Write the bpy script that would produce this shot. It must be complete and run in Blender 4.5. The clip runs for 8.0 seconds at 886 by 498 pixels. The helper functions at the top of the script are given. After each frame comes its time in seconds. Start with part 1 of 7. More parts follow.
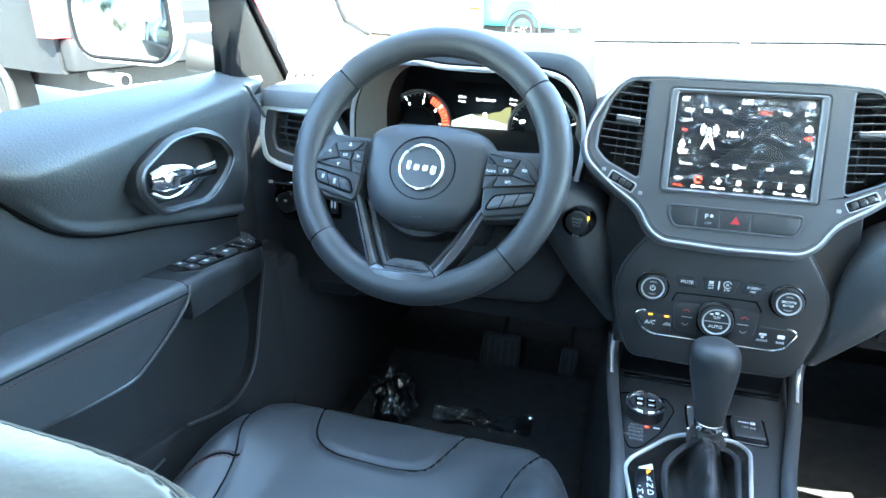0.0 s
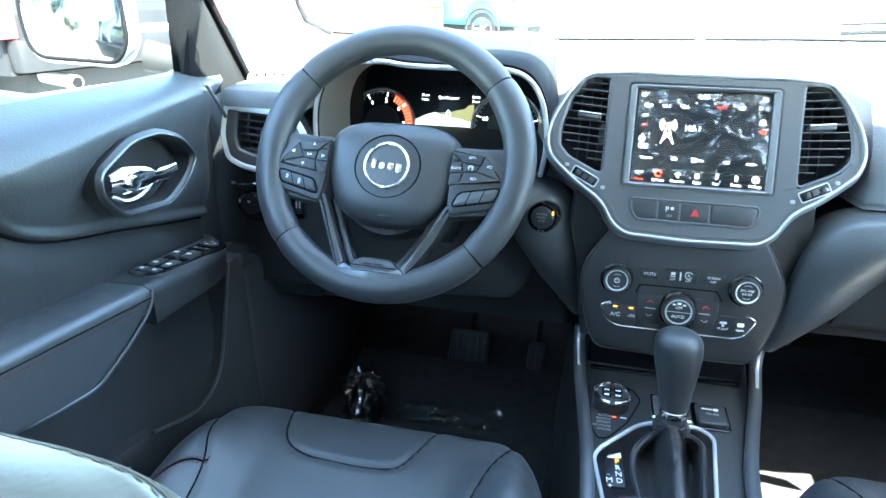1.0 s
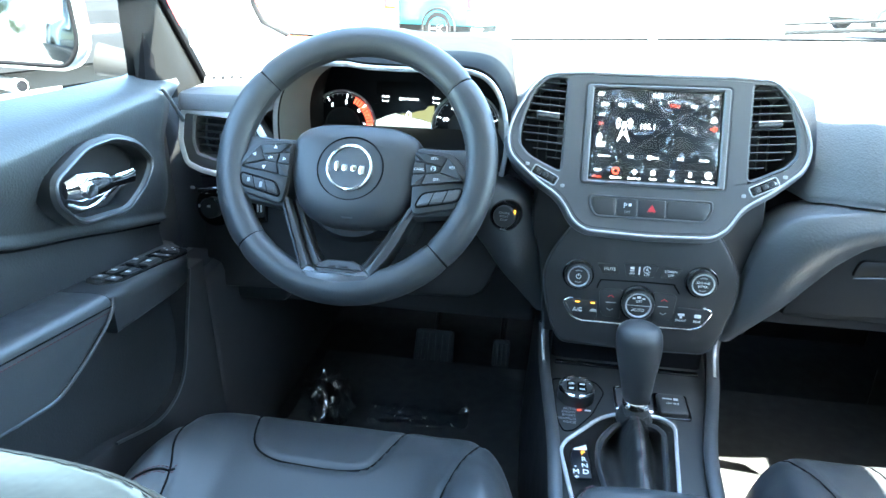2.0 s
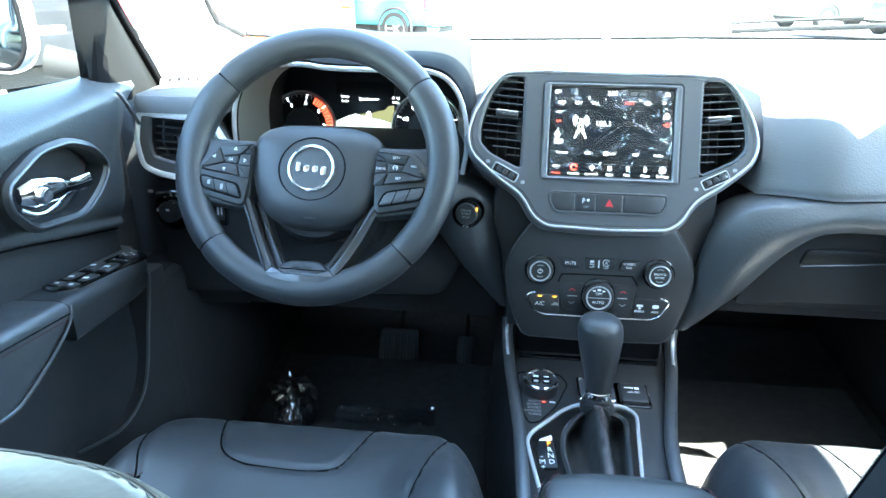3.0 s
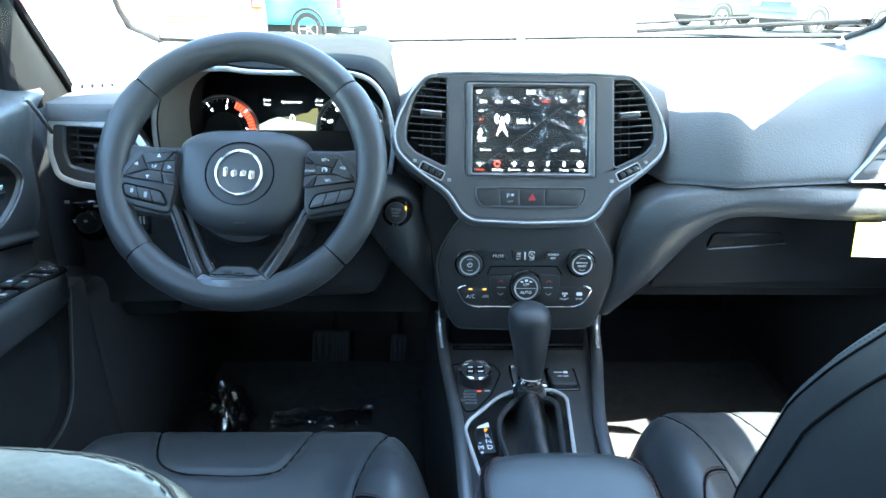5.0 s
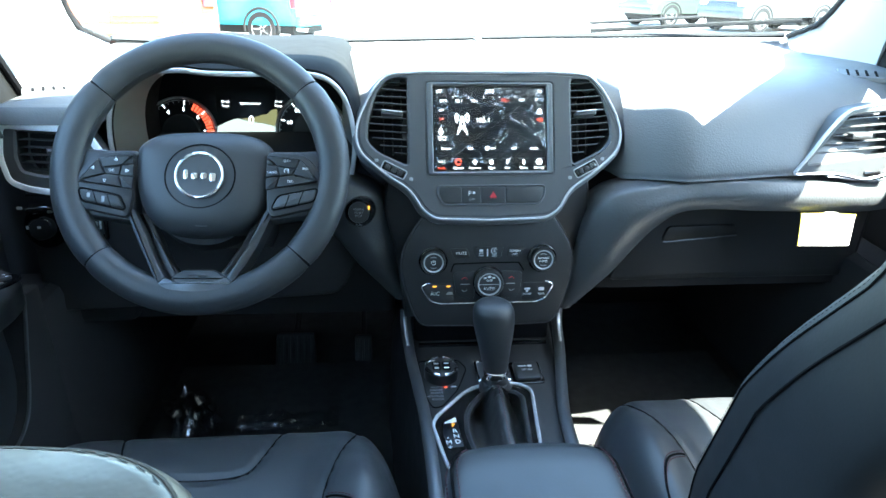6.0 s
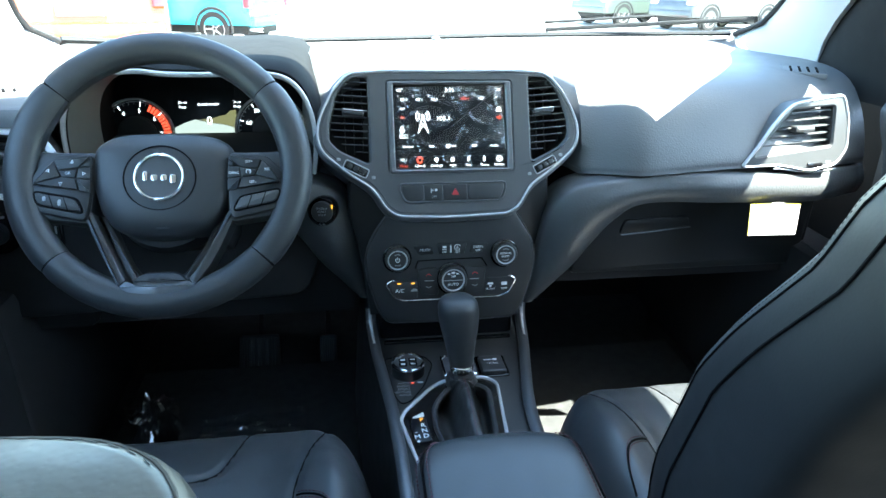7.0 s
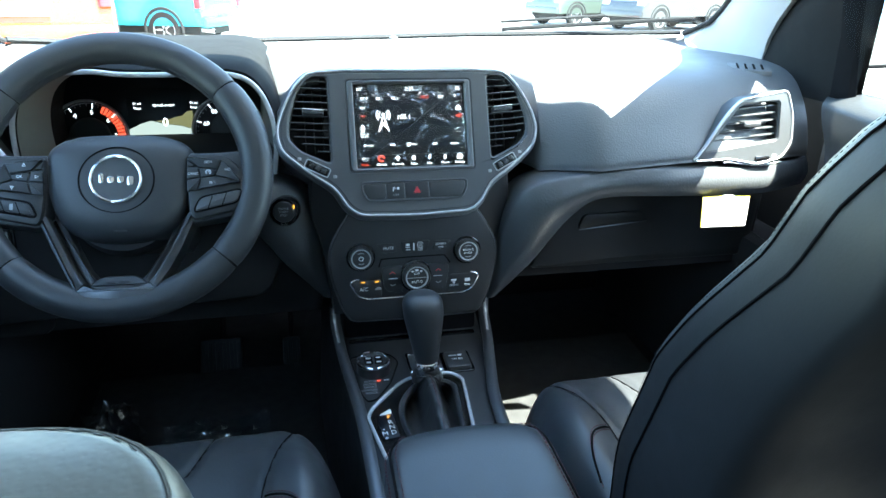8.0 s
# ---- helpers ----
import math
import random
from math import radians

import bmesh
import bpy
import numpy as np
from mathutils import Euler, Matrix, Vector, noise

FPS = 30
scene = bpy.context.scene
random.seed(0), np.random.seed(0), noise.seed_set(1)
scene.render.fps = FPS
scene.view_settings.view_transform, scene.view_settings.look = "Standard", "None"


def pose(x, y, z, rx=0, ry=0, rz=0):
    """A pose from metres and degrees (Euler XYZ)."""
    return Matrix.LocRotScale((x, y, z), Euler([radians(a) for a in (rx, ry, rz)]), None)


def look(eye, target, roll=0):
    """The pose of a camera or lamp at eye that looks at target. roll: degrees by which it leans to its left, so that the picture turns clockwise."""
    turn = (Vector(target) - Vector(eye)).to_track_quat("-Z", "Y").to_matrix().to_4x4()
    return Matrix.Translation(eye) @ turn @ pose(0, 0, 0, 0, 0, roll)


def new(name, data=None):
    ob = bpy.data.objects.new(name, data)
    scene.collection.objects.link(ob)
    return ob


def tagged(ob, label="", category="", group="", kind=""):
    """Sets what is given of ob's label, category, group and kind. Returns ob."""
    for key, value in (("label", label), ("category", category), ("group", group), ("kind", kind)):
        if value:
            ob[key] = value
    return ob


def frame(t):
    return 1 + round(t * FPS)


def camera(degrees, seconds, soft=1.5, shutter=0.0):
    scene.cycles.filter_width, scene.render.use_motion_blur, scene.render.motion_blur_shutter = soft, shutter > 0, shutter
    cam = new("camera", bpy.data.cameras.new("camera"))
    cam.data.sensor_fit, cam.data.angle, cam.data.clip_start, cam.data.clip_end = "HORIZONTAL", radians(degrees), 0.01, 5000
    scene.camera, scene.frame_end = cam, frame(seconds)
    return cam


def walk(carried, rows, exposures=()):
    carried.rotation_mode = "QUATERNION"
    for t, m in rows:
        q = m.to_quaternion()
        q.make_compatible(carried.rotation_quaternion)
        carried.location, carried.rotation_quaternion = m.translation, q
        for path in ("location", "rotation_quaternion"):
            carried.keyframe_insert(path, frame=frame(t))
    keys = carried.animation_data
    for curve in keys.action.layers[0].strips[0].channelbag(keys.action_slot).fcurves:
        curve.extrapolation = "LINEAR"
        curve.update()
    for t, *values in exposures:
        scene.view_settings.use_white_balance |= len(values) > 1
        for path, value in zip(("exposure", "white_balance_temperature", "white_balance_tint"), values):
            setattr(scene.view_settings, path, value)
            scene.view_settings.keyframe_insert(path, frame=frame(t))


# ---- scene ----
cam = camera(68.1, 8.0)
PATH = [
    (0, (-0.139, -0.908, 1.292), (-0.66, 0.839, 0.468), 0.1),
    (0.5, (-0.141, -0.907, 1.291), (-0.613, 0.853, 0.467), 0.1),
    (1, (-0.141, -0.912, 1.291), (-0.558, 0.861, 0.465), 0.2),
    (1.5, (-0.143, -0.916, 1.293), (-0.502, 0.869, 0.467), 0.3),
    (3, (-0.145, -0.929, 1.296), (-0.331, 0.883, 0.47), 0.5),
    (3.5, (-0.148, -0.936, 1.298), (-0.276, 0.881, 0.472), 0.6),
    (4, (-0.15, -0.939, 1.3), (-0.219, 0.88, 0.473), 0.7),
    (4.5, (-0.152, -0.945, 1.301), (-0.165, 0.877, 0.476), 0.8),
    (6, (-0.159, -0.962, 1.305), (0.005, 0.853, 0.481), 1.1),
    (6.5, (-0.162, -0.966, 1.305), (0.062, 0.843, 0.481), 1.3),
    (7, (-0.164, -0.974, 1.306), (0.117, 0.827, 0.483), 1.3),
    (7.5, (-0.168, -0.977, 1.308), (0.176, 0.814, 0.487), 1.5),
    (8, (-0.17, -0.983, 1.305), (0.23, 0.797, 0.486), 1.6),
]
walk(cam, [(t, look(eye, target, roll)) for t, eye, target, roll in PATH], [(0, 5.28, 6350, -4), (1.5, 5.22, 6350, -4), (3.5, 5.05, 6350, -4), (4.5, 4.83, 6350, -4), (6.0, 4.40, 6350, -4), (8.0, 3.95, 6350, -4)])

# ---- light ----
SUN_FROM = Vector((0.240, -0.190, 0.485)).normalized()
world = bpy.data.worlds.new("sky")
scene.world = world
world.use_nodes = True
wn = world.node_tree.nodes
sky = wn.new("ShaderNodeTexSky")
sky.sky_type = "NISHITA"
sky.sun_disc = False
sky.sun_elevation = math.asin(SUN_FROM.z)
sky.sun_rotation = math.atan2(SUN_FROM.x, SUN_FROM.y)
wn["Background"].inputs["Strength"].default_value = 0.15
world.node_tree.links.new(sky.outputs[0], wn["Background"].inputs["Color"])
sun = new("sun", bpy.data.lights.new("sun", "SUN"))
sun.data.energy = 4.2
sun.data.angle = radians(0.5)
sun.data.color = (1.0, 0.96, 0.9)
sun.matrix_basis = look(SUN_FROM * 30, (0, 0, 1))


# ---- materials ----
def mat(name, color, rough=0.5, metal=0.0, grain=0.0, bump=0.0, var=0.15, scale=9.0, kind="noise", coat=0.0, spec=0.5, wear=0.0):
    """A painted, moulded or leather surface: broad stains, fine grain and relief."""
    m = bpy.data.materials.new(name)
    m.use_nodes = True
    nt = m.node_tree
    b = nt.nodes["Principled BSDF"]
    b.inputs["Roughness"].default_value = rough
    b.inputs["Metallic"].default_value = metal
    b.inputs["Specular IOR Level"].default_value = spec
    b.inputs["Coat Weight"].default_value = coat
    b.inputs["Coat Roughness"].default_value = 0.08
    tc = nt.nodes.new("ShaderNodeTexCoord")
    n1 = nt.nodes.new("ShaderNodeTexNoise")
    n1.inputs["Scale"].default_value = scale
    n1.inputs["Detail"].default_value = 5
    nt.links.new(tc.outputs["Object"], n1.inputs["Vector"])
    ramp = nt.nodes.new("ShaderNodeMapRange")
    ramp.inputs["To Min"].default_value = 1 - var
    ramp.inputs["To Max"].default_value = 1 + var
    nt.links.new(n1.outputs["Fac"], ramp.inputs["Value"])
    mul = nt.nodes.new("ShaderNodeMix")
    mul.data_type, mul.blend_type = "RGBA", "MULTIPLY"
    mul.inputs["Factor"].default_value = 1.0
    mul.inputs["A"].default_value = (*color, 1)
    nt.links.new(ramp.outputs["Result"], mul.inputs["B"])
    nt.links.new(mul.outputs["Result"], b.inputs["Base Color"])
    r2 = nt.nodes.new("ShaderNodeMapRange")
    r2.inputs["To Min"].default_value = max(0.02, rough - 0.08 - wear)
    r2.inputs["To Max"].default_value = min(1.0, rough + 0.08 + wear)
    n3 = nt.nodes.new("ShaderNodeTexNoise")
    n3.inputs["Scale"].default_value = scale * 4
    n3.inputs["Detail"].default_value = 4
    nt.links.new(tc.outputs["Object"], n3.inputs["Vector"])
    nt.links.new(n3.outputs["Fac"], r2.inputs["Value"])
    nt.links.new(r2.outputs["Result"], b.inputs["Roughness"])
    if grain:
        if kind == "voronoi":
            g = nt.nodes.new("ShaderNodeTexVoronoi")
            g.feature = "SMOOTH_F1"
            out = g.outputs["Distance"]
        else:
            g = nt.nodes.new("ShaderNodeTexNoise")
            g.inputs["Detail"].default_value = 3
            out = g.outputs["Fac"]
        g.inputs["Scale"].default_value = grain
        nt.links.new(tc.outputs["Object"], g.inputs["Vector"])
        bp = nt.nodes.new("ShaderNodeBump")
        bp.inputs["Strength"].default_value = bump
        bp.inputs["Distance"].default_value = 0.0006
        nt.links.new(out, bp.inputs["Height"])
        nt.links.new(bp.outputs["Normal"], b.inputs["Normal"])
    return m


def glow(name, color, strength):
    m = bpy.data.materials.new(name)
    m.use_nodes = True
    b = m.node_tree.nodes["Principled BSDF"]
    b.inputs["Base Color"].default_value = (0.02, 0.02, 0.02, 1)
    b.inputs["Emission Color"].default_value = (*color, 1)
    b.inputs["Emission Strength"].default_value = strength
    return m


def pane(name, tint, rough=0.0, gloss=0.03):
    """Thin clear sheet: mostly see-through, with a sheen that grows at grazing angles."""
    m = bpy.data.materials.new(name)
    m.use_nodes = True
    nt = m.node_tree
    nt.nodes.remove(nt.nodes["Principled BSDF"])
    tr = nt.nodes.new("ShaderNodeBsdfTransparent")
    tr.inputs["Color"].default_value = (*tint, 1)
    gl = nt.nodes.new("ShaderNodeBsdfGlossy")
    gl.inputs["Roughness"].default_value = rough
    lw = nt.nodes.new("ShaderNodeLayerWeight")
    pw = nt.nodes.new("ShaderNodeMath")
    pw.operation = "POWER"
    pw.inputs[1].default_value = 5.0
    ma = nt.nodes.new("ShaderNodeMath")
    ma.operation = "MULTIPLY_ADD"
    ma.inputs[1].default_value = 0.8 * min(1.0, gloss * 20)
    ma.inputs[2].default_value = gloss
    nt.links.new(lw.outputs["Facing"], pw.inputs[0])
    nt.links.new(pw.outputs[0], ma.inputs[0])
    mx = nt.nodes.new("ShaderNodeMixShader")
    nt.links.new(ma.outputs[0], mx.inputs[0])
    nt.links.new(tr.outputs[0], mx.inputs[1])
    nt.links.new(gl.outputs[0], mx.inputs[2])
    nt.links.new(mx.outputs[0], nt.nodes["Material Output"].inputs["Surface"])
    return m


M_PAD = mat("soft dash foam", (0.105, 0.111, 0.118), 0.50, grain=420, bump=0.55, kind="voronoi", var=0.10)
M_DOOR = mat("door foam", (0.048, 0.052, 0.056), 0.42, grain=420, bump=0.5, kind="voronoi", var=0.10)
M_INSERT = mat("black door vinyl", (0.022, 0.0235, 0.026), 0.46, grain=420, bump=0.35, kind="voronoi", var=0.10)
M_SAIL = mat("black corner trim", (0.0085, 0.009, 0.0095), 0.85, grain=700, bump=0.2, var=0.06, spec=0.15)
M_HARD = mat("black moulded plastic", (0.027, 0.028, 0.030), 0.42, grain=700, bump=0.2, var=0.12, spec=0.4)
M_DEEP = mat("plain black plastic", (0.028, 0.028, 0.030), 0.65, grain=500, bump=0.3, spec=0.16)
M_PIANO = mat("gloss black plastic", (0.008, 0.008, 0.009), 0.14, coat=0.4, var=0.05)
M_BEZEL = mat("dark grey satin plastic", (0.074, 0.077, 0.082), 0.42, grain=1500, bump=0.08, var=0.06, metal=0.25)
M_CHROME = mat("chrome", (0.82, 0.83, 0.85), 0.12, metal=1.0, var=0.03)
M_BRIGHT_SATIN = mat("bright silver paint", (0.80, 0.81, 0.82), 0.35, metal=0.15, var=0.03)
M_SATIN = mat("satin silver", (0.70, 0.71, 0.73), 0.22, metal=0.45, var=0.05)
M_GUN = mat("gunmetal trim", (0.12, 0.125, 0.135), 0.35, metal=0.7, var=0.06)
M_LEATHER = mat("black leather", (0.045, 0.048, 0.053), 0.38, grain=420, bump=0.12, kind="voronoi", var=0.12, scale=14, wear=0.04)
M_RIM = mat("rim leather", (0.031, 0.033, 0.036), 0.46, grain=600, bump=0.15, kind="voronoi", var=0.10, scale=20)
M_SEATDARK = mat("black seat vinyl", (0.020, 0.0215, 0.024), 0.46, grain=420, bump=0.08, kind="voronoi", var=0.10, scale=12)
M_BOOT = mat("gaiter leather", (0.030, 0.030, 0.031), 0.40, grain=260, bump=0.4, kind="voronoi")
M_THREAD = mat("dark red thread", (0.085, 0.030, 0.036), 0.7, var=0.3, scale=200)
M_GREYTHREAD = mat("dark thread", (0.034, 0.035, 0.038), 0.7, var=0.3, scale=200)
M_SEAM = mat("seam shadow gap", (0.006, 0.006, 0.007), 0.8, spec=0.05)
M_FABRIC = mat("light grey headliner cloth", (0.66, 0.66, 0.64), 0.9, grain=900, bump=0.4, var=0.06)
M_CARPET = mat("black carpet", (0.050, 0.050, 0.051), 0.95, grain=700, bump=1.0, var=0.35, scale=40, spec=0.1)
M_WHITE = mat("white print", (0.75, 0.76, 0.78), 0.6, var=0.03)
M_GREYP = mat("grey print", (0.26, 0.27, 0.28), 0.6, var=0.03)
M_PAPER = mat("white paper card", (0.82, 0.82, 0.78), 0.8, var=0.05)
M_YELLOW = mat("yellow card edge", (0.75, 0.62, 0.08), 0.7, var=0.05)
M_RED = mat("red print", (0.55, 0.03, 0.04), 0.5, var=0.05)
M_GLASS = pane("window glass", (0.80, 0.84, 0.83), 0.0, 0.02)
M_TINT = pane("tinted rear glass", (0.10, 0.107, 0.11), 0.0, 0.03)
M_ADDED_PANE = pane("blue tinted roof glass", (0.060, 0.078, 0.090), 0.0, 0.03)
M_FILM = pane("clear plastic film", (0.95, 0.96, 0.97), 0.07, 0.050)
M_BAG = pane("crumpled clear plastic", (0.95, 0.955, 0.96), 0.07, 0.18)
M_MIRROR = mat("mirror", (0.25, 0.265, 0.27), 0.02, metal=1.0, var=0.0)
M_LCD = mat("display glass", (0.006, 0.007, 0.010), 0.32, var=0.05, spec=0.2)
M_ON_W = glow("lit white", (0.85, 0.92, 1.0), 0.30)
M_ON_R = glow("lit red", (1.0, 0.10, 0.05), 0.14)
M_ON_A = glow("lit amber", (1.0, 0.42, 0.04), 0.12)
M_ON_PALE = glow("pale lit display", (0.80, 0.92, 0.90), 0.06)
M_SUNLIT_SIDE = mat("pale grey lining", (0.20, 0.20, 0.185), 0.6, grain=900, bump=0.1, var=0.08)
M_PILLAR = mat("grey pillar trim", (0.40, 0.40, 0.395), 0.85, grain=900, bump=0.3, var=0.06)
M_BAND = mat("grained band vinyl", (0.062, 0.066, 0.071), 0.42, grain=300, bump=0.5, kind="voronoi", var=0.12, scale=14, wear=0.04)
M_VTRIM = mat("dark satin spoke", (0.060, 0.063, 0.068), 0.36, metal=0.35, grain=1500, bump=0.06, var=0.06)
M_ON_OLIVE = glow("olive lit display", (0.62, 0.60, 0.28), 0.030)
M_ASPHALT = mat("sun-bleached concrete", (0.36, 0.35, 0.33), 0.9, grain=90, bump=0.8, var=0.25, scale=1.5)
M_TYRE = mat("tyre rubber", (0.018, 0.018, 0.019), 0.9, grain=60, bump=0.4, spec=0.15)
M_OUTPLASTIC = mat("exterior black plastic", (0.022, 0.022, 0.023), 0.75, grain=300, bump=0.3, spec=0.2)
M_FRAME = mat("satin grey screen frame", (0.15, 0.154, 0.16), 0.35, metal=0.5, var=0.05)


# ---- mesh helpers ----
def thing(name, m, label, category, group="", kind=""):
    ob = new(name)
    ob.empty_display_size = 0.05
    ob.matrix_basis = m
    return tagged(ob, label, category, group, kind)


def finish(name, bm, material, sharp=0.6):
    bmesh.ops.recalc_face_normals(bm, faces=bm.faces[:])
    for f in bm.faces:
        f.smooth = True
    for e in bm.edges:
        e.smooth = len(e.link_faces) == 2 and e.calc_face_angle(0) < sharp
    me = bpy.data.meshes.new(name)
    bm.to_mesh(me)
    bm.free()
    me.materials.append(material)
    return me


def part(name, bm, material, parent, label="", sharp=0.6):
    ob = new(name, finish(name, bm, material, sharp))
    ob.parent = parent
    if label:
        ob["label"] = label
    return ob


def solo(name, bm, material, label, category, kind="", sharp=0.6, group=""):
    return tagged(new(name, finish(name, bm, material, sharp)), label, category, group, kind)


def crv(pts, n=8, closed=False):
    """A smooth curve through the points."""
    P = [np.array(p, float) for p in pts]
    out, k = [], len(P)
    for i in range(k if closed else k - 1):
        if closed:
            a, b, c, d = P[i - 1], P[i], P[(i + 1) % k], P[(i + 2) % k]
        else:
            b, c = P[i], P[i + 1]
            a = P[i - 1] if i else 2 * b - c
            d = P[i + 2] if i + 2 < k else 2 * c - b
        for j in range(n):
            t = j / n
            out.append(0.5 * (2 * b + (c - a) * t + (2 * a - 5 * b + 4 * c - d) * t * t + (3 * b - a - 3 * c + d) * t ** 3))
    if not closed:
        out.append(P[-1])
    return out


def rpoly(pts, r, seg=4):
    """A closed outline with its corners rounded."""
    out, k = [], len(pts)
    for i in range(k):
        a, b, c = (np.array(pts[j % k], float) for j in (i - 1, i, i + 1))
        da, dc = a - b, c - b
        la, lc = np.linalg.norm(da), np.linalg.norm(dc)
        rr = min(r, la * 0.45, lc * 0.45)
        p, q = b + da / la * rr, b + dc / lc * rr
        for j in range(seg + 1):
            t = j / seg
            out.append((1 - t) ** 2 * p + 2 * t * (1 - t) * b + t * t * q)
    return out


def mirrored(half):
    """A closed outline from its right half, given from top to bottom."""
    left = [(-x, y) for x, y in reversed(half) if abs(x) > 1e-6]
    return list(half) + left


def area(o):
    return 0.5 * sum(o[i - 1][0] * o[i][1] - o[i][0] * o[i - 1][1] for i in range(len(o)))


def inset(o, d):
    o = [np.array(p[:2], float) for p in o]
    s = 1 if area(o) > 0 else -1
    out, k = [], len(o)
    for i in range(k):
        e1, e2 = o[i] - o[i - 1], o[(i + 1) % k] - o[i]
        n1 = np.array((-e1[1], e1[0])) / (np.linalg.norm(e1) + 1e-12)
        n2 = np.array((-e2[1], e2[0])) / (np.linalg.norm(e2) + 1e-12)
        n = n1 + n2
        l = np.linalg.norm(n)
        out.append(o[i] + s * d * n / max(l * l / 2, 0.5) if l > 1e-6 else o[i])
    return out


def prism(bm, o, z0, z1, bev=0.0, m=None):
    """An outline in x, y raised from z0 to z1, its upper edge bevelled."""
    m = m or Matrix()
    rings = [(o, z0), (o, z1 - bev)]
    if bev:
        rings.append((inset(o, bev * 0.3), z1 - bev * 0.3))
        rings.append((inset(o, bev), z1))
    vs = [[bm.verts.new(m @ Vector((p[0], p[1], z))) for p in ring] for ring, z in rings]
    k = len(o)
    for a, b in zip(vs, vs[1:]):
        for i in range(k):
            bm.faces.new((a[i - 1], a[i], b[i], b[i - 1]))
    bm.faces.new(vs[0])
    bm.faces.new(vs[-1])
    return bm


def plate(bm, outer, holes, z0, z1, bev=0.002):
    """A board with openings cut through it."""
    loops = [outer] + list(holes)
    tops = []
    for q, o in enumerate(loops):
        ins = inset(o, bev if q == 0 else -bev)
        lo = [bm.verts.new((p[0], p[1], z0)) for p in o]
        mid = [bm.verts.new((p[0], p[1], z1 - bev)) for p in o]
        hi = [bm.verts.new((p[0], p[1], z1)) for p in ins]
        k = len(o)
        for a, b in ((lo, mid), (mid, hi)):
            for i in range(k):
                bm.faces.new((a[i - 1], a[i], b[i], b[i - 1]))
        tops.append([bm.edges.get((hi[i - 1], hi[i])) for i in range(k)])
    bmesh.ops.triangle_fill(bm, use_beauty=True, edges=[e for t in tops for e in t])
    return bm


def loft(bm, loops, closed=True, caps=True):
    vs = [[bm.verts.new(p) for p in lp] for lp in loops]
    k = len(vs[0])
    for a, b in zip(vs, vs[1:]):
        for i in range(0 if closed else 1, k):
            bm.faces.new((a[i - 1], a[i], b[i], b[i - 1]))
    if caps and closed:
        bm.faces.new(vs[0])
        bm.faces.new(vs[-1])
    return bm


def sweep(bm, path, ra, rb=None, seg=10, closed=False, up=(0, 0, 1)):
    """A tube along a path; ra and rb, numbers or lists: half sizes across and along up."""
    P = [Vector(p) for p in path]
    k = len(P)
    rb = ra if rb is None else rb
    loops = []
    for i in range(k):
        t = (P[(i + 1) % k] - P[i - 1]) if closed or 0 < i < k - 1 else (P[1] - P[0] if i == 0 else P[-1] - P[-2])
        t.normalize()
        s = t.cross(Vector(up))
        s.normalize()
        u = s.cross(t)
        a = ra[i] if isinstance(ra, (list, tuple)) else ra
        b = rb[i] if isinstance(rb, (list, tuple)) else rb
        loops.append([P[i] + s * (a * math.cos(2 * math.pi * j / seg)) + u * (b * math.sin(2 * math.pi * j / seg)) for j in range(seg)])
    if closed:
        loops.append(loops[0])
        vs = [[bm.verts.new(p) for p in lp] for lp in loops[:-1]]
        vs.append(vs[0])
        for a, b in zip(vs, vs[1:]):
            for i in range(seg):
                bm.faces.new((a[i - 1], a[i], b[i], b[i - 1]))
        return bm
    return loft(bm, loops)


def lathe(bm, prof, seg=28, m=None, sx=1.0, sy=1.0, caps=True):
    """A turned shape about z: rows of radius and height."""
    m = m or Matrix()
    return loft(bm, [[m @ Vector((r * sx * math.cos(2 * math.pi * j / seg), r * sy * math.sin(2 * math.pi * j / seg), z)) for j in range(seg)] for r, z in prof], caps=caps)


def block(bm, x0, x1, y0, y1, z0, z1, r=0.004, m=None):
    return prism(bm, rpoly([(x0, y0), (x1, y0), (x1, y1), (x0, y1)], r, 3), z0, z1, min(r, (z1 - z0) * 0.4), m)


def circle(x, y, r, n=28):
    return [np.array((x + r * math.cos(2 * math.pi * i / n), y + r * math.sin(2 * math.pi * i / n))) for i in range(n)]


def sheet(bm, f, us, vs):
    """A net of points f(u, v)."""
    g = [[bm.verts.new(f(u, v)) for v in vs] for u in us]
    for a, b in zip(g, g[1:]):
        for j in range(1, len(vs)):
            bm.faces.new((a[j - 1], a[j], b[j], b[j - 1]))
    return bm


def span(a, b, n):
    return [a + (b - a) * i / n for i in range(n + 1)]


def sstep(a, b, x):
    t = min(1.0, max(0.0, (x - a) / (b - a)))
    return t * t * (3 - 2 * t)


def table(pts, x):
    """Straight interpolation in rows of (x, value)."""
    return float(np.interp(x, [p[0] for p in pts], [p[1] for p in pts]))


def seg_dist(p, lines):
    """How far a point lies from the nearest of some lines, given by segments()."""
    A, D, L = lines
    t = np.clip(((p - A) * D).sum(1) / L, 0, 1)
    q = A + D * t[:, None] - p
    return float(np.sqrt((q * q).sum(1).min()))


def segments(lines):
    A = np.array([a for ln in lines for a in ln[:-1]])
    D = np.array([b for ln in lines for b in ln[1:]]) - A
    return A, D, (D * D).sum(1) + 1e-12


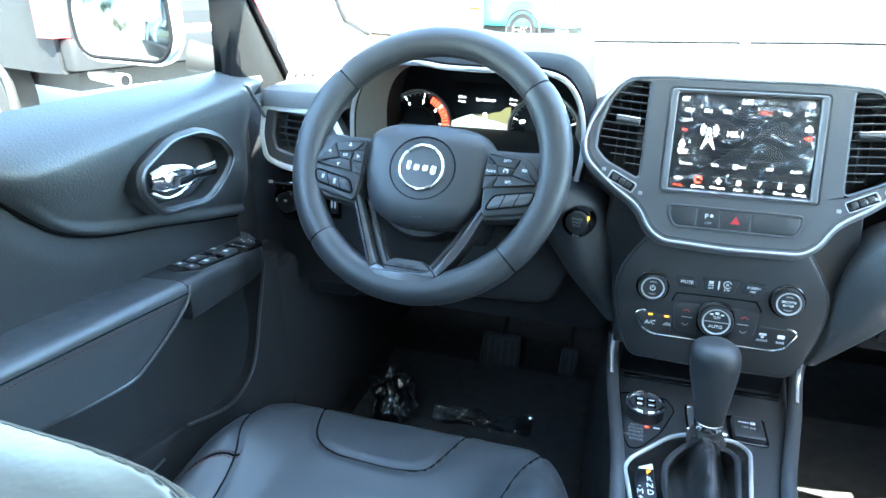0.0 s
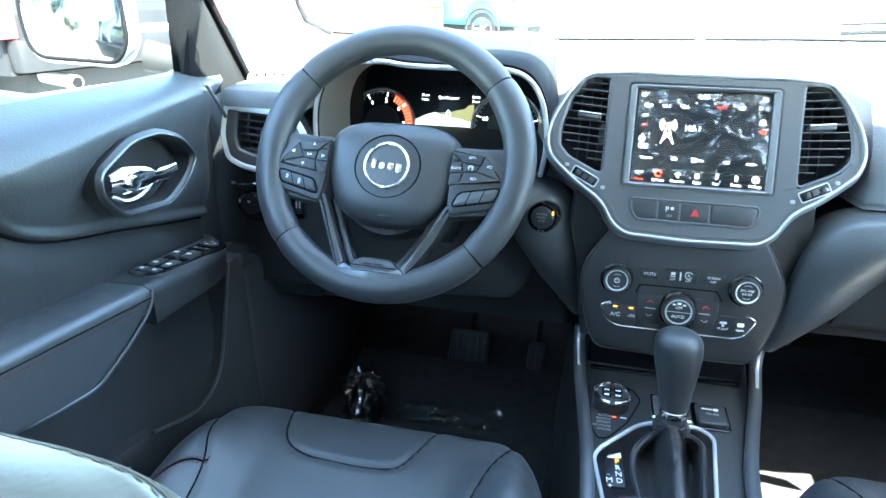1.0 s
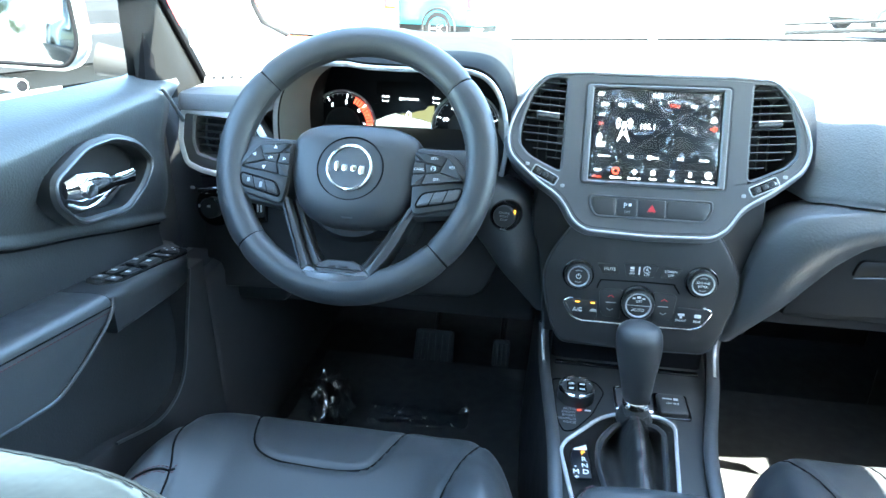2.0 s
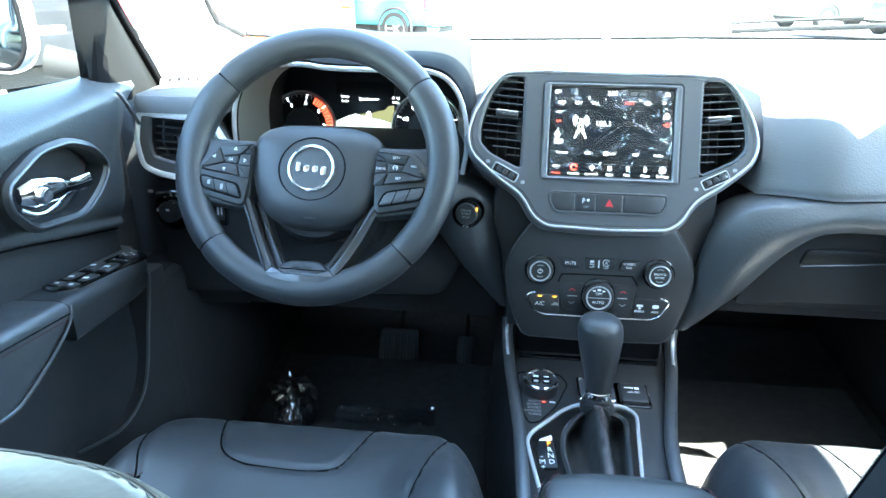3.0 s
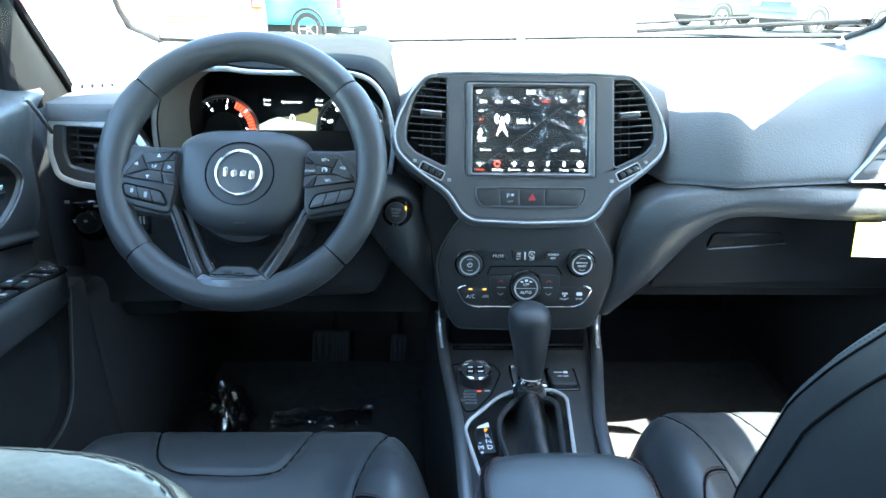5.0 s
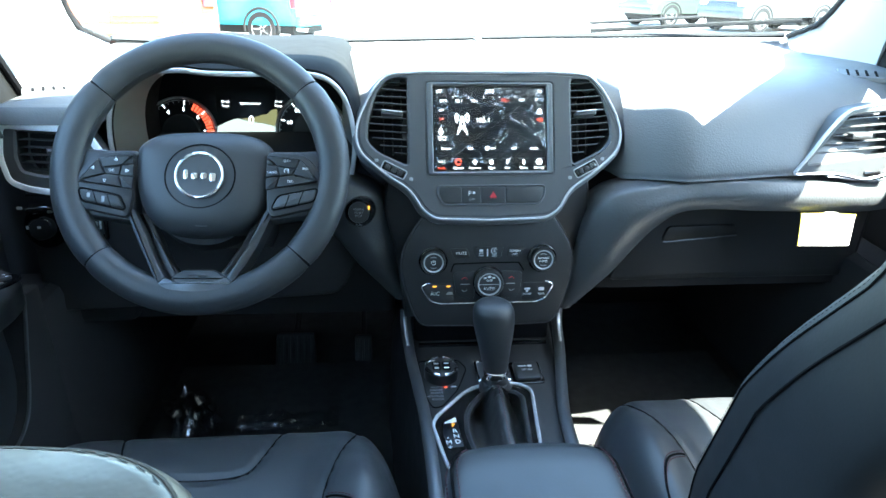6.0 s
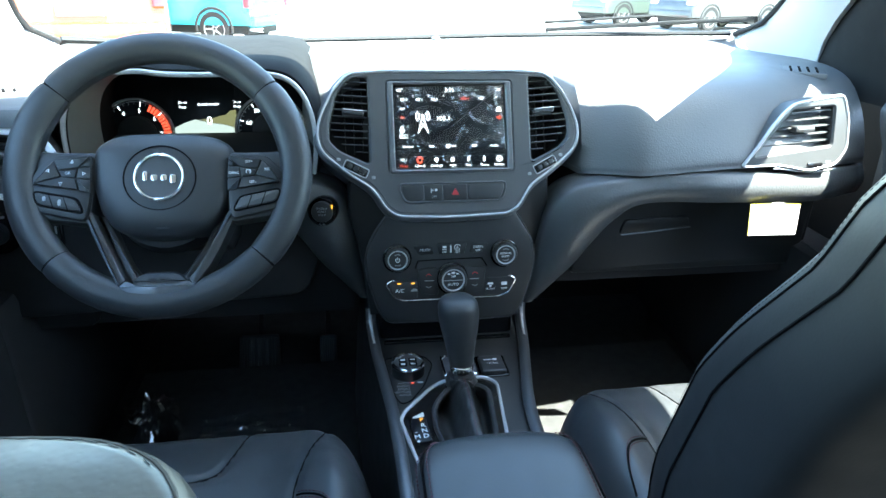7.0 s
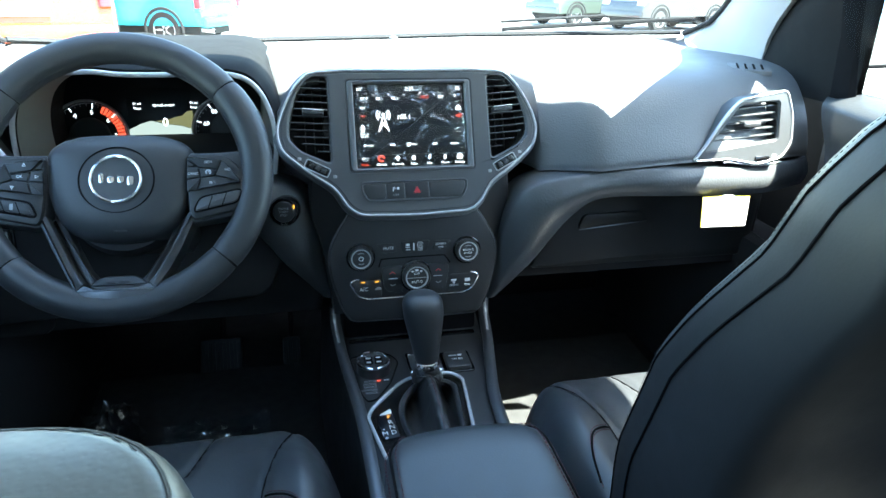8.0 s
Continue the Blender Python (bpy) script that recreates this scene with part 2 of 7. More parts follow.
def writing(text, size, x, y, z, material, parent, align="CENTER", name="lettering", turn=0.0, squeeze=1.0):
    """Raised lettering in the parent's x, y plane."""
    c = bpy.data.curves.new(name, "FONT")
    c.body, c.size, c.align_x, c.align_y = text, size, align, "CENTER"
    c.extrude, c.resolution_u = 0.0002, 2
    tmp = bpy.data.objects.new(name, c)
    scene.collection.objects.link(tmp)
    bpy.context.view_layer.update()
    me = bpy.data.meshes.new_from_object(tmp)
    bpy.data.objects.remove(tmp)
    me.transform(pose(x, y, z, 0, 0, turn) @ Matrix.Diagonal((squeeze, 1, 1, 1)))
    me.materials.clear()
    me.materials.append(material)
    ob = new(name, me)
    ob.parent = parent
    return ob


def bars(parent, rows, z, material, name="printed_bar"):
    """Small flat printed strips: rows of x, y, width, height."""
    for x, y, w, h in rows:
        bm = bmesh.new()
        block(bm, x - w / 2, x + w / 2, y - h / 2, y + h / 2, z, z + 0.0004, min(w, h) * 0.3)
        part(name, bm, material, parent)


def stitches(bm, path, step, r, length, up=(0, 0, 1)):
    """Thread bars set along a path."""
    P = [Vector(p) for p in path]
    acc = 0.0
    for a, b in zip(P, P[1:]):
        d = b - a
        L = d.length
        while acc < L:
            c = a + d * (acc / L)
            t = d.normalized()
            sweep(bm, [c - t * length / 2, c, c + t * length / 2], [r * 0.5, r, r * 0.5], seg=5, up=up)
            acc += step
        acc -= L
    return bm


# ---- ground and car shell ----
bm = bmesh.new()
sheet(bm, lambda u, v: (u, v, 0.012 * noise.noise((u * 0.2, v * 0.2, 0)) if abs(u) < 60 and abs(v) < 60 else 0.0),
      [-900, -300, -100] + span(-50, 50, 40) + [100, 300, 900], [-900, -300, -100] + span(-50, 50, 40) + [100, 300, 900])
SLOPE = Matrix.Translation((0, -1, 0)) @ pose(0, 0, 0, -2.2, 0, 0) @ Matrix.Translation((0, 1, 0))
bmesh.ops.transform(bm, matrix=SLOPE, verts=bm.verts)
solo("ground", bm, M_ASPHALT, "pale sun-bleached concrete of a parking lot", "ground", "structure")

bm = bmesh.new()
block(bm, -0.86, 0.86, -2.3, 0.9, 0.28, 0.365, 0.01)
solo("floor", bm, M_CARPET, "black carpeted car floor in deep shade", "floor", "structure")

bm = bmesh.new()
block(bm, -0.9, 0.9, 0.70, 0.76, 0.3, 1.08, 0.01)
solo("wall_front", bm, M_DEEP, "black carpeted firewall at the end of the footwell", "wall", "structure")

bm = bmesh.new()
plate(bm, rpoly([(-0.9, 0.3), (0.9, 0.3), (0.74, 1.5), (-0.74, 1.5)], 0.04), [rpoly([(-0.62, 1.0), (0.62, 1.0), (0.55, 1.38), (-0.55, 1.38)], 0.06)], 0, 0.06)
bmesh.ops.transform(bm, matrix=pose(0, -2.3, 0, 90, 0, 0), verts=bm.verts)
solo("wall_back", bm, M_HARD, "black trimmed tailgate with a rear window", "wall", "structure")

for side in (-1, 1):
    # lower side, outside skin and inner sill
    bm = bmesh.new()
    block(bm, min(side * 0.80, side * 0.90), max(side * 0.80, side * 0.90), -2.3, 0.75, 0.28, 1.085, 0.02)
    solo("wall_left" if side < 0 else "wall_right", bm, M_OUTPLASTIC, "dark side of the car body below the windows", "car body", "structure")
    # window surround: rail under the roof, pillars between the side windows
    bm = bmesh.new()
    rail = crv([(side * 0.60, -0.30, 1.455), (side * 0.615, -0.7, 1.50), (side * 0.62, -1.2, 1.515), (side * 0.60, -1.8, 1.49), (side * 0.56, -2.28, 1.42)], 6)
    sweep(bm, rail, 0.035, 0.03, 8)
    solo("trim_roof_rail", bm, M_FABRIC, "light grey cloth covered roof rail", "trim", "structure")
    for y, w in ((-1.08, 0.055), (-1.95, 0.08)):
        bm = bmesh.new()
        sweep(bm, crv([(side * 0.76, y, 1.06), (side * 0.72, y - 0.03, 1.25), (side * 0.62, y - 0.06, 1.50)], 6), 0.03, w, 8, up=(0, 1, 0))
        solo("trim_pillar", bm, M_FABRIC, "light grey pillar trim between the side windows", "trim", "structure")

    # side of the footwell in front of the door
    bm = bmesh.new()
    block(bm, min(side * 0.695, side * 0.802), max(side * 0.695, side * 0.802), -0.03, 0.702, 0.36, 0.80, 0.02)
    solo("trim_kick_panel", bm, M_DEEP, "black plastic panel at the side of the footwell", "trim", "structure")

# roof skin
bm = bmesh.new()


def roof_z(x, y):
    return 1.53 + 0.03 * math.sin(math.pi * min(1, max(0, (-y - 0.15) / 2.1))) - 0.10 * abs(x / 0.62) ** 3


def roof_y(x):
    return -0.056 - 0.120 * abs(x / 0.54) ** 3


# unseen opening in the roof, added to let light on to the driver seat's shoulder
ADDED_OPENING = (-0.30, 0.06, -1.62, -0.955)


def roof_pt(u, v, lift):
    y = roof_y(u) + v * (ADDED_OPENING[3] - roof_y(u)) / 0.4 if v < 0.4 else (ADDED_OPENING[3] + (v - 0.4) / 0.35 * (ADDED_OPENING[2] - ADDED_OPENING[3]) if v < 0.75 else ADDED_OPENING[2] + (v - 0.75) / 0.25 * (-2.28 - ADDED_OPENING[2]))
    return (u, y, roof_z(u, y) + lift)


across = span(-0.62, ADDED_OPENING[0], 5), span(ADDED_OPENING[0], ADDED_OPENING[1], 7), span(ADDED_OPENING[1], 0.62, 6)
for lift in (0.0, 0.05):
    for us in across[::2]:
        sheet(bm, lambda u, v: roof_pt(u, v, lift), us, span(0, 0.4, 8) + span(0.4, 0.75, 4)[1:] + span(0.75, 1, 4)[1:])
    for vs in (span(0, 0.4, 8), span(0.75, 1, 4)):
        sheet(bm, lambda u, v: roof_pt(u, v, lift), across[1], vs)
for edge in ([(u, 0.4) for u in across[1]], [(u, 0.75) for u in across[1]], [(ADDED_OPENING[0], v) for v in span(0.4, 0.75, 4)], [(ADDED_OPENING[1], v) for v in span(0.4, 0.75, 4)]):
    loft(bm, [[roof_pt(u, v, 0) for u, v in edge], [roof_pt(u, v, 0.05) for u, v in edge]], closed=False)
solo("ceiling", bm, M_FABRIC, "light grey cloth headliner under the roof", "ceiling", "structure")

# tinted pane that sets how much light the added opening lets in
bm = bmesh.new()
sheet(bm, lambda u, v: roof_pt(u, v, 0.035), span(ADDED_OPENING[0], ADDED_OPENING[1], 7), span(0.4, 0.75, 4))
solo("window_7", bm, M_ADDED_PANE, "blue tinted glass roof panel over the rear seats", "roof window", "structure")

# windscreen


def screen_pt(u, v):
    """u -1..1 across, v 0..1 from the cowl to the roof."""
    x0, y0, z0 = 0.755 * u, 0.62 - 0.14 * u * u - 0.02 * u ** 6, 1.128 + 0.020 * u * u - table([(-1, 0.018), (-0.75, 0.026), (-0.15, 0.0134), (0.3, 0.004), (1, 0)], u)
    x1, y1, z1 = 0.540 * u, -0.19 - 0.06 * u * u, 1.535 - 0.02 * u * u
    bow = 0.025 * math.sin(math.pi * v)
    swell = table([(0, 0.0), (0.08, 0.018), (0.3, 0.022), (0.45, 0.044), (0.6, 0.052), (0.72, 0.044), (0.85, 0.010), (1, -0.040)], v) - 0.040 * max(0.0, 1 - v / 0.10) ** 2
    return Vector((x0 + (x1 - x0) * v + (swell * abs(u) ** 6 if u > 0 else -swell * abs(u) ** 6), y0 + (y1 - y0) * v + bow * 0.4, z0 + (z1 - z0) * v + bow))


bm = bmesh.new()
sheet(bm, screen_pt, span(-1, 1, 20), span(0, 1, 10))
ob = solo("window_1", bm, M_GLASS, "clear raked windscreen above the dashboard", "windscreen", "structure")
ob.visible_shadow = False
bm = bmesh.new()
sweep(bm, [screen_pt(u, 0.004) + Vector((0, 0.012, 0.004)) for u in span(-0.99, 0.99, 40)], 0.012, 0.006, 8)
solo("trim_cowl", bm, M_DEEP, "black band along the foot of the windscreen", "trim", "structure")
for side in (-1, 1):
    bm = bmesh.new()
    sweep(bm, [screen_pt(side * 0.995, v) + Vector((0, 0, 0.004)) for v in span(0, 1, 16)], 0.007, 0.006, 8)
    solo("trim_screen_edge", bm, M_DEEP, "black rubber edge of the windscreen", "trim", "structure")

# A pillars: pale trim, flared where it meets the dashboard
for side in (-1, 1):
    bm = bmesh.new()
    loops = []
    for k in span(0, 1, 14):
        a = screen_pt(side * 1.0, k)
        flare = (0.085 if side < 0 else 0.098) + 0.17 * (1 - k) ** 5
        z_in = 0.035 * (1 - k) ** 3
        b = Vector((side * (table([(0, 0.735), (0.3, 0.700), (1, 0.585)], k) + 0.022 * math.sin(math.pi * k)), a.y - flare, a.z - 0.02 - z_in))
        out = Vector((side * 0.06, 0.0, 0.02))
        mid_in = (a + b) / 2 + Vector((-side * 0.016, 0, -0.004))
        loops.append([a + Vector((0, 0.01, -0.004)), a * 0.75 + b * 0.25 + Vector((-side * 0.013, 0, -0.003)), mid_in, a * 0.25 + b * 0.75 + Vector((-side * 0.011, 0, 0)), b, b + out, a + out])
    loft(bm, loops)
    solo("trim_a_pillar", bm, M_PILLAR, "pale grey moulded trim of the windscreen pillar", "pillar trim", "structure", sharp=0.9)
    # black sail panel in the window's front corner
    bm = bmesh.new()

    def sail_edge(z):
        return 0.131 - 0.776 * (z - 1.108)
    for inner in (0.0, 0.012):
        sheet(bm, lambda u, z: (side * (0.742 - 0.016 * math.sin(math.pi * min(1, u * 1.1)) + inner - 0.05 * (z - 1.1)), -0.045 + u * (sail_edge(z) + (0.045 if side < 0 else 0.185)), z), span(0, 1, 10), span(1.085, 1.275, 8))
    solo("trim_sail_panel", bm, M_SAIL, "black triangular panel at the front corner of the side window", "trim", "structure")
    bm = bmesh.new()
    sweep(bm, [(side * (0.738 - 0.05 * (z - 1.1)), sail_edge(z) + (0.0 if side < 0 else 0.14), z) for z in span(1.088, 1.285, 10)], 0.007, 0.0045, 8, up=(1, 0, 0))
    solo("trim_seal", bm, M_SEAM, "black rubber seal along the pillar", "trim", "structure")
    # upright window channel
    bm = bmesh.new()
    sweep(bm, [(side * 0.744, -0.020, 1.08), (side * 0.737, -0.006, 1.20), (side * 0.721, 0.010, 1.34)], 0.012, 0.028, 8, up=(0, 1, 0))
    solo("trim_window_channel", bm, M_SEAM, "black upright rubber channel of the side window", "trim", "structure")
    # door frame over the side window
    bm = bmesh.new()
    sweep(bm, crv([(side * 0.715, 0.05, 1.32), (side * 0.665, -0.18, 1.405), (side * 0.645, -0.45, 1.445), (side * 0.65, -1.05, 1.465)], 6), 0.026, [0.060 + (0.018 * sstep(7, 13, i) if side > 0 else 0.0) for i in range(19)], 10)
    solo("trim_door_frame", bm, M_HARD, "black frame above the side window", "trim", "structure")
    # glass
    bm = bmesh.new()
    sheet(bm, lambda u, v: (side * (0.765 - 0.11 * v ** 1.3), -0.02 + 0.01 * v - u * (1.03 - 0.02 * v), 1.06 + v * table([(0, 0.28), (0.35, 0.40), (1, 0.44)], u)), span(0, 1, 8), span(0, 1, 6))
    ob = solo("window_2" if side < 0 else "window_3", bm, M_GLASS, "closed front side window with dusty glass", "car window", "structure")
    ob.visible_shadow = False

# tinted glass behind the front seats
for side in (-1, 1):
    bm = bmesh.new()
    sheet(bm, lambda u, v: (side * (0.765 - 0.11 * v ** 1.3), -1.10 - 0.85 * u, 1.06 + 0.42 * v), span(0, 1, 4), span(0, 1, 4))
    ob = solo("window_4" if side < 0 else "window_5", bm, M_TINT, "tinted rear side window", "car window", "structure")
bm = bmesh.new()
sheet(bm, lambda u, v: (0.64 * u, -2.33, 0.98 + 0.42 * v), span(-1, 1, 4), span(0, 1, 3))
solo("window_6", bm, M_TINT, "tinted tailgate window", "car window", "structure")

# bonnet outside
bm = bmesh.new()
for drop in (0, 0.04):
    sheet(bm, lambda u, v: (u * (0.78 - 0.1 * v), 0.66 + 1.05 * v - 0.12 * u * u, 1.055 - 0.085 * v - 0.10 * v ** 4 - 0.05 * u ** 4 - drop), span(-1, 1, 14), span(0, 1, 12))
M_BONNET = mat("silver car paint", (0.42, 0.43, 0.44), 0.25, coat=0.6, var=0.02)
solo("bonnet", bm, M_BONNET, "silver painted bonnet in full sun beyond the windscreen", "car bonnet")


# ---- dashboard ----
def depth_back(x):
    """How far the pad steps back: for the middle stack and the instruments."""
    return 0.06 + 0.075 * sstep(-0.665, -0.60, x) - 0.080 * sstep(0.196, 0.216, x) - 0.055 * sstep(0.205, 0.31, x) + 0.17 * (sstep(-0.60, -0.57, x) - sstep(-0.25, -0.205, x)) - 0.045 * (sstep(-0.20, -0.13, x) - sstep(0.13, 0.20, x))


dash = thing("dashboard", pose(0, 0.3, 0.7), "dark grey soft dashboard with grained foam pad, sunlit on top", "dashboard")


def at_dash(bm):
    bmesh.ops.translate(bm, vec=(0, -0.3, -0.7), verts=bm.verts)
    return bm


def crease(x):
    return table([(-0.7, 0.985), (0.18, 0.975), (0.28, 0.990), (0.43, 0.999), (0.53, 1.003), (0.60, 0.992), (0.72, 0.990)], x)


def pad_section(x):
    s, c = depth_back(x), crease(x)
    wrap = 0.05 * sstep(0.55, 0.74, abs(x)) * (1 if x > 0 else 0.6)
    back = screen_pt(max(-1, min(1, x / 0.755)), 0)
    pts = [(back.y - 0.004, back.z - 0.012), (max(0.45, 0.15 + s), 1.126), (max(0.30, 0.12 + s), 1.131), (max(0.14 + s * 0.5, 0.097 + s), 1.133), (0.075 + s, 1.127), (0.035 + s, 1.112), (0.002 + s, 1.082), (-0.022 + s, 1.045), (-0.036 + s, c + 0.018), (-0.038 + s, c + 0.004), (-0.030 + s, c - 0.003), (0.05 + s, c - 0.004), (0.30, 0.98), (back.y - 0.01, 1.0)]
    return [(x, y + (wrap if i in range(3, 12) else 0), z) for i, (y, z) in enumerate(pts)]


bm = bmesh.new()
loops = []
for x in span(-0.705, 0.725, 90):
    sec = pad_section(x)
    loops.append([tuple(p) for p in crv(sec, 4, True)])
loft(bm, loops)
part("upper_pad", at_dash(bm), M_PAD, dash, "grained soft foam top pad", sharp=0.9)

# padded band under the crease, which sweeps down beside the middle stack
upper_edge = crv([(0.735, 0.040, 0.984), (0.60, -0.012, 0.986), (0.43, -0.030, 0.994), (0.28, -0.030, 0.985), (0.195, -0.022, 0.968), (0.162, -0.012, 0.930), (0.150, -0.006, 0.880), (0.143, -0.002, 0.82), (0.130, 0.004, 0.752)], 7)
lower_edge = crv([(0.735, 0.040, 0.930), (0.60, -0.008, 0.934), (0.42, -0.026, 0.944), (0.31, -0.028, 0.940), (0.268, -0.022, 0.912), (0.238, -0.016, 0.872), (0.210, -0.010, 0.828), (0.178, -0.004, 0.790), (0.148, 0.004, 0.752)], 7)
for side in (-1, 1):
    rows = [(a, b) for a, b in zip(upper_edge, lower_edge)]
    if side < 0:
        rows = [r for r in rows if r[0][0] < 0.33]
    loops = []
    for a, b in rows:
        mid = np.linalg.norm(b - a)
        sec = [a + np.array((0, 0.06, 0)), a + np.array((0, 0.006, 0)), a * 0.9 + b * 0.1 - np.array((0, 0.10 * mid, 0)), a * 0.6 + b * 0.4 - np.array((0, 0.26 * mid, 0)), a * 0.35 + b * 0.65 - np.array((0, 0.25 * mid, 0)), a * 0.12 + b * 0.88 - np.array((0, 0.14 * mid, 0)), b, b + np.array((0, 0.03, 0.004)), b + np.array((0, 0.09, 0.01))]
        loops.append([(side * p[0], p[1] + (0.045 if side < 0 else -0.018 * sstep(0.30, 0.45, p[0])), p[2]) for p in crv(sec, 3)])
    bm = bmesh.new()
    loft(bm, loops)
    part("bolster", at_dash(bm), M_BAND, dash, "leather-grained padded band" if side > 0 else "leather-grained padded knee bolster", sharp=1.3)

# lower column behind the heater controls
bm = bmesh.new()
col = crv([(0.16, 0.985), (0.165, 0.93), (0.152, 0.87), (0.142, 0.80), (0.136, 0.735)], 4)
prism(bm, [(x, z) for x, z in col] + [(-x, z) for x, z in reversed(col)], -0.14, 0.0, 0.012, Matrix(((1, 0, 0, 0), (0, 0, -1, 0.006), (0, 1, 0, 0), (0, 0, 0, 1))))
part("stack_body", at_dash(bm), M_HARD, dash)

# passenger side: glove box
MG = pose(0.475, 0.095, 0.805, 84, 0, 0)
bm = bmesh.new()
go = rpoly([(-0.235, -0.05), (0.24, -0.05), (0.26, 0.115), (-0.140, 0.115)], 0.02)
prism(bm, go, -0.06, 0.0, 0.008, MG)
gb = part("glove_box", at_dash(bm), M_HARD, dash, "black glove box lid")
bm = bmesh.new()
prism(bm, rpoly([(-0.14, 0.028), (0.0, 0.040), (-0.004, 0.058), (-0.13, 0.056)], 0.008), 0.0, 0.006, 0.003, MG)
part("handle", at_dash(bm), M_HARD, gb, "flush black pull handle")
bm = bmesh.new()
sweep(bm, [MG @ Vector(p) for p in ((-0.137, 0.027, 0.006), (-0.06, 0.033, 0.007), (0.0, 0.038, 0.006))], 0.0012, seg=6)
part("handle_edge", at_dash(bm), M_GUN, gb)
bm = bmesh.new()
block(bm, 0.15, 0.74, 0.105, 0.62, 0.735, 0.975, 0.02)
part("lower_body", at_dash(bm), M_DEEP, dash)

# driver side: knee panel, column opening
bm = bmesh.new()
MK = pose(-0.48, 0.055, 0.86, 80, 0, 0)
prism(bm, rpoly([(-0.25, -0.115), (0.24, -0.095), (0.28, 0.0), (0.28, 0.115), (-0.255, 0.115)], 0.03), -0.08, 0.0, 0.012, MK)
part("knee_panel", at_dash(bm), M_DEEP, dash, "black moulded knee panel")
bm = bmesh.new()
block(bm, -0.76, -0.15, 0.10, 0.62, 0.70, 1.0, 0.02)
part("lower_body", at_dash(bm), M_DEEP, dash)
bm = bmesh.new()
sweep(bm, [MK @ Vector(p) for p in ((-0.25, 0.085, 0.002), (-0.1, 0.083, 0.003), (0.05, 0.08, 0.002))], 0.0015, seg=6)
part("panel_gap", at_dash(bm), M_SEAM, dash)

# bright line under the pad on the passenger side
bm = bmesh.new()
line = [(x, pad_section(x)[9][1] - 0.004, crease(x) - 0.004) for x in span(0.52, 0.655, 14)]
sweep(bm, line, 0.0016, 0.0016, 8)
part("trim_line", at_dash(bm), M_SATIN, dash, "satin silver trim line")
# faint airbag word on the pad
wt = writing("AIRBAG", 0.011, 0, 0, 0, M_HARD, dash)
wt.matrix_basis = pose(0.405, -0.328, 0.321, 76, 0, 0)

# defroster and sensor details on top
for x, y, n in ((-0.672, 0.095, 4), (0.640, 0.104, 4)):
    m_v = pose(x, y, 1.1030 if x < 0 else 1.1300, 3 if x < 0 else 12, 0, 25 if x < 0 else -25)
    bm = bmesh.new()
    block(bm, -0.036, 0.036, -0.018, 0.018, -0.006, 0.0025, 0.002)
    bmesh.ops.transform(bm, matrix=m_v, verts=bm.verts)
    dv = part("demister_vent", at_dash(bm), M_PAD, dash)
    for i in range(n):
        bm = bmesh.new()
        block(bm, -0.0022, 0.0022, -0.013, 0.013, 0.0, 0.0034, 0.001, pose(-0.021 + 0.014 * i, 0, 0))
        bmesh.ops.transform(bm, matrix=m_v, verts=bm.verts)
        part("slot", at_dash(bm), M_SEAM, dv)
bm = bmesh.new()
prism(bm, rpoly([(-0.042, -0.012), (0.042, -0.012), (0.034, 0.014), (-0.034, 0.014)], 0.006), 0, 0.008, 0.004, pose(0.028, 0.315, 1.130))
part("speaker_cover", at_dash(bm), M_PAD, dash)
bm = bmesh.new()
lathe(bm, [(0.010, 0), (0.010, 0.004), (0.006, 0.008), (0.001, 0.009)], 16, pose(0.05, 0.575, 1.124))
part("light_sensor", at_dash(bm), M_PAD, dash)

# ledge over the left vent
bm = bmesh.new()
block(bm, -0.712, -0.570, 0.000, 0.200, 1.072, 1.100, 0.012)
part("vent_ledge", at_dash(bm), M_PAD, dash)

# left end cap beside the door
bm = bmesh.new()
prism(bm, rpoly([(-0.815, 0.70), (-0.60, 0.70), (-0.60, 1.085), (-0.815, 1.085)], 0.02), -0.08, 0.02, 0.012, Matrix(((1, 0, 0, 0), (0, 0, -1, 0.10), (0, 1, 0, 0), (0, 0, 0, 1))))
part("end_panel", at_dash(bm), M_HARD, dash)


# ---- middle stack ----
V_S = Vector((0, 0.4109, 0.9117))
N_S = Vector((0, -0.9117, 0.4109))
M_S = Matrix(((1, 0, 0, 0), (0, V_S.y, N_S.y, 0), (0, V_S.z, N_S.z, 1.0), (0, 0, 0, 1)))
stack = thing("centre_stack", M_S, "dark grey centre console bezel with a bright silver surround", "dashboard console")
half = [(0.0, 0.1545), (0.10, 0.1550), (0.158, 0.1510), (0.182, 0.126), (0.203, 0.086), (0.2105, 0.055), (0.203, 0.027), (0.166, -0.006), (0.126, -0.032), (0.108, -0.063), (0.088, -0.0765), (0.0, -0.080)]
outer = [p for p in rpoly(mirrored(half), 0.020, 5)]
vr = rpoly([(0.127, 0.142), (0.156, 0.143), (0.176, 0.114), (0.188, 0.072), (0.189, 0.047), (0.174, 0.030), (0.128, 0.008)], 0.008)
vl = [(-x, y) for x, y in reversed(vr)]
sc = rpoly([(-0.0975, -0.0065), (0.0975, -0.0065), (0.0975, 0.135), (-0.0975, 0.135)], 0.005)
bt = rpoly([(-0.083, -0.024), (0.083, -0.024), (0.083, -0.036), (0.075, -0.052), (-0.075, -0.052), (-0.083, -0.036)], 0.008)
bm = bmesh.new()
plate(bm, inset(outer, 0.006), [vr, vl, sc, bt], -0.012, 0.002, 0.003)
part("bezel", bm, M_BEZEL, stack)
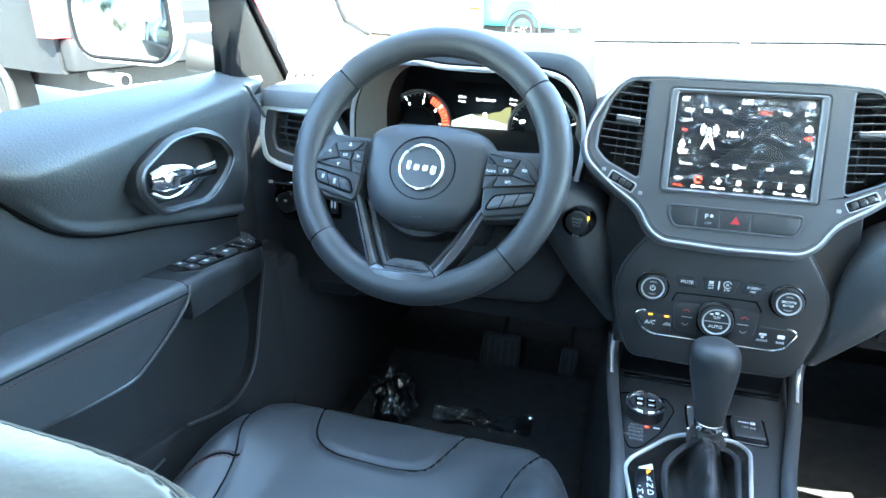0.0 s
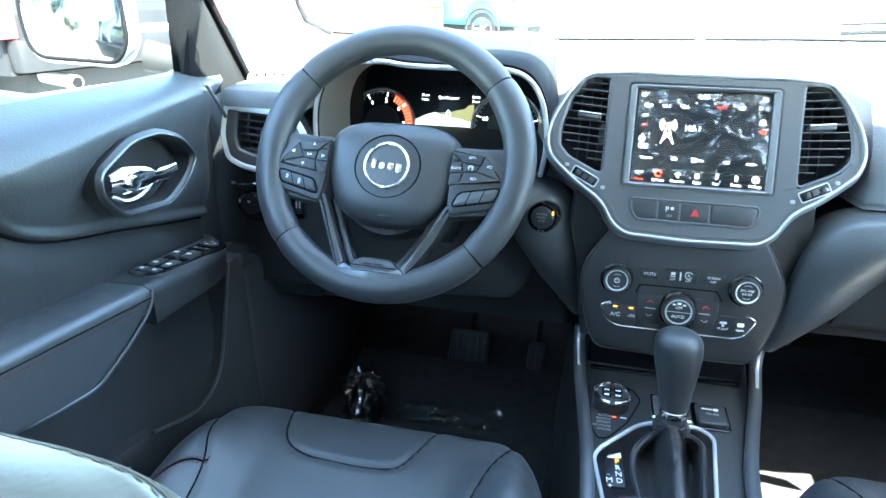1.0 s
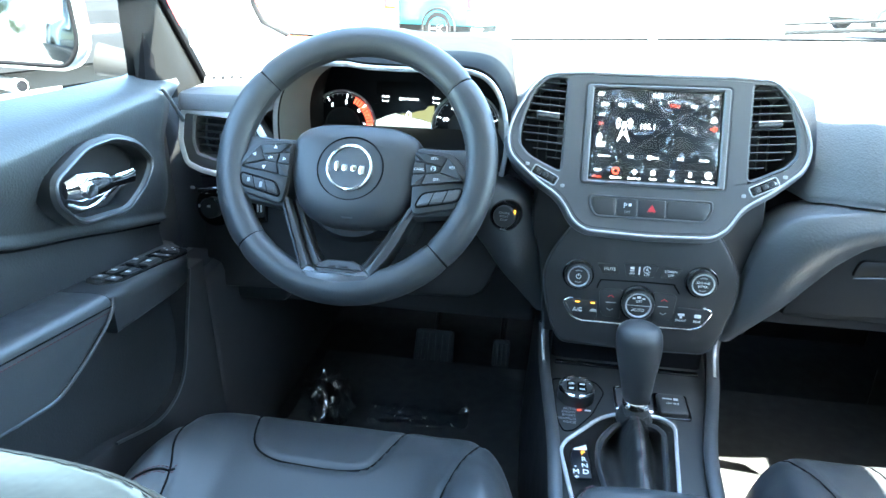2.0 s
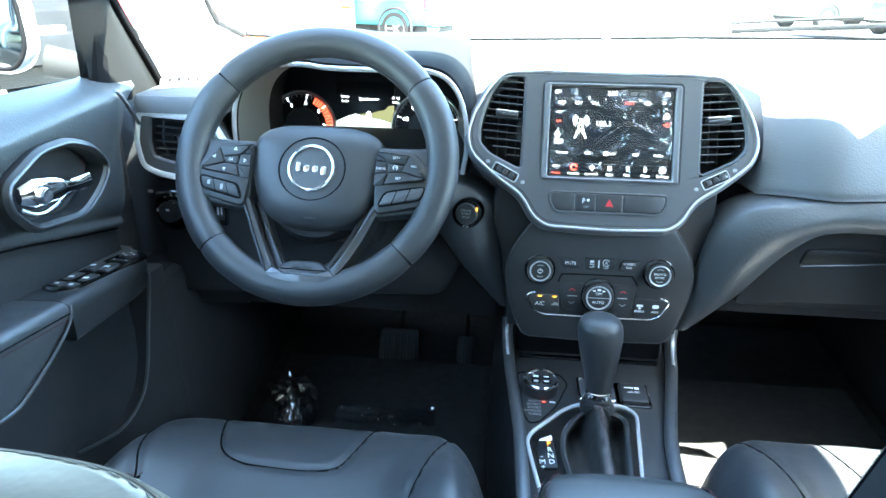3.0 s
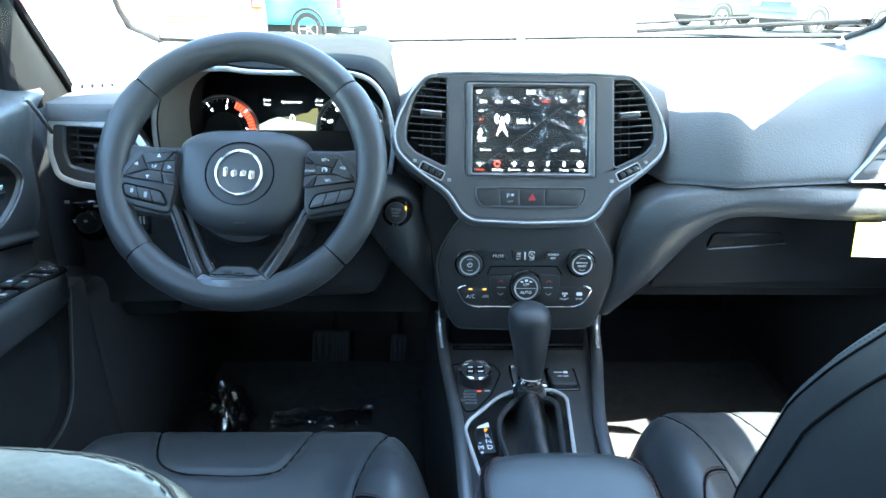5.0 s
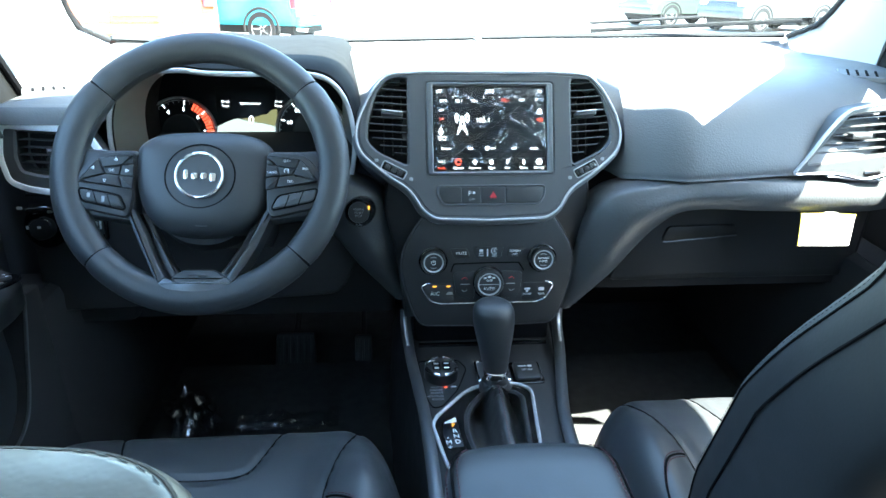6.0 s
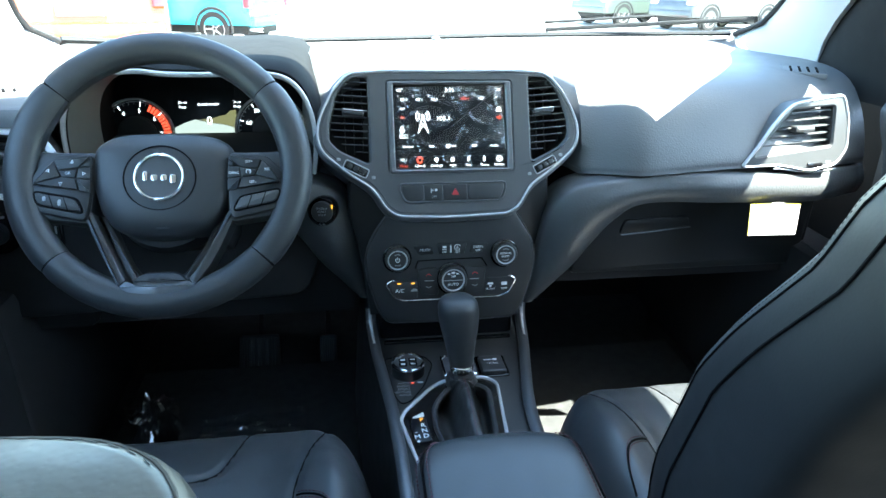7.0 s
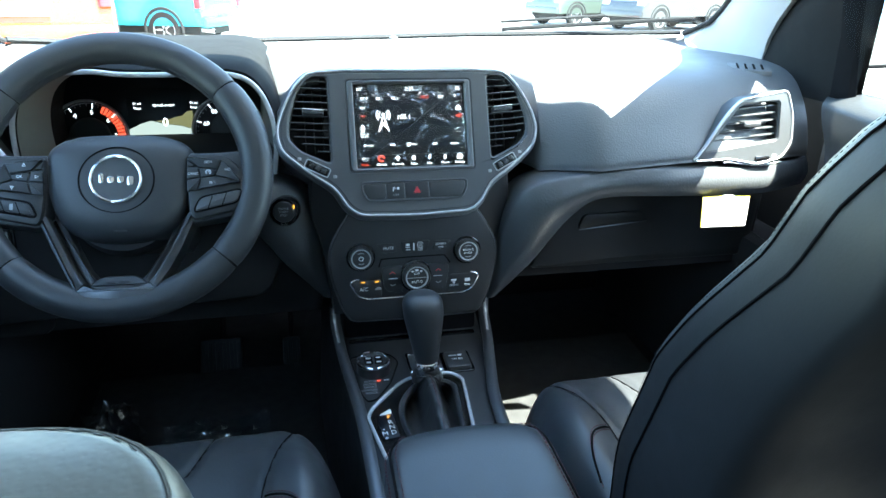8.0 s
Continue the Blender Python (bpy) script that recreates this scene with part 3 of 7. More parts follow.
low = [(0.0, 0.000), (0.100, 0.000), (0.127, 0.004), (0.176, 0.026), (0.192, 0.044), (0.2045, 0.043), (0.1985, 0.029), (0.163, -0.002), (0.123, -0.029), (0.105, -0.060), (0.086, -0.0735), (0.0, -0.077)]
bm = bmesh.new()
prism(bm, mirrored(low), -0.010, 0.0012, 0.0)
part("bezel_lower", bm, M_BEZEL, stack)
for side in (-1, 1):
    bm = bmesh.new()
    ring = [(0.090, 0.1515), (0.154, 0.1480), (0.178, 0.1235), (0.199, 0.085), (0.2065, 0.055), (0.2045, 0.043), (0.190, 0.043), (0.1895, 0.073), (0.1770, 0.1155), (0.1570, 0.1440), (0.1270, 0.1435), (0.090, 0.1410)]
    prism(bm, [(side * x, y) for x, y in ring], -0.010, 0.0010, 0.0)
    part("bezel_side", bm, M_BEZEL, stack)
    bm = bmesh.new()
    block(bm, min(side * 0.097, side * 0.1272), max(side * 0.097, side * 0.1272), -0.002, 0.143, -0.010, 0.0008, 0.0005)
    part("bezel_post", bm, M_BEZEL, stack)
bm = bmesh.new()
prism(bm, inset(outer, 0.012), -0.11, -0.045, 0.0)
part("housing", bm, M_DEEP, stack)
bm = bmesh.new()
plate(bm, inset(outer, -0.004), [inset(outer, 0.010)], -0.135, -0.008, 0.004)
part("surround", bm, M_PAD, stack)
bm = bmesh.new()
sweep(bm, [(p[0], p[1], -0.001) for p in inset(outer, 0.003)], 0.0023, 0.0040, 10, True)
part("chrome_trim", bm, M_SATIN, stack, "bright satin silver surround")
# silver picture frame of the screen
bm = bmesh.new()
plate(bm, sc, [rpoly([(-0.0885, -0.002), (0.0885, -0.002), (0.0885, 0.1305), (-0.0885, 0.1305)], 0.003)], -0.008, 0.0045, 0.002)
part("screen_frame", bm, M_FRAME, stack, "satin grey screen frame")
# air vents
for side in (-1, 1):
    vo = vr if side > 0 else vl
    bm = bmesh.new()
    plate(bm, inset(vo, -0.004), [vo], -0.06, -0.0005, 0.002)
    vent = part("air_vent", bm, M_DEEP, stack, "black louvred air vent")
    ys = span(0.018, 0.136, 11)
    for y in ys:
        cross = []
        for i in range(len(vo)):
            a, b = vo[i - 1], vo[i]
            if (a[1] - y) * (b[1] - y) < 0:
                cross.append(a[0] + (b[0] - a[0]) * (y - a[1]) / (b[1] - a[1]))
        if len(cross) < 2:
            continue
        x0, x1 = min(cross), max(cross)
        bm = bmesh.new()
        prism(bm, rpoly([(x0, -0.0008), (x1, -0.0008), (x1, 0.0008), (x0, 0.0008)], 0.0006, 2), -0.014, -0.003, 0.0008, pose(0, y, 0, 3, 0, side * 4))
        part("louvre", bm, M_DEEP, vent)
        # lighter strip painted in for the light caught by the louvre's front edge
        bm = bmesh.new()
        prism(bm, rpoly([(x0 + 0.001, -0.0006), (x1 - 0.001, -0.0006), (x1 - 0.001, 0.0006), (x0 + 0.001, 0.0006)], 0.0004, 2), -0.0034, -0.0022, 0.0004, pose(0, y, 0, 3, 0, side * 4))
        part("louvre_edge", bm, M_GUN, vent)
    for x in (0.136, 0.150, 0.164):
        bm = bmesh.new()
        block(bm, side * x - 0.001, side * x + 0.001, 0.03, 0.13, -0.05, -0.042, 0.0005)
        part("vane", bm, M_HARD, vent)
    bm = bmesh.new()
    block(bm, -0.0165, 0.0165, -0.0035, 0.0035, -0.012, 0.004, 0.0025, pose(side * 0.151, 0.088, 0, 0, 0, side * 6))
    part("tab", bm, M_BEZEL, vent, "grey slider tab")
    bm = bmesh.new()
    block(bm, -0.016, 0.016, 0.002, 0.0045, 0.0015, 0.0046, 0.001, pose(side * 0.151, 0.088, 0, 0, 0, side * 6))
    part("tab_edge", bm, M_CHROME, vent)
    # small thumb wheel under the vent
    mw = pose(side * 0.1495, 0.0015, 0, 0, 0, side * 27)
    bm = bmesh.new()
    block(bm, -0.018, 0.018, -0.0055, 0.0055, -0.003, 0.0035, 0.002, mw)
    tw = part("thumb_wheel", bm, M_PIANO, stack, "gloss black thumb wheel")
    bm = bmesh.new()
    sweep(bm, [mw @ Vector((p[0], p[1], 0.002)) for p in rpoly([(-0.0195, -0.007), (0.0195, -0.007), (0.0195, 0.007), (-0.0195, 0.007)], 0.003, 3)], 0.0008, 0.0008, 6, True)
    part("edge", bm, M_SATIN, tw, "thin silver edge")
    for i in range(3):
        bm = bmesh.new()
        block(bm, -0.004, 0.004, -0.004, 0.004, 0.002, 0.0048, 0.001, mw @ pose(-0.010 + 0.010 * i, 0, 0))
        part("rib", bm, M_HARD, tw)
    bars(stack, [(side * 0.1755, 0.0165, 0.006, 0.005), (side * 0.1235, -0.0125, 0.006, 0.005)], 0.002, M_GREYP)
# four keys under the screen
cuts = [-0.081, -0.046, -0.0165, 0.022, 0.081]
for i, (a, b) in enumerate(zip(cuts, cuts[1:])):
    lo = [(max(a, -0.074), -0.0505), (min(b, 0.074), -0.0505)]
    o = [(a + 0.0006, -0.0255), (b - 0.0006, -0.0255)]
    o += [(b - 0.0006, -0.036)] if i == 3 else []
    o += [(lo[1][0] - 0.0006, lo[1][1]), (lo[0][0] + 0.0006, lo[0][1])]
    o += [(a + 0.0006, -0.036)] if i == 0 else []
    bm = bmesh.new()
    prism(bm, rpoly(o, 0.003 if i not in (0, 3) else 0.005), -0.008, 0.0032, 0.0015)
    key = part("key", bm, M_HARD, stack, "black key" if i != 2 else "black hazard key with a red triangle")
    if i == 1:
        writing("P", 0.010, -0.034, -0.036, 0.0035, M_WHITE, key)
        bars(key, [(-0.0275, -0.0345, 0.004, 0.004)], 0.0033, M_WHITE)
        writing("OFF", 0.005, -0.031, -0.0448, 0.0035, M_GREYP, key)
    if i == 2:
        bm = bmesh.new()
        tri = [(0.0025 + 0.0075 * math.cos(math.radians(a)), -0.0395 + 0.0075 * math.sin(math.radians(a))) for a in (90, 210, 330)]
        plate(bm, rpoly(tri, 0.001), [inset(rpoly(tri, 0.001), 0.0018)], 0.0030, 0.0038, 0.0001)
        part("triangle", bm, M_RED, key)
bm = bmesh.new()
sweep(bm, [(p[0], p[1], 0.0020) for p in inset(bt, -0.0005)], 0.0014, 0.0016, 6, True)
part("key_trim", bm, M_GUN, stack)

# ---- touch screen ----
tablet = thing("touch_screen", M_S @ pose(0, 0, 0.0), "glowing touch screen under a wrinkled clear protective film", "display")
bm = bmesh.new()
block(bm, -0.0884, 0.0884, -0.0018, 0.1304, -0.010, 0.0, 0.002)
part("panel", bm, M_LCD, tablet)


def st(text, u, v, size, m=M_ON_W, align="CENTER"):
    """Screen lettering: u, v as shares of the picture."""
    writing(text, size, -0.0855 + 0.171 * u, 0.1285 * v, 0.0006, m, tablet, align)


for text, u, v, size, m in (("60°", 0.045, 0.945, 0.0075, M_ON_W), ("2:55", 0.50, 0.945, 0.0085, M_ON_W), ("102° out", 0.71, 0.945, 0.0065, M_GREYP), ("76", 0.955, 0.945, 0.0075, M_ON_W),
                            ("87.9", 0.08, 0.83, 0.0065, M_ON_W), ("88.1", 0.22, 0.83, 0.0065, M_ON_W), ("98.1", 0.36, 0.83, 0.0065, M_ON_W), ("105.1", 0.64, 0.84, 0.0065, M_ON_R), ("107", 0.79, 0.84, 0.0065, M_ON_W), (">", 0.93, 0.85, 0.010, M_ON_W),
                            ("1", 0.025, 0.875, 0.004, M_ON_W), ("2", 0.165, 0.875, 0.004, M_ON_W), ("3", 0.305, 0.875, 0.004, M_ON_W), ("4", 0.445, 0.875, 0.004, M_ON_W), ("5", 0.585, 0.875, 0.004, M_ON_W), ("6", 0.73, 0.875, 0.004, M_ON_W),
                            ("AM", 0.06, 0.72, 0.0055, M_ON_W), ("FM", 0.06, 0.615, 0.0055, M_ON_R), ("Source", 0.065, 0.405, 0.0050, M_ON_W), ("Select", 0.065, 0.375, 0.0050, M_ON_W),
                            ("105.1", 0.435, 0.60, 0.0105, M_ON_W), ("Browse", 0.10, 0.265, 0.0052, M_ON_W), ("Tune", 0.51, 0.265, 0.0052, M_ON_W), ("Audio", 0.90, 0.262, 0.0055, M_ON_W),
                            ("105.1", 0.055, 0.105, 0.0052, M_ON_W), ("Media", 0.055, 0.030, 0.0052, M_ON_R), ("Climate", 0.205, 0.030, 0.0052, M_ON_W), ("Controls", 0.355, 0.030, 0.0052, M_ON_W), ("Apps", 0.505, 0.030, 0.0052, M_ON_W), ("Nav", 0.650, 0.030, 0.0052, M_ON_W), ("Phone", 0.80, 0.030, 0.0052, M_ON_W), ("Settings", 0.94, 0.030, 0.0052, M_ON_W)):
    st(text, u, v, size, m)


def icon(name, outlines, m):
    bm = bmesh.new()
    for o in outlines:
        prism(bm, o, 0.0004, 0.0008)
    part(name, bm, m, tablet)


def stroke(a, b, w):
    a, b = np.array(a, float), np.array(b, float)
    d = (b - a) / np.linalg.norm(b - a)
    n = np.array((-d[1], d[0])) * w / 2
    return [a - n, b - n, b + n, a + n]


def arc(cx, cy, r, a0, a1, w, n=8):
    A = [math.radians(a) for a in span(a0, a1, n)]
    return [(cx + (r - w / 2) * math.cos(a), cy + (r - w / 2) * math.sin(a)) for a in A] + [(cx + (r + w / 2) * math.cos(a), cy + (r + w / 2) * math.sin(a)) for a in reversed(A)]


tx, ty = -0.0435, 0.069
icon("mast_icon", [stroke((tx, ty + 0.012), (tx - 0.008, ty - 0.014), 0.0016), stroke((tx, ty + 0.012), (tx + 0.008, ty - 0.014), 0.0016), stroke((tx - 0.0030, ty + 0.002), (tx + 0.008, ty - 0.013), 0.0013), stroke((tx + 0.0030, ty + 0.002), (tx - 0.008, ty - 0.013), 0.0013), circle(tx, ty + 0.012, 0.0028, 10)]
     + [arc(tx, ty + 0.012, r, a - 45, a + 45, 0.0017) for r in (0.0065, 0.0105) for a in (0, 180)], M_ON_W)
icon("skip_icon", [[(-0.034 + 0.003 * i, 0.034), (-0.031 + 0.003 * i, 0.032), (-0.031 + 0.003 * i, 0.036)] for i in range(2)] + [stroke((-0.0345, 0.032), (-0.0345, 0.036), 0.001)], M_ON_W)
icon("skip_icon", [[(0.036 + 0.003 * i, 0.034), (0.033 + 0.003 * i, 0.032), (0.033 + 0.003 * i, 0.036)] for i in range(2)] + [stroke((0.0395, 0.032), (0.0395, 0.036), 0.001)], M_ON_W)
icon("tune_icon", [stroke((-0.0085, 0.0315 + 0.0016 * i), (-0.003, 0.0315 + 0.0016 * i), 0.0009) for i in range(4)], M_ON_W)
icon("arrow_icon", [[(-0.080, 0.062), (-0.0765, 0.067), (-0.073, 0.062)], [(-0.080, 0.0575), (-0.073, 0.0575), (-0.0765, 0.0535)], stroke((-0.081, 0.0598), (-0.072, 0.0598), 0.001)], M_ON_W)
icon("climate_icon", [arc(-0.0505, 0.013, 0.0042, 0, 320, 0.0026, 12)], M_ON_R)
icon("controls_icon", [stroke((-0.0285, 0.0135), (-0.021, 0.0135), 0.002), stroke((-0.0245, 0.009), (-0.0245, 0.0165), 0.003)], M_ON_W)
icon("apps_icon", [rpoly([(-0.002, 0.0095), (0.0035, 0.0095), (0.0035, 0.016), (-0.002, 0.016)], 0.001)], M_ON_W)
icon("nav_icon", [stroke((0.0255, 0.0095), (0.0255, 0.0165), 0.0012), stroke((0.0255, 0.016), (0.029, 0.016), 0.0012), stroke((0.0255, 0.0128), (0.0285, 0.0128), 0.0012)], M_ON_W)
icon("phone_icon", [rpoly([(0.0495, 0.0092), (0.053, 0.0092), (0.053, 0.0165), (0.0495, 0.0165)], 0.0008)], M_ON_W)
icon("settings_icon", [arc(0.0755, 0.0128, 0.0030, 0, 358, 0.0022, 14)] + [stroke((0.0755 + 0.0035 * math.cos(a), 0.0128 + 0.0035 * math.sin(a)), (0.0755 + 0.0052 * math.cos(a), 0.0128 + 0.0052 * math.sin(a)), 0.0016) for a in [k * math.pi / 4 for k in range(8)]], M_ON_W)
icon("eject_icon", [[(0.073, 0.0905), (0.0775, 0.0955), (0.082, 0.0905)], stroke((0.073, 0.088), (0.082, 0.088), 0.0014)], M_ON_W)
icon("sound_icon", [[(0.073, 0.079), (0.076, 0.079), (0.079, 0.082), (0.079, 0.074), (0.076, 0.077), (0.073, 0.077)], arc(0.079, 0.078, 0.003, -60, 60, 0.001)], M_ON_R)
icon("underline", [stroke((-0.0855 + 0.171 * (u - 0.05), 0.0185), (-0.0855 + 0.171 * (u + 0.05), 0.0185), 0.0006) for u in (0.205, 0.355, 0.505, 0.65, 0.80, 0.94)], M_GREYP)
# the film: creased and lifted in folds
bm = bmesh.new()


def film_h(u, v):
    p = Vector((u * 24, v * 28, 2.0))
    a = abs(noise.noise(p)) + 0.6 * abs(noise.noise(p * 2.1 + Vector((5, 3, 1))))
    edge = min(1, (0.0885 - abs(u)) * 90, (v + 0.001) * 90, (0.131 - v) * 90)
    return 0.0012 + (0.0130 * max(0.0, 0.40 - a) + 0.0014 * noise.noise(p * 0.8)) * max(0, edge) + 0.0014 * max(0, edge)


sheet(bm, lambda u, v: (u, v, film_h(u, v)), span(-0.0865, 0.0865, 120), span(0.0, 0.1295, 90))
part("film", bm, M_FILM, tablet, "wrinkled clear protective film", sharp=3)


# ---- heater controls ----
M_C = pose(0, -0.010, 0.855, 80, 0, 0)
heater = thing("climate_panel", M_C, "black climate control panel with three knobs and a silver outline", "control panel")
half = [(0.0, 0.085), (0.095, 0.085), (0.120, 0.050), (0.136, 0.020), (0.1415, -0.005), (0.137, -0.040), (0.122, -0.090), (0.108, -0.112), (0.0, -0.115)]
bm = bmesh.new()
prism(bm, rpoly(mirrored(half), 0.02, 5), -0.03, 0.006, 0.006)
part("panel", bm, M_HARD, heater)
bm = bmesh.new()
sweep(bm, [(p[0], p[1], 0.002) for p in rpoly(mirrored(half), 0.02, 5)], 0.0012, seg=6, closed=True)
part("edge_line", bm, M_GUN, heater)


def knob(x, y, r):
    bm = bmesh.new()
    lathe(bm, [(r * 1.16, 0.004), (r * 1.16, 0.008), (r * 1.05, 0.009)], 32, pose(x, y, 0))
    k = part("knob", bm, M_PIANO, heater, "round black knob with a chrome ring")
    bm = bmesh.new()
    lathe(bm, [(r, 0.006), (r * 0.98, 0.017), (r * 0.93, 0.0195), (r * 0.80, 0.020), (r * 0.78, 0.018), (0.0005, 0.018)], 40, pose(x, y, 0))
    part("grip", bm, M_HARD, k)
    bm = bmesh.new()
    sweep(bm, [(x + r * 0.76 * math.cos(a), y + r * 0.76 * math.sin(a), 0.0185) for a in span(0, 2 * math.pi, 36)[:-1]], 0.0016, 0.0014, 8, True)
    part("ring", bm, M_SATIN, k, "bright silver ring")
    for i in range(24):
        a = 2 * math.pi * i / 24
        bm = bmesh.new()
        block(bm, r * 0.985, r * 1.01, -0.0006, 0.0006, 0.008, 0.0165, 0.0003, pose(x, y, 0, 0, 0, math.degrees(a)))
        part("rib", bm, M_DEEP, k)
    return k


k = knob(-0.0892, -0.0010, 0.0202)
icon_ring = bmesh.new()
prism(icon_ring, arc(-0.0892, -0.0010, 0.0034, 120, 420, 0.0010, 12), 0.0182, 0.0187)
prism(icon_ring, stroke((-0.0892, -0.0010), (-0.0892, 0.0036), 0.0010), 0.0182, 0.0187)
part("power_icon", icon_ring, M_WHITE, k)
for a0, a1 in ((60, 120), (240, 300)):
    bm = bmesh.new()
    prism(bm, arc(-0.0892, -0.0010, 0.0092, a0, a1, 0.0013, 8), 0.0182, 0.0187)
    part("printed_arc", bm, M_GREYP, k)
k = knob(0.0875, 0.0008, 0.0202)
writing("BROWSE", 0.0046, 0.0875, 0.0030, 0.0184, M_WHITE, k)
writing("ENTER", 0.0046, 0.0875, -0.0022, 0.0184, M_WHITE, k)
for a0, a1 in ((60, 120), (240, 300)):
    bm = bmesh.new()
    prism(bm, arc(0.0875, 0.0008, 0.0098, a0, a1, 0.0014, 8), 0.0182, 0.0187)
    part("printed_arc", bm, M_GREYP, k)
k = knob(0.0008, -0.0385, 0.0238)
writing("OFF", 0.0056, 0.0008, -0.0325, 0.0184, M_WHITE, k)
writing("AUTO", 0.0066, 0.0008, -0.0460, 0.0184, M_WHITE, k)
bars(k, [(0.0008, -0.0390, 0.036, 0.0011)], 0.0182, M_SATIN)
bars(k, [(0.0008, -0.0262, 0.0055, 0.0036), (-0.0062, -0.0280, 0.0045, 0.0024), (0.0078, -0.0280, 0.0045, 0.0024)], 0.0182, M_WHITE)


def key(o, z, label=""):
    bm = bmesh.new()
    prism(bm, rpoly(o, 0.0035), 0.003, z, 0.0012)
    return part("key", bm, M_HARD, heater, label)


a = key([(-0.0634, 0.0190), (-0.0355, 0.0188), (-0.0287, 0.0042), (-0.0535, 0.0027)], 0.0088)
writing("MUTE", 0.0066, -0.0440, 0.0112, 0.0090, M_WHITE, a)
a = key([(-0.0244, 0.0210), (0.0250, 0.0213), (0.0202, 0.0028), (-0.0198, 0.0019)], 0.0088)
bars(a, [(-0.0120, 0.0152, 0.0062, 0.0040), (-0.0120, 0.0112, 0.0075, 0.0012), (-0.0018, 0.0118, 0.0022, 0.0125)], 0.0089, M_WHITE)
writing("OFF", 0.0046, -0.0120, 0.0068, 0.0090, M_WHITE, a)
writing("A", 0.0072, 0.0092, 0.0140, 0.0090, M_WHITE, a)
writing("OFF", 0.0046, 0.0092, 0.0060, 0.0090, M_WHITE, a)
bm = bmesh.new()
prism(bm, arc(0.0092, 0.0140, 0.0050, 20, 330, 0.0010, 14), 0.0087, 0.0091)
part("symbol", bm, M_WHITE, a)
a = key([(0.0338, 0.0200), (0.0605, 0.0190), (0.0485, 0.0037), (0.0285, 0.0030)], 0.0088)
writing("SCREEN", 0.0050, 0.0430, 0.0138, 0.0090, M_WHITE, a)
writing("OFF", 0.0050, 0.0430, 0.0080, 0.0090, M_WHITE, a)
for s in (-1, 1):
    a = key([(s * 0.0225, -0.0190), (s * 0.0535, -0.0205), (s * 0.0565, -0.0260), (s * 0.0525, -0.0560), (s * 0.0465, -0.0630), (s * 0.0225, -0.0660)], 0.0088, "black temperature rocker key")
    bars(a, [(s * 0.0375, -0.0405, 0.0150, 0.0014)], 0.0089, M_SATIN)
    bm = bmesh.new()
    prism(bm, stroke((s * 0.0385 - 0.0045, -0.0320), (s * 0.0385, -0.0288), 0.0012), 0.0088, 0.0092)
    prism(bm, stroke((s * 0.0385, -0.0288), (s * 0.0385 + 0.0045, -0.0320), 0.0012), 0.0088, 0.0092)
    part("up_mark", bm, M_RED, a)
    bm = bmesh.new()
    prism(bm, stroke((s * 0.0385 - 0.0045, -0.0500), (s * 0.0385, -0.0532), 0.0012), 0.0088, 0.0092)
    prism(bm, stroke((s * 0.0385, -0.0532), (s * 0.0385 + 0.0045, -0.0500), 0.0012), 0.0088, 0.0092)
    part("down_mark", bm, M_GREYP, a)
lo = [(-0.1060, -0.0405), (-0.0585, -0.0400), (-0.0560, -0.0700), (-0.0800, -0.0715), (-0.0935, -0.0665)]
a = key(lo, 0.0075)
writing("A/C", 0.0088, -0.0860, -0.0562, 0.0077, M_WHITE, a)
bm = bmesh.new()
prism(bm, rpoly([(-0.0690, -0.0580), (-0.0570, -0.0580), (-0.0580, -0.0540), (-0.0640, -0.0530)], 0.001), 0.0074, 0.0078)
part("recirculation_mark", bm, M_GREYP, a)
bars(a, [(-0.0868, -0.0438, 0.0062, 0.0024), (-0.0642, -0.0440, 0.0062, 0.0024)], 0.0076, M_ON_A, "pilot_lamp")
a = key([(-x, y) for x, y in lo], 0.0075)
bars(a, [(0.0650, -0.0508, 0.0095, 0.0034), (0.0650, -0.0548, 0.0040, 0.0034), (0.0885, -0.0515, 0.0095, 0.0056)], 0.0076, M_WHITE)
writing("FRONT", 0.0046, 0.0650, -0.0600, 0.0077, M_WHITE, a)
writing("REAR", 0.0046, 0.0885, -0.0600, 0.0077, M_WHITE, a)
bm = bmesh.new()
sweep(bm, [(x, y, 0.0068) for x, y in rpoly([(-0.0565, -0.0385), (-0.0990, -0.0385), (-0.1085, -0.0440), (-0.0960, -0.0670), (-0.0800, -0.0735), (0.0800, -0.0735), (0.0960, -0.0670), (0.1085, -0.0440), (0.0990, -0.0385), (0.0565, -0.0385)], 0.006)][5:-5], 0.0017, seg=8)
part("silver_outline", bm, M_CHROME, heater, "thin bright silver outline")
bm = bmesh.new()
sweep(bm, crv([(-0.0600, -0.0200, 0.0060), (-0.0560, -0.0095, 0.0060), (-0.0470, -0.0068, 0.0060), (0.0420, -0.0060, 0.0060), (0.0510, -0.0085, 0.0060), (0.0590, -0.0200, 0.0060)], 5), 0.0011, seg=6)
part("groove", bm, M_SEAM, heater)

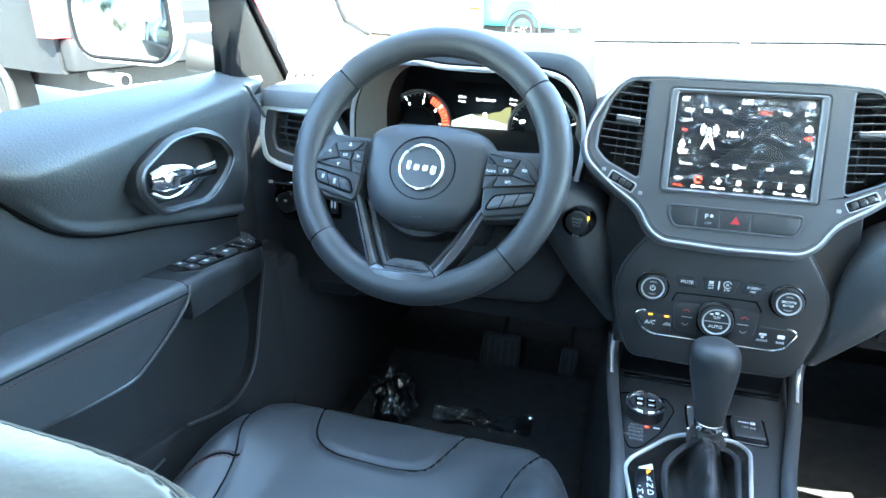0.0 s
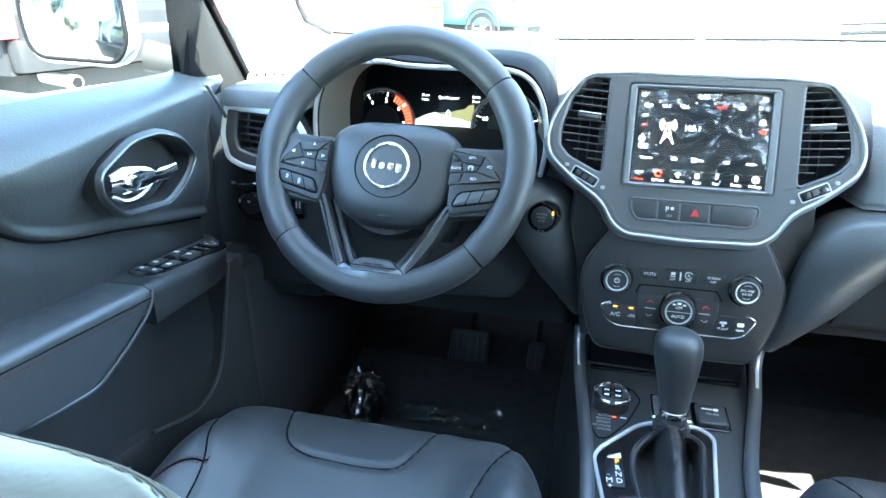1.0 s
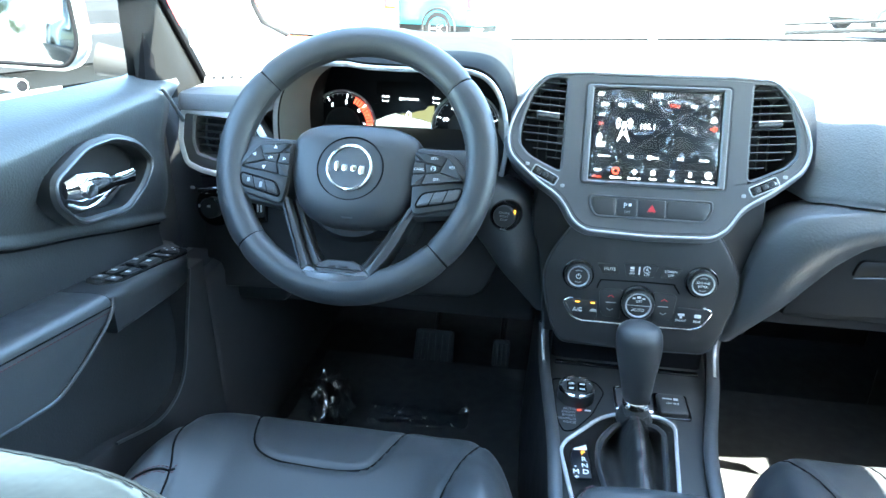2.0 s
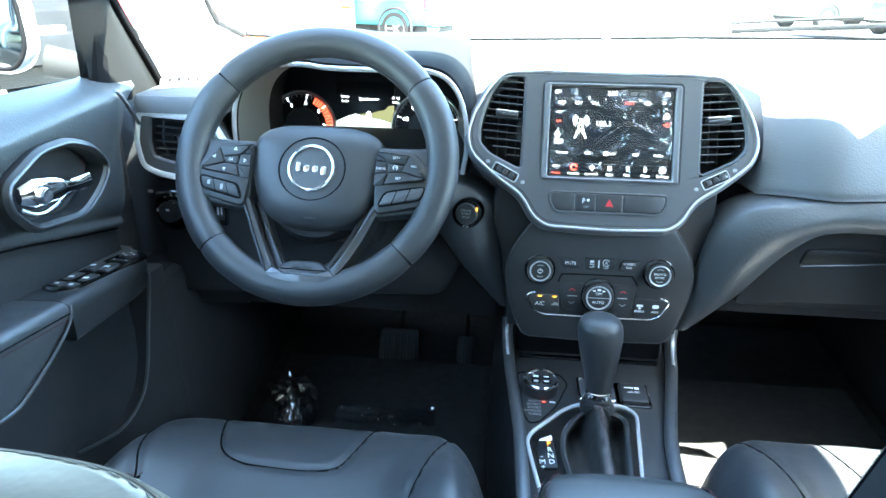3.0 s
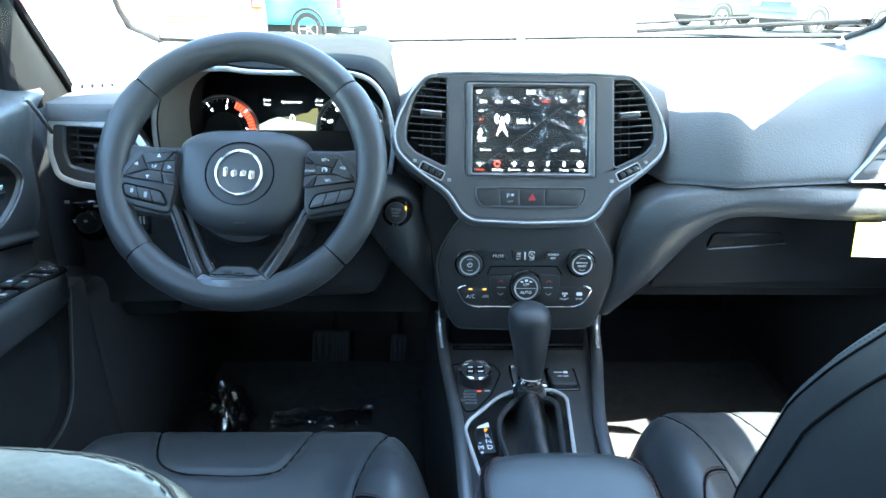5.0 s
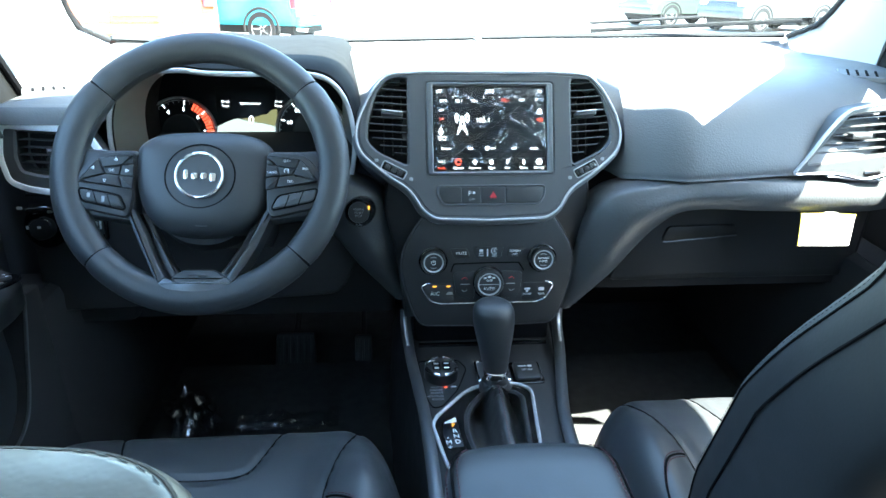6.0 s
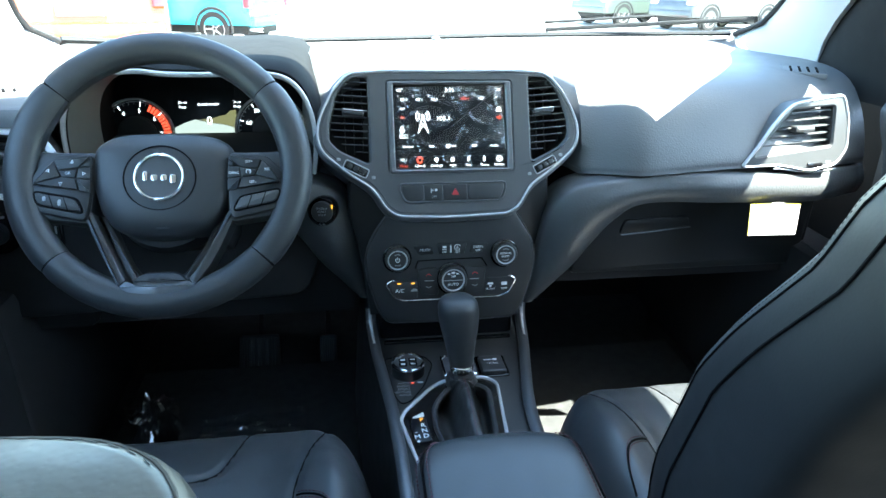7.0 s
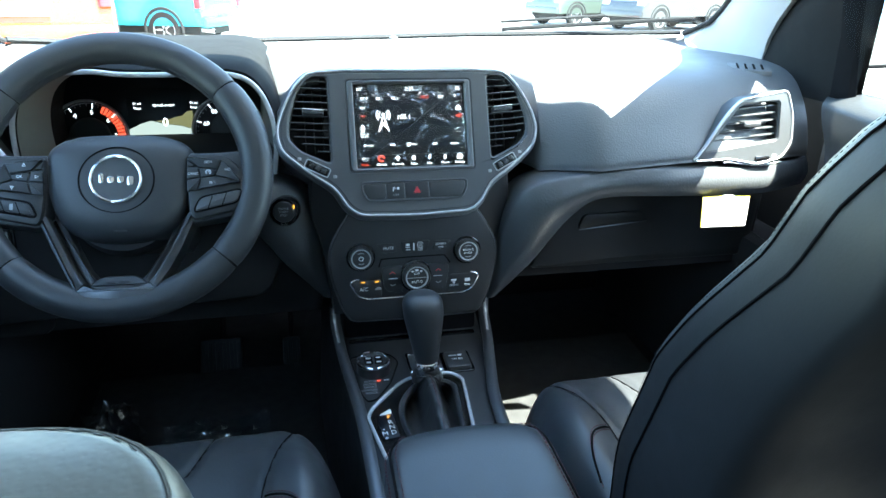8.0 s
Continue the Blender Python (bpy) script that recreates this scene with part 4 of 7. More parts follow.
# start button on the knee bolster
sb = thing("start_button", pose(-0.2030, -0.004, 0.9365, 80, 0, -8), "round black engine start button with an amber lamp", "button")
bm = bmesh.new()
lathe(bm, [(0.023, -0.02), (0.023, 0.006), (0.021, 0.009), (0.0185, 0.009), (0.018, 0.006), (0.0005, 0.006)], 36)
part("collar", bm, M_PIANO, sb)
bm = bmesh.new()
lathe(bm, [(0.0165, 0.002), (0.0165, 0.010), (0.0155, 0.0115), (0.0005, 0.0115)], 32)
part("cap", bm, M_HARD, sb)
for i, w in enumerate(("ENGINE", "START", "STOP")):
    writing(w, 0.0046, 0, 0.0055 - 0.0052 * i, 0.0117, M_GREYP, sb)
bars(sb, [(0.0155, 0.0085, 0.0028, 0.0062)], 0.0105, M_ON_A, "amber_lamp")
writing("RUN", 0.0045, 0, -0.0195, 0.0095, M_GREYP, sb)

# ---- instruments ----
CX = -0.388
cluster = thing("instrument_cluster", pose(CX, 0.10, 1.05), "hooded instrument cluster with two dials and a colour display", "instrument cluster")


def hood_ring(k, back):
    """k grows the outline; back moves it towards the windscreen."""
    top = [(-0.176, 0.985), (-0.182, 1.02), (-0.178, 1.072), (-0.160, 1.112), (-0.125, 1.136), (-0.07, 1.142), (-0.03, 1.138), (0.03, 1.137), (0.09, 1.139), (0.135, 1.133), (0.160, 1.112), (0.174, 1.076), (0.178, 1.03), (0.172, 0.985)]
    pts = crv(top, 4)
    return [(CX + p[0] * (1 + k * 1.2), back, 1.0 + (p[1] - 1.0) * (1 + k * 2.3)) for p in pts]


bm = bmesh.new()
outer_rings = [hood_ring(0.012, 0.036), hood_ring(0.026, 0.035), hood_ring(0.044, 0.050), hood_ring(0.052, 0.085), hood_ring(0.052, 0.15), hood_ring(0.050, 0.30), hood_ring(0.040, 0.42), hood_ring(-0.02, 0.50), hood_ring(-0.12, 0.56)]
inner = [hood_ring(-0.008, 0.06), hood_ring(-0.012, 0.145), hood_ring(-0.010, 0.29)]
loft(bm, list(reversed(inner)) + outer_rings, closed=False, caps=False)
bmesh.ops.translate(bm, vec=(-CX, -0.10, -1.05), verts=bm.verts)
part("hood", bm, M_SAIL, cluster, "grained black hood", sharp=1.2)
bm = bmesh.new()
sweep(bm, hood_ring(0.004, 0.034), 0.0038, 0.0028, 8, up=(0, 1, 0))
bmesh.ops.translate(bm, vec=(-CX, -0.10, -1.05), verts=bm.verts)
part("chrome_trim", bm, M_SATIN, cluster, "bright silver rim")
bm = bmesh.new()
M_F = pose(-0.004, 0.150, -0.030, 78, 0, 0)
prism(bm, rpoly([(-0.23, -0.08), (0.172, -0.08), (0.172, 0.098), (-0.23, 0.112)], 0.03), -0.02, 0.0, 0.002, M_F)
part("face", bm, M_LCD, cluster, "gloss black instrument face")
# inner side of the hood, painted pale to stand in for sunlight
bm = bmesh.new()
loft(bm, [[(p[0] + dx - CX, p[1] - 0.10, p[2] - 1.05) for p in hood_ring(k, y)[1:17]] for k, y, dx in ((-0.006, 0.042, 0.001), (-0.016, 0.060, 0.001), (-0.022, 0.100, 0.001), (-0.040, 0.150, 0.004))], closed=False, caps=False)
part("side_lining", bm, M_SUNLIT_SIDE, cluster, "pale grey side lining")


def dial(x, y, r, marks, a0, a1, needle, name):
    d = new(name)
    d.parent = cluster
    d.matrix_basis = M_F @ pose(x, y, 0.0005)
    bm = bmesh.new()
    lathe(bm, [(r * 1.06, 0), (r * 1.06, 0.005), (r * 1.02, 0.007), (r * 0.99, 0.005), (r * 0.985, 0.001)], 48, caps=False)
    part("ring", bm, M_SATIN, d, "grey metal ring")
    bm = bmesh.new()
    lathe(bm, [(r * 0.55, 0.0), (r * 0.55, 0.003), (r * 0.52, 0.0042), (r * 0.50, 0.003), (0.0005, 0.003)], 40)
    part("inner_disc", bm, M_HARD, d)
    bm = bmesh.new()
    prism(bm, arc(0, 0, r * 0.95, a0, a1, r * 0.012, 30), 0.0004, 0.0009)
    part("scale_line", bm, M_WHITE, d)
    n = len(marks)
    for i, w in enumerate(marks):
        a = radians(a0 + (a1 - a0) * i / (n - 1))
        bm = bmesh.new()
        prism(bm, stroke((r * 0.82 * math.cos(a), r * 0.82 * math.sin(a)), (r * 0.94 * math.cos(a), r * 0.94 * math.sin(a)), 0.0014), 0.0004, 0.0010)
        part("mark", bm, M_ON_W, d)
        writing(w, r * 0.17, r * 0.67 * math.cos(a), r * 0.69 * math.sin(a), 0.0008, M_ON_W, d)
        if i < n - 1:
            for q in (0.25, 0.5, 0.75):
                b = radians(a0 + (a1 - a0) * (i + q) / (n - 1))
                bm = bmesh.new()
                prism(bm, stroke((r * 0.87 * math.cos(b), r * 0.87 * math.sin(b)), (r * 0.93 * math.cos(b), r * 0.93 * math.sin(b)), 0.0007), 0.0004, 0.0010)
                part("fine_mark", bm, M_WHITE, d)
    bm = bmesh.new()
    a = radians(needle)
    prism(bm, stroke((r * 0.20 * math.cos(a), r * 0.20 * math.sin(a)), (r * 0.86 * math.cos(a), r * 0.86 * math.sin(a)), 0.0024), 0.0050, 0.0065)
    part("needle", bm, M_ON_R, d, "red needle")
    return d


d = dial(-0.1385, -0.0223, 0.0612, ["0", "1", "2", "3", "4", "5", "6", "7"], 280, 1, 280, "tachometer")
bm = bmesh.new()
for i in range(11):
    b = 62 - 6.4 * i
    prism(bm, arc(0, 0, 0.0612 * 0.84, b - 2.2, b + 2.2, 0.012, 3), 0.0005, 0.0009)
part("red_zone", bm, M_ON_R, d, "red hatched zone")
d = dial(0.0945, -0.0175, 0.0612, ["0", "20", "40", "60", "80", "100", "120", "140"], 270, 16, 270, "speedometer")
bars(d, [(0.011, -0.012, 0.005, 0.004)], 0.0045, M_ON_R)
disp = new("display")
disp.parent = cluster
disp.matrix_basis = M_F
bm = bmesh.new()
block(bm, -0.074, 0.034, -0.060, 0.060, 0.0005, 0.0012, 0.002)
part("picture", bm, M_LCD, disp, "dark display picture")
# pale glowing field low on the display, an olive one beside it
bm = bmesh.new()
prism(bm, [(-0.074, -0.0110), (-0.055, -0.0020), (-0.038, 0.0035), (-0.012, -0.0030), (0.012, -0.0065), (0.034, -0.0130), (0.034, -0.050), (-0.074, -0.050)], 0.0012, 0.0016)
part("bright_field", bm, M_ON_PALE, disp)
bm = bmesh.new()
prism(bm, [(-0.030, 0.0030), (-0.008, 0.0050), (0.006, 0.0095), (0.016, 0.0110), (0.024, 0.0185), (0.034, 0.0200), (0.034, -0.0125), (0.012, -0.0060), (-0.012, -0.0025)], 0.0012, 0.00155)
part("hill_picture", bm, M_ON_OLIVE, disp, "olive green lit picture")
writing("0", 0.0210, -0.0130, 0.0000, 0.0020, M_ON_W, disp)
writing("Speedometer", 0.0068, -0.0130, 0.0300, 0.0016, M_ON_W, disp)
for x in (-0.0575, 0.0370):
    writing("31 mi", 0.0062, x, 0.0330, 0.0016, M_ON_W, disp)
    writing("Range", 0.0052, x, 0.0255, 0.0016, M_ON_W, disp)
writing("F", 0.010, 0.0345, 0.0000, 0.0020, M_WHITE, disp)

# ---- steering wheel ----
M_W = pose(-0.406, -0.0927, 1.0340, 56.5, 0, 0) @ pose(0, 0, 0, 0, 0, -0.9)
wheel = thing("steering_wheel", M_W, "black leather steering wheel with grey spokes and a round chrome badge", "steering wheel")
R0, RA, RB = 0.1742, 0.0212, 0.0192


def rim_pt(a, r=R0, z=0.0):
    return (r * math.cos(radians(a)), r * math.sin(radians(a)), z)


def rim_swell(a):
    """The rim is thickest beside the side spokes."""
    return 1.0 + 0.07 * sum(math.exp(-((a - b) / 16) ** 2) for b in (28, 152, 388))


for a0, a1 in ((40.3, 141.2), (141.9, 222.7), (223.4, 317.2), (317.9, 399.6)):
    A = span(a0, a1, 36)
    bm = bmesh.new()
    grow = [(1.0 if 1 < i < 35 else 0.985 if i in (1, 35) else 0.94) * rim_swell(a) for i, a in enumerate(A)]
    sweep(bm, [rim_pt(a) for a in A], [RA * g for g in grow], [RB * g for g in grow], 22)
    part("rim_section", bm, M_RIM, wheel, sharp=1.0)
bm = bmesh.new()
sweep(bm, [rim_pt(a) for a in span(0, 360, 72)[:-1]], RA * 0.93, RB * 0.93, 14, True)
part("rim_core", bm, M_SEAM, wheel)
for a0, a1 in ((43, 66), (116, 139), (144, 168), (12, 38)):
    bm = bmesh.new()
    stitches(bm, [rim_pt(a, R0 - RA * rim_swell(a) * 0.93, 0.0075) for a in span(a0, a1, 12)], 0.0045, 0.0011, 0.003)
    part("rim_stitching", bm, M_GREYTHREAD, wheel)
# airbag cover, domed, set deeper than the rim
bm = bmesh.new()
ho = [(0, 0.0535), (0.045, 0.0520), (0.070, 0.0450), (0.086, 0.0320), (0.0885, 0.012), (0.0865, -0.020), (0.078, -0.050), (0.064, -0.072), (0.044, -0.084), (0.022, -0.0885), (0, -0.0895)]
hub_o = [(p[0] * 1.035 + 0.002, p[1] * 1.02) for p in rpoly(mirrored(ho), 0.012, 3)]
loops = []
for k, z in ((0.0, -0.045), (0.0, -0.010), (0.0025, -0.001), (0.007, 0.0045), (0.014, 0.0090), (0.024, 0.0125), (0.036, 0.0150), (0.048, 0.0160)):
    loops.append([(p[0], p[1], z) for p in inset(hub_o, k)] if k < 0.02 else [(p[0] * (1 - k / 0.085), (p[1] + 0.016) * (1 - k / 0.085) - 0.016, z) for p in hub_o])
loft(bm, loops)
cover = part("airbag_cover", bm, M_RIM, wheel, "smooth grained black airbag cover", sharp=1.0)
BX, BY = 0.0010, -0.0130
bm = bmesh.new()
sweep(bm, [(BX + 0.0450 * math.cos(a), BY + 0.0430 * math.sin(a), 0.0158 - 0.0012 * abs(math.sin(a)) ** 2) for a in span(0, 2 * math.pi, 48)[:-1]], 0.0011, 0.0011, 6, True)
part("groove", bm, M_SEAM, cover)
bm = bmesh.new()
lathe(bm, [(0.0315, 0.008), (0.0315, 0.0172), (0.0300, 0.0190), (0.0285, 0.0186), (0.0280, 0.0172), (0.0005, 0.0177)], 48, pose(BX, BY, 0))
badge = part("badge", bm, M_BEZEL, cover, "round grey badge")
bm = bmesh.new()
sweep(bm, [(BX + 0.0300 * math.cos(a), BY + 0.0300 * math.sin(a), 0.0182) for a in span(0, 2 * math.pi, 48)[:-1]], 0.0022, 0.0020, 8, True)
part("ring", bm, M_CHROME, badge, "chrome ring")
# emblem as plain raised shapes
for x, w, h, y in ((-0.0175, 0.0060, 0.0130, 0.0010), (-0.0062, 0.0080, 0.0085, -0.0010), (0.0058, 0.0080, 0.0085, -0.0010), (0.0172, 0.0080, 0.0120, -0.0028)):
    bm = bmesh.new()
    block(bm, BX + x - w / 2, BX + x + w / 2, BY + y - h / 2, BY + y + h / 2, 0.0172, 0.0194, 0.0025)
    part("emblem_bar", bm, M_CHROME, badge)
bars(cover, [(0.0035, -0.0672, 0.0090, 0.0030), (0.0035, -0.0755, 0.0140, 0.0022), (0.0035, -0.0790, 0.0150, 0.0022)], 0.0082, M_HARD)
# hub back
bm = bmesh.new()
lathe(bm, [(0.066, -0.080), (0.074, -0.04), (0.070, -0.020), (0.0005, -0.020)], 30, pose(0, -0.030, 0))
part("hub_back", bm, M_DEEP, wheel)


def rise(bm):
    """The V lifts from the hub out on to the rim."""
    for v in bm.verts:
        v.co.z += 0.014 * sstep(-0.115, -0.160, v.co.y)
    return bm


# lower trim: a V of two arms and a flat foot, with a stepped inner lining
v_out = [(0.0945, -0.052), (0.0925, -0.066), (0.076, -0.104), (0.062, -0.131), (0.047, -0.1555), (0.036, -0.1655), (0.022, -0.1695)]
v_in = [(0.0845, -0.056), (0.0660, -0.0960), (0.0500, -0.1290), (0.0380, -0.1470), (0.0250, -0.1530)]
for s in (-1, 1):
    bm = bmesh.new()
    arm_o = [(s * x, y) for x, y in v_out[:5]] + [(s * x, y) for x, y in reversed(v_in[:4])]
    rise(prism(bm, rpoly(arm_o, 0.003), -0.030, 0.0030, 0.003))
    part("lower_spoke", bm, M_VTRIM, wheel, "dark satin grey spoke")
    bm = bmesh.new()
    rise(prism(bm, rpoly([(s * 0.0845, -0.0560), (s * 0.0660, -0.0960), (s * 0.0500, -0.1290), (s * 0.0350, -0.1480), (s * 0.0250, -0.1400), (s * 0.0400, -0.1230), (s * 0.0560, -0.0900), (s * 0.0700, -0.0600)], 0.003), -0.034, -0.0120, 0.004))
    part("spoke_lining", bm, M_HARD, wheel)
bm = bmesh.new()
foot = v_out[4:] + [(-x, y) for x, y in reversed(v_out[4:])] + [(-x, y) for x, y in v_in[3:]] + [(x, y) for x, y in reversed(v_in[3:])]
rise(prism(bm, rpoly(foot, 0.003), -0.020, 0.0036, 0.003))
part("bottom_spoke", bm, M_GUN, wheel, "gunmetal grey lower trim")
bm = bmesh.new()
rise(prism(bm, rpoly([(-0.0350, -0.1480), (-0.0240, -0.1540), (0.0240, -0.1540), (0.0350, -0.1480), (0.0250, -0.1380), (0.0180, -0.1345), (-0.0180, -0.1345), (-0.0250, -0.1380)], 0.003), -0.034, -0.0080, 0.003))
inset_ = part("bottom_inset", bm, M_HARD, wheel)
bars(inset_, [(-0.009, -0.1445, 0.011, 0.003), (0.006, -0.1445, 0.013, 0.003)], 0.0022, M_DEEP)
for s in (-1, 1):
    # side spoke under the key pods
    bm = bmesh.new()
    prism(bm, rpoly([(s * 0.080, 0.026), (s * 0.130, 0.026), (s * 0.168, 0.030), (s * 0.176, 0.000), (s * 0.176, -0.050), (s * 0.156, -0.062), (s * 0.086, -0.072)], 0.010), -0.024, 0.003, 0.006)
    sp = part("side_spoke", bm, M_RIM, wheel)
    bm = bmesh.new()
    prism(bm, rpoly([(s * 0.0850, 0.0225), (s * 0.1330, 0.0200), (s * 0.1505, 0.0050), (s * 0.1650, -0.0240), (s * 0.1520, -0.0550), (s * 0.0900, -0.0690), (s * 0.0860, -0.0400)], 0.010), -0.006, 0.0100, 0.004)
    pod = part("key_pod", bm, M_HARD, sp)
    keys = [[(0.0870, 0.0165), (0.0995, 0.0160), (0.1300, 0.0125), (0.1245, -0.0010), (0.1000, 0.0022)],
            [(0.1310, 0.0120), (0.1430, 0.0010), (0.1540, -0.0185), (0.1205, -0.0095), (0.1255, -0.0015)],
            [(0.1245, -0.0020), (0.1010, 0.0010), (0.1035, -0.0118), (0.1200, -0.0098)],
            [(0.1000, 0.0010), (0.0858, 0.0025), (0.0850, -0.0138), (0.1025, -0.0118)],
            [(0.0990, 0.0032), (0.0860, 0.0035), (0.0860, 0.0140)],
            [(0.1535, -0.0198), (0.1200, -0.0108), (0.1040, -0.0130), (0.0990, -0.0285)],
            [(0.1030, -0.0130), (0.0852, -0.0150), (0.0850, -0.0310), (0.0980, -0.0288)]]
    for o in keys:
        bm = bmesh.new()
        prism(bm, inset(rpoly([(s * x, y) for x, y in o], 0.0014, 2), 0.0005), 0.006, 0.0128, 0.0010)
        part("key", bm, M_HARD, sp)
    lo = rpoly([(s * x, y) for x, y in ((0.1535, -0.0290), (0.1485, -0.0450), (0.0935, -0.0575), (0.1020, -0.0395))], 0.006)
    bm = bmesh.new()
    prism(bm, lo, 0.006, 0.0125, 0.002)
    part("key_bar", bm, M_BEZEL if s > 0 else M_HARD, sp)
    bm = bmesh.new()
    sweep(bm, [(p[0], p[1], 0.0104) for p in inset(lo, -0.0012)], 0.0013, 0.0014, 6, True)
    part("key_edge", bm, M_SEAM, sp)
    for x in (0.1145, 0.1325):
        bm = bmesh.new()
        prism(bm, stroke((s * (x - 0.0035), -0.0545 + (x - 0.1145) * 0.25), (s * (x + 0.0025), -0.0375 + (x - 0.1145) * 0.25), 0.0012), 0.0116, 0.0127)
        part("key_gap", bm, M_SEAM, sp)
    if s > 0:
        for w, x, y in (("SET+", 0.1130, 0.0085), ("CANC", 0.0935, -0.0070), ("RES", 0.1370, -0.0020), ("SET-", 0.1180, -0.0195)):
            writing(w, 0.0048, x, y, 0.0131, M_WHITE, sp)
        bm = bmesh.new()
        prism(bm, arc(0.1125, -0.0050, 0.0030, -60, 230, 0.0010, 10), 0.0127, 0.0131)
        prism(bm, stroke((0.1125, -0.0050), (0.1155, -0.0025), 0.0010), 0.0127, 0.0131)
        part("cruise_mark", bm, M_WHITE, sp)
    else:
        writing("OK", 0.0050, -0.1130, -0.0055, 0.0131, M_WHITE, sp)
        for x, y, r in ((-0.1080, 0.0095, 90), (-0.1210, -0.0190, 270), (-0.1370, -0.0020, 180), (-0.0935, -0.0060, 0)):
            bm = bmesh.new()
            tri = [(x + 0.0030 * math.cos(radians(r + a)), y + 0.0030 * math.sin(radians(r + a))) for a in (0, 125, 235)]
            plate(bm, tri, [inset(tri, 0.0008)], 0.0126, 0.0131, 0.0001)
            part("arrow", bm, M_WHITE, sp)
        bars(sp, [(-0.1400, -0.0385, 0.004, 0.006), (-0.1215, -0.0440, 0.004, 0.008)], 0.0124, M_GREYP)

# steering column with its stalks
column = thing("steering_column", M_W, "black plastic steering column shroud with stalks", "steering column")
bm = bmesh.new()
loft(bm, [[(sx * 0.062 * k, sy * 0.055 * k - 0.012, z) for sx, sy in ((-1, -0.6), (-0.8, -1), (0.8, -1), (1, -0.6), (1, 0.6), (0.7, 1), (-0.7, 1), (-1, 0.6))] for k, z in ((0.9, -0.05), (1.0, -0.065), (1.05, -0.15), (1.1, -0.30))])
part("shroud", bm, M_HARD, column)
for s in (-1, 1):
    bm = bmesh.new()
    sweep(bm, [(s * 0.05, 0.02, -0.085), (s * 0.11, 0.032, -0.075), (s * 0.165, 0.036, -0.062)], [0.006, 0.007, 0.009], [0.005, 0.006, 0.007], 10)
    part("stalk", bm, M_HARD, column, "black control stalk with a chrome tip")
    bm = bmesh.new()
    sweep(bm, [(s * 0.128, 0.0385, -0.066), (s * 0.16, 0.043, -0.056)], 0.0022, seg=6)
    part("stalk_trim", bm, M_SATIN, column)


# ---- side vents ----
def side_vent(s):
    M_V = Matrix(((1, 0, 0, 0.580 if s > 0 else -0.648), (0, 0.15, -0.9887, -0.034 if s > 0 else 0.002), (0, 0.9887, 0.15, 1.036 if s > 0 else 1.008), (0, 0, 0, 1)))
    v = thing("side_vent", M_V, "black louvred dashboard air vent with a bright silver surround", "air vent")
    if s > 0:
        o = [(-0.118, -0.0350), (-0.094, -0.005), (-0.073, 0.0280), (-0.054, 0.0520), (-0.037, 0.0655), (0.0045, 0.0735), (0.0455, 0.0790), (0.0604, 0.0389), (0.0652, -0.0077), (0.0500, -0.0330), (0.0021, -0.0440), (-0.0251, -0.0385), (-0.0519, -0.0335)]
        hole = [(-0.0950, -0.0185), (0.0360, -0.0020), (0.0320, 0.0605), (-0.0370, 0.0560), (-0.0790, 0.0040)]
    else:
        o = [(-0.110, -0.040), (0.0, -0.036), (0.036, -0.030), (0.060, -0.019), (0.0675, 0.017), (0.060, 0.0635), (0.0, 0.060), (-0.054, 0.057)]
        hole = [(-0.080, -0.016), (0.0125, -0.010), (0.039, -0.003), (0.0445, 0.017), (0.0395, 0.056), (-0.044, 0.050)]
    o = rpoly([(s * x, y) for x, y in o], 0.010, 5)
    h = rpoly([(s * x, y) for x, y in hole], 0.005)
    bm = bmesh.new()
    plate(bm, o, [h], -0.03, 0.004, 0.003)
    part("surround", bm, M_BEZEL, v)
    # left edge in a brighter silver, standing in for the light it mirrors
    bm = bmesh.new()
    sweep(bm, [(p[0], p[1], 0.002) for p in inset(o, 0.001)], 0.0024 if s > 0 else 0.0055, 0.004, 8, True)
    part("chrome_trim", bm, M_SATIN if s > 0 else M_BRIGHT_SATIN, v, "bright silver edge")
    bm = bmesh.new()
    prism(bm, inset(h, -0.004), -0.07, -0.045, 0)
    part("duct", bm, M_DEEP, v)
    for y in (span(-0.0085, 0.0515, 5) if s > 0 else span(-0.005, 0.050, 5)):
        cross = []
        for i in range(len(h)):
            a, b = h[i - 1], h[i]
            if (a[1] - y) * (b[1] - y) < 0:
                cross.append(a[0] + (b[0] - a[0]) * (y - a[1]) / (b[1] - a[1]))
        if len(cross) > 1:
            bm = bmesh.new()
            # right louvres in a lighter plastic than the left, for the sun on them
            hl = 0.0015 if s > 0 else 0.0008
            prism(bm, rpoly([(min(cross), -hl), (max(cross), -hl), (max(cross), hl), (min(cross), hl)], 0.0006, 2), -0.018, -0.004, 0.0008, pose(0, y, 0, 2, 0, s * (4.5 if s > 0 else 3)))
            part("louvre", bm, M_HARD if s < 0 else M_BEZEL, v)
    for i in range(6):
        x = s * (-0.062 + 0.018 * i)
        bm = bmesh.new()
        block(bm, x - 0.001, x + 0.001, -0.02, 0.025, -0.044, -0.034, 0.0005)
        part("vane", bm, M_HARD, v)
    bm = bmesh.new()
    block(bm, -0.017, 0.017, -0.005, 0.005, -0.012, 0.008, 0.004, pose(s * -0.016, 0.0245, 0))
    part("tab", bm, M_BEZEL, v, "grey slider tab")
    bm = bmesh.new()
    block(bm, -0.014, 0.014, -0.004, 0.004, 0.0, 0.006, 0.002, pose(s * 0.011 if s > 0 else s * 0.030, -0.0335 if s > 0 else -0.062, 0))
    part("thumb_wheel", bm, M_PIANO, v)
